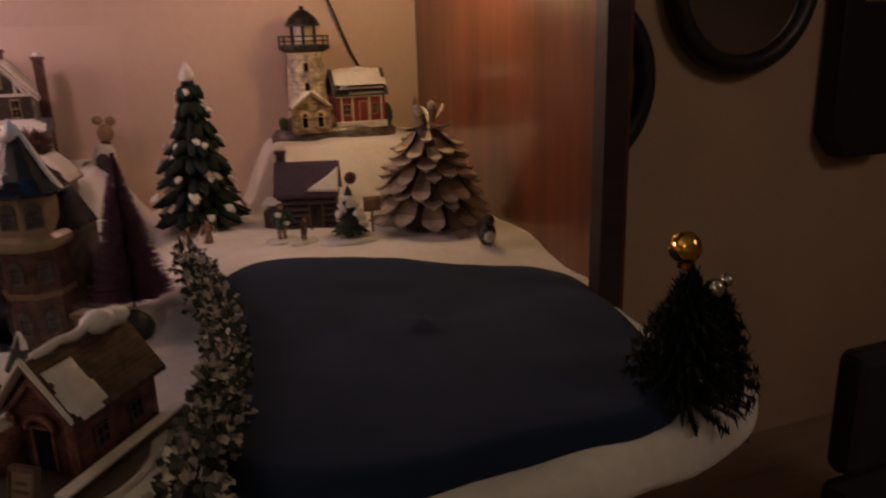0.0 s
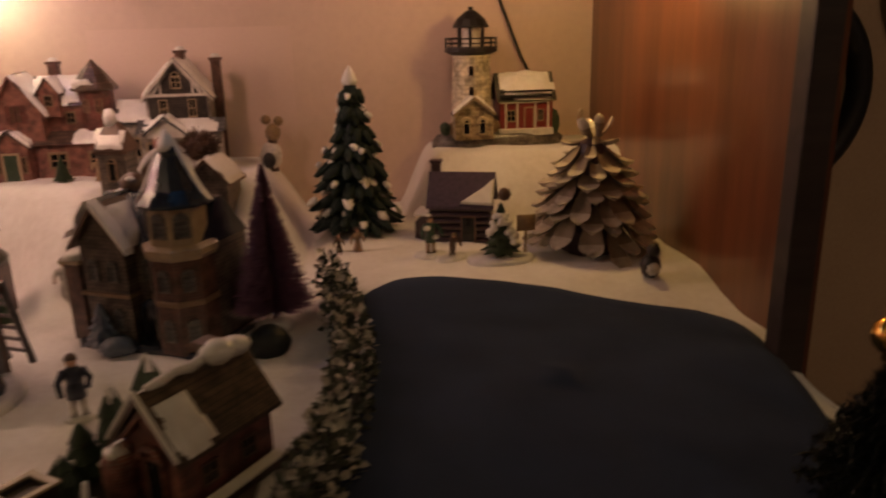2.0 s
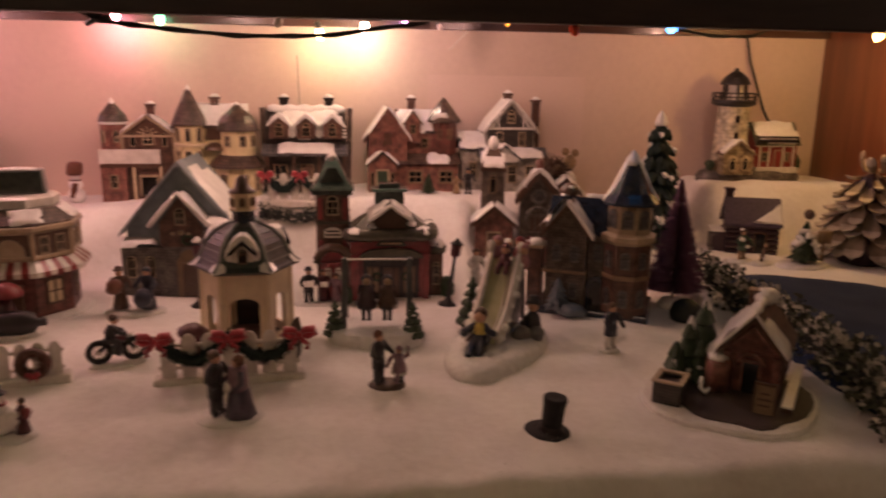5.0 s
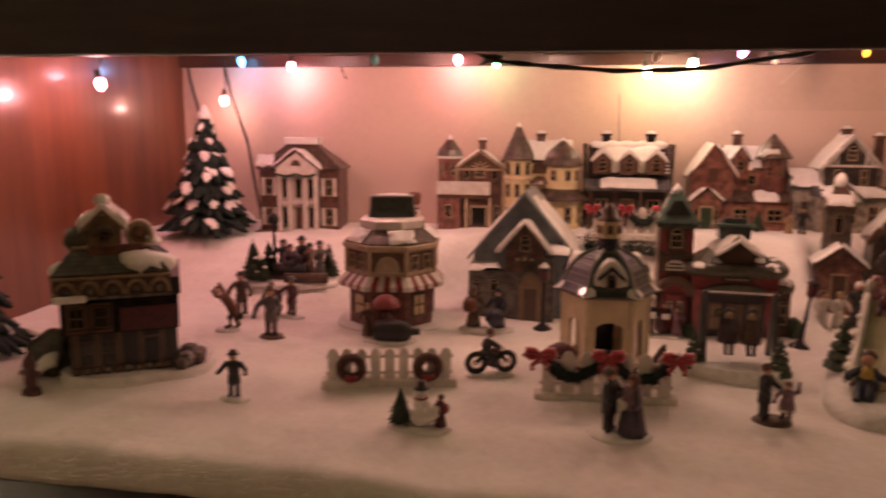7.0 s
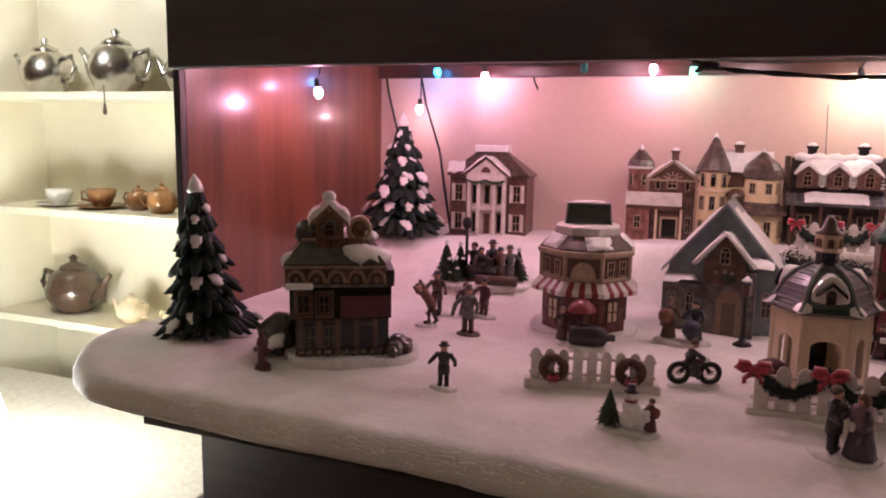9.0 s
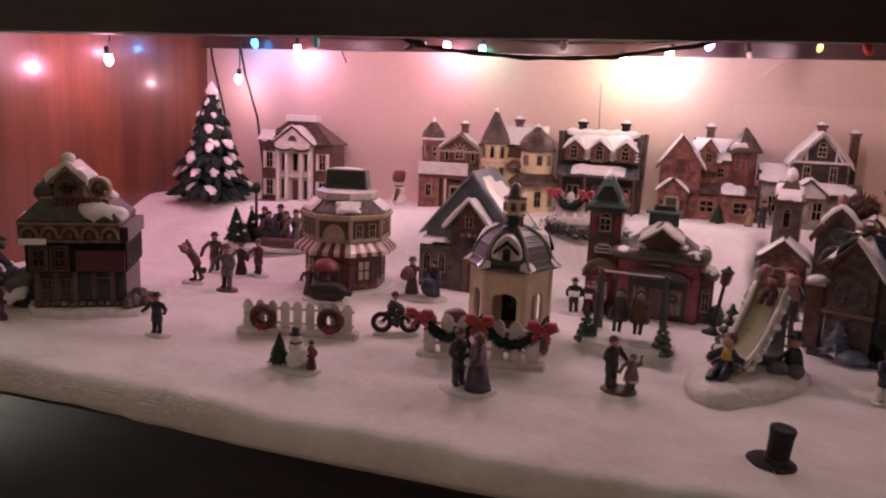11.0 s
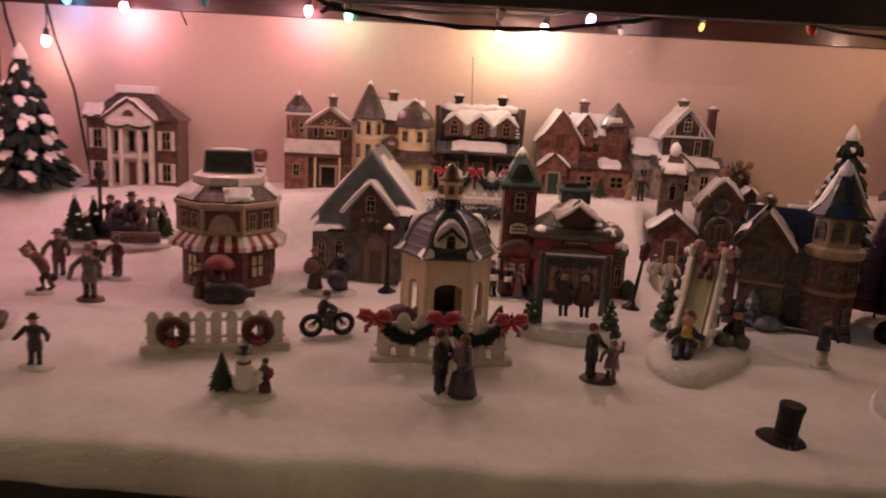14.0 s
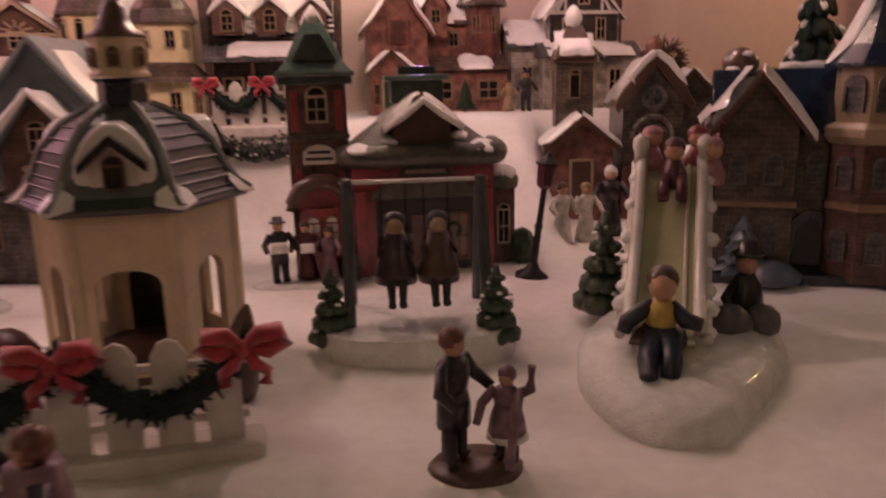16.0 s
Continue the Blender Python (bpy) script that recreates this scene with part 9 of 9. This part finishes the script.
FIGURES = [
    ("gentleman_figurine", (-0.278, 0.092, 5), "dark-coated gentleman figurine on a small snow disc", walker, (0.016, 0.012, "frost")),
    ("dancing_couple_figurine", (0.106, 0.080, 0), "dancing couple figurine in dark and lilac dress", two_dancers, (0.031, 0.022, "frost")),
    ("father_and_child_figurine", (0.251, 0.131, 0), "dark-suited father holding a pink child's hands, resin figurine", father_child, (0.0185, 0.015, "brown")),
    ("girl_figurine", (0.506, 0.206, 10), "brown-coated girl figurine standing in the snow", little_girl, (0.012, 0.009, "frost")),
    ("snowman_group_figurine", (-0.077, 0.056, 5), "white snowman with top hat between fir and child", snowman_party, (0.030, 0.017, "frost")),
    ("seated_pair_figurine", (-0.056, 0.402, 0), "pair of figures with basket in brown and blue", sleigh_pair, (0.029, 0.018, "frost")),
    ("carol_singers_figurine", (0.176, 0.425, 5), "three carol singers in dark coats holding songbooks", carol_singers, (0.036, 0.018, "frost")),
    ("choir_figurine", (0.428, 0.505, 5), "two white-robed choir figures with a dark-robed singer", choir, None),
    ("sledge_group_figurine", (-0.386, 0.524, 10), "dark group of skaters, sledge and firs on a snowy base", sledge_party, (0.072, 0.028, "frost")),
    ("bending_child_figurine", (-0.398, 0.322, 12), "brown figurine leaning back with raised arms", leaning_child, (0.014, 0.011, "frost")),
    ("tall_man_figurine", (-0.416, 0.405, 10), "brown-coated man figurine with hat", boy("brown", "black", 0, True, False, 0.056), (0.018, 0.012, "frost")),
    ("long_coat_figurine", (-0.331, 0.312, 0), "grey long-coated figurine on a dark disc", boy("grey", "brown", 0, True, False, 0.056), (0.014, 0.012, "brown")),
    ("wine_coat_figurine", (-0.345, 0.42, -20), "dark wine-coated figurine near the skaters", boy("wine", "black", 0, True, False, 0.05), (0.018, 0.012, "frost")),
    ("plum_coat_figurine", (-0.372, 0.412, 20), "small dark plum figurine among the walkers", boy("plum", "brown", 0, False, True, 0.046), None),
    ("shop_group_figurine", (-0.172, 0.318, 5), "shopkeeper, umbrella and dark barrel before the candy shop", shop_group, (0.036, 0.018, "frost")),
    ("reindeer_figurine", (0.622, 0.790, 0), "brown and white reindeer figurine at the back wall", angel_tree, None),
    ("hydrant", (-0.497, 0.072, 0), "dark red miniature fire hydrant in the snow", hydrant, (0.010, 0.009, "brown")),
    ("snowman_figurine", (-0.233, 0.745, 0), "white snowman figurine with a chunky brown hat", lambda s: (snowman_shape(s, 0, 0, 0.060, "black", "wine"), s.use(FIG["auburn"]).lathe([(0.010, 0.046), (0.0125, 0.050), (0.0125, 0.064), (0.008, 0.068)], 12, wobble=0.2).tube([(-0.002, -0.012, 0.010), (0.003, -0.011, 0.034)], [0.004, 0.005], 8)), None),
    ("porch_fir_figurine", (0.352, 0.690, 0), "small dark fir before the rose brick house", lambda s: fir_shape(s, 0, 0, 0.014, 0.036), None),
    ("porch_couple_figurine", (0.410, 0.690, 0), "dark and cream couple before the half-timbered house", {"lady_figure": lambda s: person_shape(s, -0.010, 0, 0.036, "tan", hat="brown", skirt=True), "man_figure": lambda s: person_shape(s, 0.010, 0, 0.046, "black", hat="black", brim=True)}, None),
    ("snow_child_figurine", (0.832, 0.520, 0), "dark green child figurine flecked with snow by the cabin", snow_child("green", "brown"), (0.019, 0.015, "frost")),
    ("snow_child_figurine", (0.856, 0.503, 25), "small brown child figurine bending by the cabin", boy("brown", "tan", 12, False, False, 0.030), (0.020, 0.014, "frost")),
    ("snowy_fir_figurine", (0.914, 0.484, 0), "little fir heaped with snow, with a wooden sign", snowy_fir, (0.030, 0.020, "frost")),
    ("penguin_figurine", (1.070, 0.400, 0), "black and white penguin figurine at the pond's edge", dark_bird, None),
    ("brown_child_figurine", (0.742, 0.555, 0), "small brown child figurine before the slim fir", boy("tan", "brown", 0, False, True, 0.034), None),
    ("brown_child_figurine", (0.718, 0.560, 0), "smaller tan child figurine before the slim fir", boy("brown", "tan", 0, False, True, 0.026), None),
]
motorcycle(on_snow(-0.029, 0.224, 22) @ Matrix.Scale(0.94, 4))
for name, (x, y, turn), label, build, base in FIGURES:
    figurine(name, on_snow(x, y, turn) @ Matrix.Scale({"snow_child_figurine": 1.1, "reindeer_figurine": 1.3, "snowy_fir_figurine": 1.4, "choir_figurine": 1.25, "sledge_group_figurine": 1.2, "seated_pair_figurine": 1.3, "bending_child_figurine": 1.16, "tall_man_figurine": 1.14, "long_coat_figurine": 1.2, "wine_coat_figurine": 1.16, "plum_coat_figurine": 1.16}.get(name, 1.0), 4), label, build, base)

# ---- Christmas light strings ----


def light_string(name, label, cable, bulbs):
    t = thing(name, pose(0, 0, 0), label, "string lights")
    pts = []
    for k in range(len(cable) - 1):
        a, b = Vector(cable[k]), Vector(cable[k + 1])
        steps = max(2, int((b - a).length / 0.02))
        for q in range(steps):
            p = a.lerp(b, q / steps)
            p.z -= 0.005 * math.sin(math.pi * q / steps) * min(1, (b - a).length * 3)
            pts.append(p)
    pts.append(Vector(cable[-1]))
    for turn in (0, math.pi):
        part("cable", Shape().tube([p + 0.0016 * Vector((0, math.cos(k * 1.1 + turn), math.sin(k * 1.1 + turn))) for k, p in enumerate(pts)], 0.0014, 6), CABLE, t, smooth=True)
    for kind, (x, y, z), colour, watts in bulbs:
        glow = glowing(kind + "_bulb_glass", colour, 14.0 if kind in ("pink", "white", "warm", "rose", "yellow") else 6.0) if watts else material(kind + "_dead_bulb", colour, None, 0.12, coat=0.6, bump=0)
        # bulbs under the shelf lie flat, the others hang, each a little askew
        rnd = random.Random(int(x * 1000))
        hold = pose(x, y, z, 96 if z > 0.405 else rnd.uniform(-14, 14), 0 if z > 0.405 else rnd.uniform(-22, 22), 0)
        socket = part("socket", Shape().lathe([(0.0046, 0.004), (0.0046, 0.018), (0.0026, 0.020)], 10), CABLE, t, m=hold)
        if z < 0.384:
            part("lead", Shape().at(hold.inverted()).tube([(x, y + 0.004, 0.405), (x + 0.002, y + 0.002, z + 0.03), tuple(hold @ Vector((0, 0, 0.018)))], 0.0013, 6), CABLE, socket)
        r = 1.6 if watts else 1.0
        part("bulb", Shape().lathe([(0.0034 * r, 0.006), (0.0046 * r, 0), (0.0042 * r, -0.004 * r), (0.0022 * r, -0.007 * r), (0.0004, -0.008 * r)], 12), glow, socket, kind + " bulb", smooth=True)


top = lambda b: (b[1][0], b[1][1] + 0.004, max(b[1][2] + 0.021, 0.405))
light_string("light_string", "green-corded Christmas lights with glowing coloured bulbs under the shelf",
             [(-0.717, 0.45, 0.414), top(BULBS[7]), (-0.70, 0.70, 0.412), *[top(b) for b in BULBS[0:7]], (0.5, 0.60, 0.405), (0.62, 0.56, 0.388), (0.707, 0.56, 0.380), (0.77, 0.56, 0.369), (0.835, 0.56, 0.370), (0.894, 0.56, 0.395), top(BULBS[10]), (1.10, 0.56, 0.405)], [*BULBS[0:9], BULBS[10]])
light_string("light_string", "green-corded Christmas lights with unlit bulbs behind the front rail", [(-0.72, 0.25, 0.41), *[top(b) for b in BULBS[11:13]], (0.30, 0.28, 0.395), top(BULBS[14]), top(BULBS[9]), (0.63, 0.42, 0.405), (0.46, 0.6, 0.410), top(BULBS[13])], [BULBS[9], *BULBS[11:16]])
# cord and bulbs added to carry the unseen fill lamps
light_string("light_string", "added unseen run of green-corded Christmas lights along the middle of the shelf's underside, filling in light", [(-0.715, 0.50, 0.412), *[top(b) for b in FILL_RUN], (1.10, 0.53, 0.412)], FILL_RUN)



def hanging_wire(pts, label, radius=0.0025):
    tagged(part("hanging_wire", Shape().tube(pts, radius, 6), CABLE, label=label, smooth=True), category="wire")


hanging_wire([(-0.717, 0.828, 0.413), (-0.71, 0.828, 0.36), (-0.68, 0.826, 0.25), (-0.66, 0.80, 0.12), (-0.65, 0.78, 0.07)], "dark twisted lamp wire down the back board")
hanging_wire([(-0.627, 0.80, 0.413), (-0.610, 0.80, 0.33), (-0.575, 0.79, 0.24), (-0.552, 0.775, 0.14), (-0.535, 0.76, 0.08)], "dark twisted lamp wire behind the fir")
hanging_wire([(0.965, 0.826, 0.413), (0.985, 0.828, 0.34), (1.02, 0.826, 0.25), (1.045, 0.815, 0.20), (1.06, 0.80, 0.16)], "dark lamp wire down to the lighthouse")
hanging_wire([(-0.075, 0.29, 0.372), (-0.044, 0.30, 0.353), (-0.010, 0.30, 0.351), (0.031, 0.30, 0.345), (0.099, 0.30, 0.342), (0.158, 0.30, 0.341), (0.203, 0.30, 0.345), (0.254, 0.30, 0.352), (0.29, 0.30, 0.358), (0.34, 0.295, 0.372)], "thick dark cord drooping behind the front rail", 0.0021)
hanging_wire([(-0.07, 0.296, 0.370), (-0.044, 0.304, 0.356), (-0.010, 0.297, 0.348), (0.031, 0.304, 0.348), (0.099, 0.297, 0.3395), (0.158, 0.304, 0.3435), (0.203, 0.297, 0.3425), (0.254, 0.304, 0.354), (0.29, 0.298, 0.356), (0.34, 0.300, 0.370)], "second strand twisted round the drooping cord", 0.0018)
tagged(part("cord_knot", Shape().ball(0.0065, (0, 0, 0), 0.7, 12, 0.5).tube([(-0.016, 0, -0.006), (-0.004, 0, 0.002), (0.010, 0, 0.001)], [0.0025, 0.0045, 0.003], 7), CABLE, label="dark knot in the lamp cord", smooth=True, m=pose(-0.040, 0.300, 0.355)), category="cord")
tagged(part("loose_thread", Shape().tube([(0.403, 0.828, 0.350), (0.424, 0.826, 0.372), (0.451, 0.828, 0.398)], 0.0008, 6), PORCELAIN, label="pale loose thread hanging before the back board", smooth=True), category="thread")
tagged(part("loose_thread", Shape().tube([(-0.386, 0.80, 0.384), (-0.383, 0.80, 0.374), (-0.376, 0.80, 0.360)], 0.0015, 6), CABLE, label="short dark cord end hanging under the shelf", smooth=True), category="thread")
hanging_wire([(0.1295, 0.834, 0.335), (0.131, 0.832, 0.29), (0.133, 0.828, 0.235)], "thin wire on the back board above the dormer house", 0.0007)

# ---- beside the cabinet: china shelves ----


def china_shelves():
    c = thing("china_shelves", pose(0, 0, 0), "cream-painted open shelves lit from below, holding teapots and cups", "shelf")
    part("back_board", Shape().box(-2.30, LEFT - 0.03, 0.880, 0.898, -0.75, 1.2), CREAMWALL, c, "cream back board")
    part("side_board", Shape().box(-1.80, -1.78, 0.66, 0.880, -0.75, 1.2), CREAMWALL, c, "cream side board")
    for z in (0.352, 0.072, -0.205):
        part("shelf_board", Shape().box(-1.78, LEFT - 0.03, 0.690, 0.880, z - 0.018, z), CREAMWALL, c, bevel=0.0015)


china_shelves()


def teapot(m, r, label, clay, lid=None, tall=1.0):
    t = thing("teapot", m, label, "teapot", "china on the shelves")
    part("body", Shape().lathe([(r * 0.62, 0), (r * 0.7, r * 0.06), (r * 0.98, r * 0.55 * tall), (r, r * 0.85 * tall), (r * 0.8, r * 1.35 * tall), (r * 0.5, r * 1.55 * tall)], 24), clay, t, smooth=True)
    top = part("lid", Shape().lathe([(r * 0.52, r * 1.53 * tall), (r * 0.46, r * 1.66 * tall), (r * 0.16, r * 1.78 * tall), (r * 0.10, r * 1.84 * tall), (r * 0.16, r * 1.95 * tall), (r * 0.04, r * 2.05 * tall)], 18), lid or clay, t, smooth=True)
    part("spout", Shape().tube([(r * 0.8, 0, r * 0.5 * tall), (r * 1.25, 0, r * 0.75 * tall), (r * 1.45, 0, r * 1.2 * tall), (r * 1.7, 0, r * 1.45 * tall)], [r * 0.26, r * 0.18, r * 0.12, r * 0.09], 10), clay, t, smooth=True)
    part("handle", Shape().tube([(-r * 0.85, 0, r * 1.25 * tall), (-r * 1.4, 0, r * 1.35 * tall), (-r * 1.6, 0, r * 0.95 * tall), (-r * 1.35, 0, r * 0.5 * tall), (-r * 0.9, 0, r * 0.45 * tall)], r * 0.1, 8), clay, t, smooth=True)
    return t


def cup(m, r, label, clay):
    t = thing("teacup", m, label, "teacup", "china on the shelves")
    part("saucer", Shape().lathe([(r * 0.9, 0), (r * 1.7, r * 0.22), (r * 1.72, r * 0.27), (r * 0.9, r * 0.1)], 22), clay, t, smooth=True)
    part("cup", Shape().lathe([(r * 0.5, r * 0.1), (r * 0.55, r * 0.2), (r * 0.95, r * 0.9), (r, r * 1.35), (r * 0.93, r * 1.35), (r * 0.85, r * 0.9)], 20), clay, t, smooth=True)
    part("handle", Shape().tube([(-r * 0.9, 0, r * 1.15), (-r * 1.4, 0, r * 1.1), (-r * 1.4, 0, r * 0.6), (-r * 0.8, 0, r * 0.5)], r * 0.1, 7), clay, t, smooth=True)


teapot(pose(-1.42, 0.79, 0.352, 0, 0, 180), 0.068, "old silver teapot with curved spout on the upper shelf", SILVER, tall=1.1)
teapot(pose(-1.655, 0.79, 0.352, 0, 0, 180), 0.062, "tarnished silver teapot on the upper shelf", SILVER, tall=1.1)
teapot(pose(-1.20, 0.79, 0.352, 0, 0, 180), 0.060, "bright silver teapot on the upper shelf", SILVER)
cup(pose(-1.60, 0.76, 0.072, 0, 0, 0), 0.032, "white porcelain cup on a white saucer", PORCELAIN)
cup(pose(-1.47, 0.77, 0.072, 0, 0, 20), 0.036, "amber patterned cup on a pale saucer", AMBER)
teapot(pose(-1.37, 0.79, 0.072, 0, 0, 0), 0.030, "small amber glazed teapot on the middle shelf", AMBER)
teapot(pose(-1.27, 0.76, 0.072, 0, 0, 10), 0.036, "brown and amber glazed teapot on the middle shelf", AMBER)
cup(pose(-1.16, 0.77, 0.072, 0, 0, 0), 0.030, "white porcelain cup beside the amber teapot", PORCELAIN)
teapot(pose(-1.60, 0.79, -0.205, 0, 0, 0), 0.072, "large dark brown earthenware teapot on the lower shelf", EARTHEN)
teapot(pose(-1.38, 0.76, -0.205, 0, 0, 180), 0.036, "small cream teapot with round lid", CREAM)
teapot(pose(-1.26, 0.77, -0.205, 0, 0, 0), 0.026, "tiny gold-rimmed cream teapot", CREAM, GOLD)
tagged(part("key_tassel", Shape().tube([(0, 0, 0.02), (0, 0, -0.02)], 0.0012, 6).lathe([(0.003, -0.045), (0.005, -0.04), (0.002, -0.018)], 8), BROWN, label="small dark tassel hanging from the upper shelf edge", m=pose(-1.36, 0.688, 0.345)), category="tassel")


def side_table():
    t = thing("side_table", pose(0, 0, 0), "low table under a white cloth beside the cabinet", "table")
    part("tabletop", Shape().box(-2.1, -0.80, -0.35, 0.66, -0.36, -0.335), WHITE, t, bevel=0.004)
    part("table_cloth", Shape().box(-2.11, -0.795, -0.36, 0.665, -0.75, -0.361), WHITE, t, "white cloth hanging to the floor", 0.006)


side_table()


def table_lamp():
    t = thing("table_lamp", pose(-1.20, 0.17, -0.335), "glowing white-shaded table lamp on the side table", "lamp")
    part("foot", Shape().lathe([(0.06, 0), (0.06, 0.01), (0.015, 0.03), (0.012, 0.06)], 20), PORCELAIN, t, smooth=True)
    part("shade", Shape().lathe([(0.10, 0.05), (0.07, 0.17), (0.068, 0.17), (0.098, 0.05)], 28), glowing("lit_lamp_shade", (1.0, 0.90, 0.72), 44.0), t, "glowing white shade", smooth=True)


table_lamp()

# ---- beside the cabinet: the dim wall on the other side ----


def round_frame(m, R, label):
    t = thing("round_wall_mirror", m, label, "mirror", "round wall mirrors")
    part("frame", Shape().ring(R, 0.024, (0, 0, 0), 56, 12), IRON, t, "black round frame", smooth=True)
    part("glass", Shape().prism([(0.985 * R * math.cos(2 * math.pi * k / 56), 0.985 * R * math.sin(2 * math.pi * k / 56)) for k in range(56)], -0.004, 0.006), MIRROR, t, "dark reflecting glass")


round_frame(pose(1.478, 0.878, 0.175), 0.172, "black-rimmed round mirror hanging beside the cabinet")
round_frame(pose(1.895, 0.878, 0.375), 0.180, "black-rimmed round mirror hanging higher on the wall")


def dark_panel():
    t = thing("wall_clock", pose(2.27, 0.872, 0.20), "tall black wall clock case on the dim wall", "clock")
    part("case", Shape().prism([(-0.12, -0.17), (-0.07, -0.23), (0.07, -0.23), (0.12, -0.17), (0.12, 0.42), (-0.12, 0.42)], -0.03, 0.026), IRON, t, bevel=0.006)
    part("dial", Shape().box(-0.07, 0.07, -0.034, -0.0301, 0.12, 0.30), SILVER, t, "dull grey dial plate")


dark_panel()


def dark_stool():
    t = thing("dark_chair", pose(1.885, 0.30, -0.785), "dark chair with padded back standing by the wall", "chair")
    part("backrest", Shape().box(-0.24, 0.24, 0.0, 0.05, 0.36, 0.575), FELT, t, bevel=0.02)
    part("seat", Shape().box(-0.24, 0.24, -0.42, 0.05, 0.28, 0.34), FELT, t, bevel=0.015)
    for x in (-0.2, 0.2):
        for y in (-0.38, 0.02):
            part("leg", Shape().box(x - 0.018, x + 0.018, y - 0.018, y + 0.018, 0.035, 0.28), IRON, t, bevel=0.003)


dark_stool()
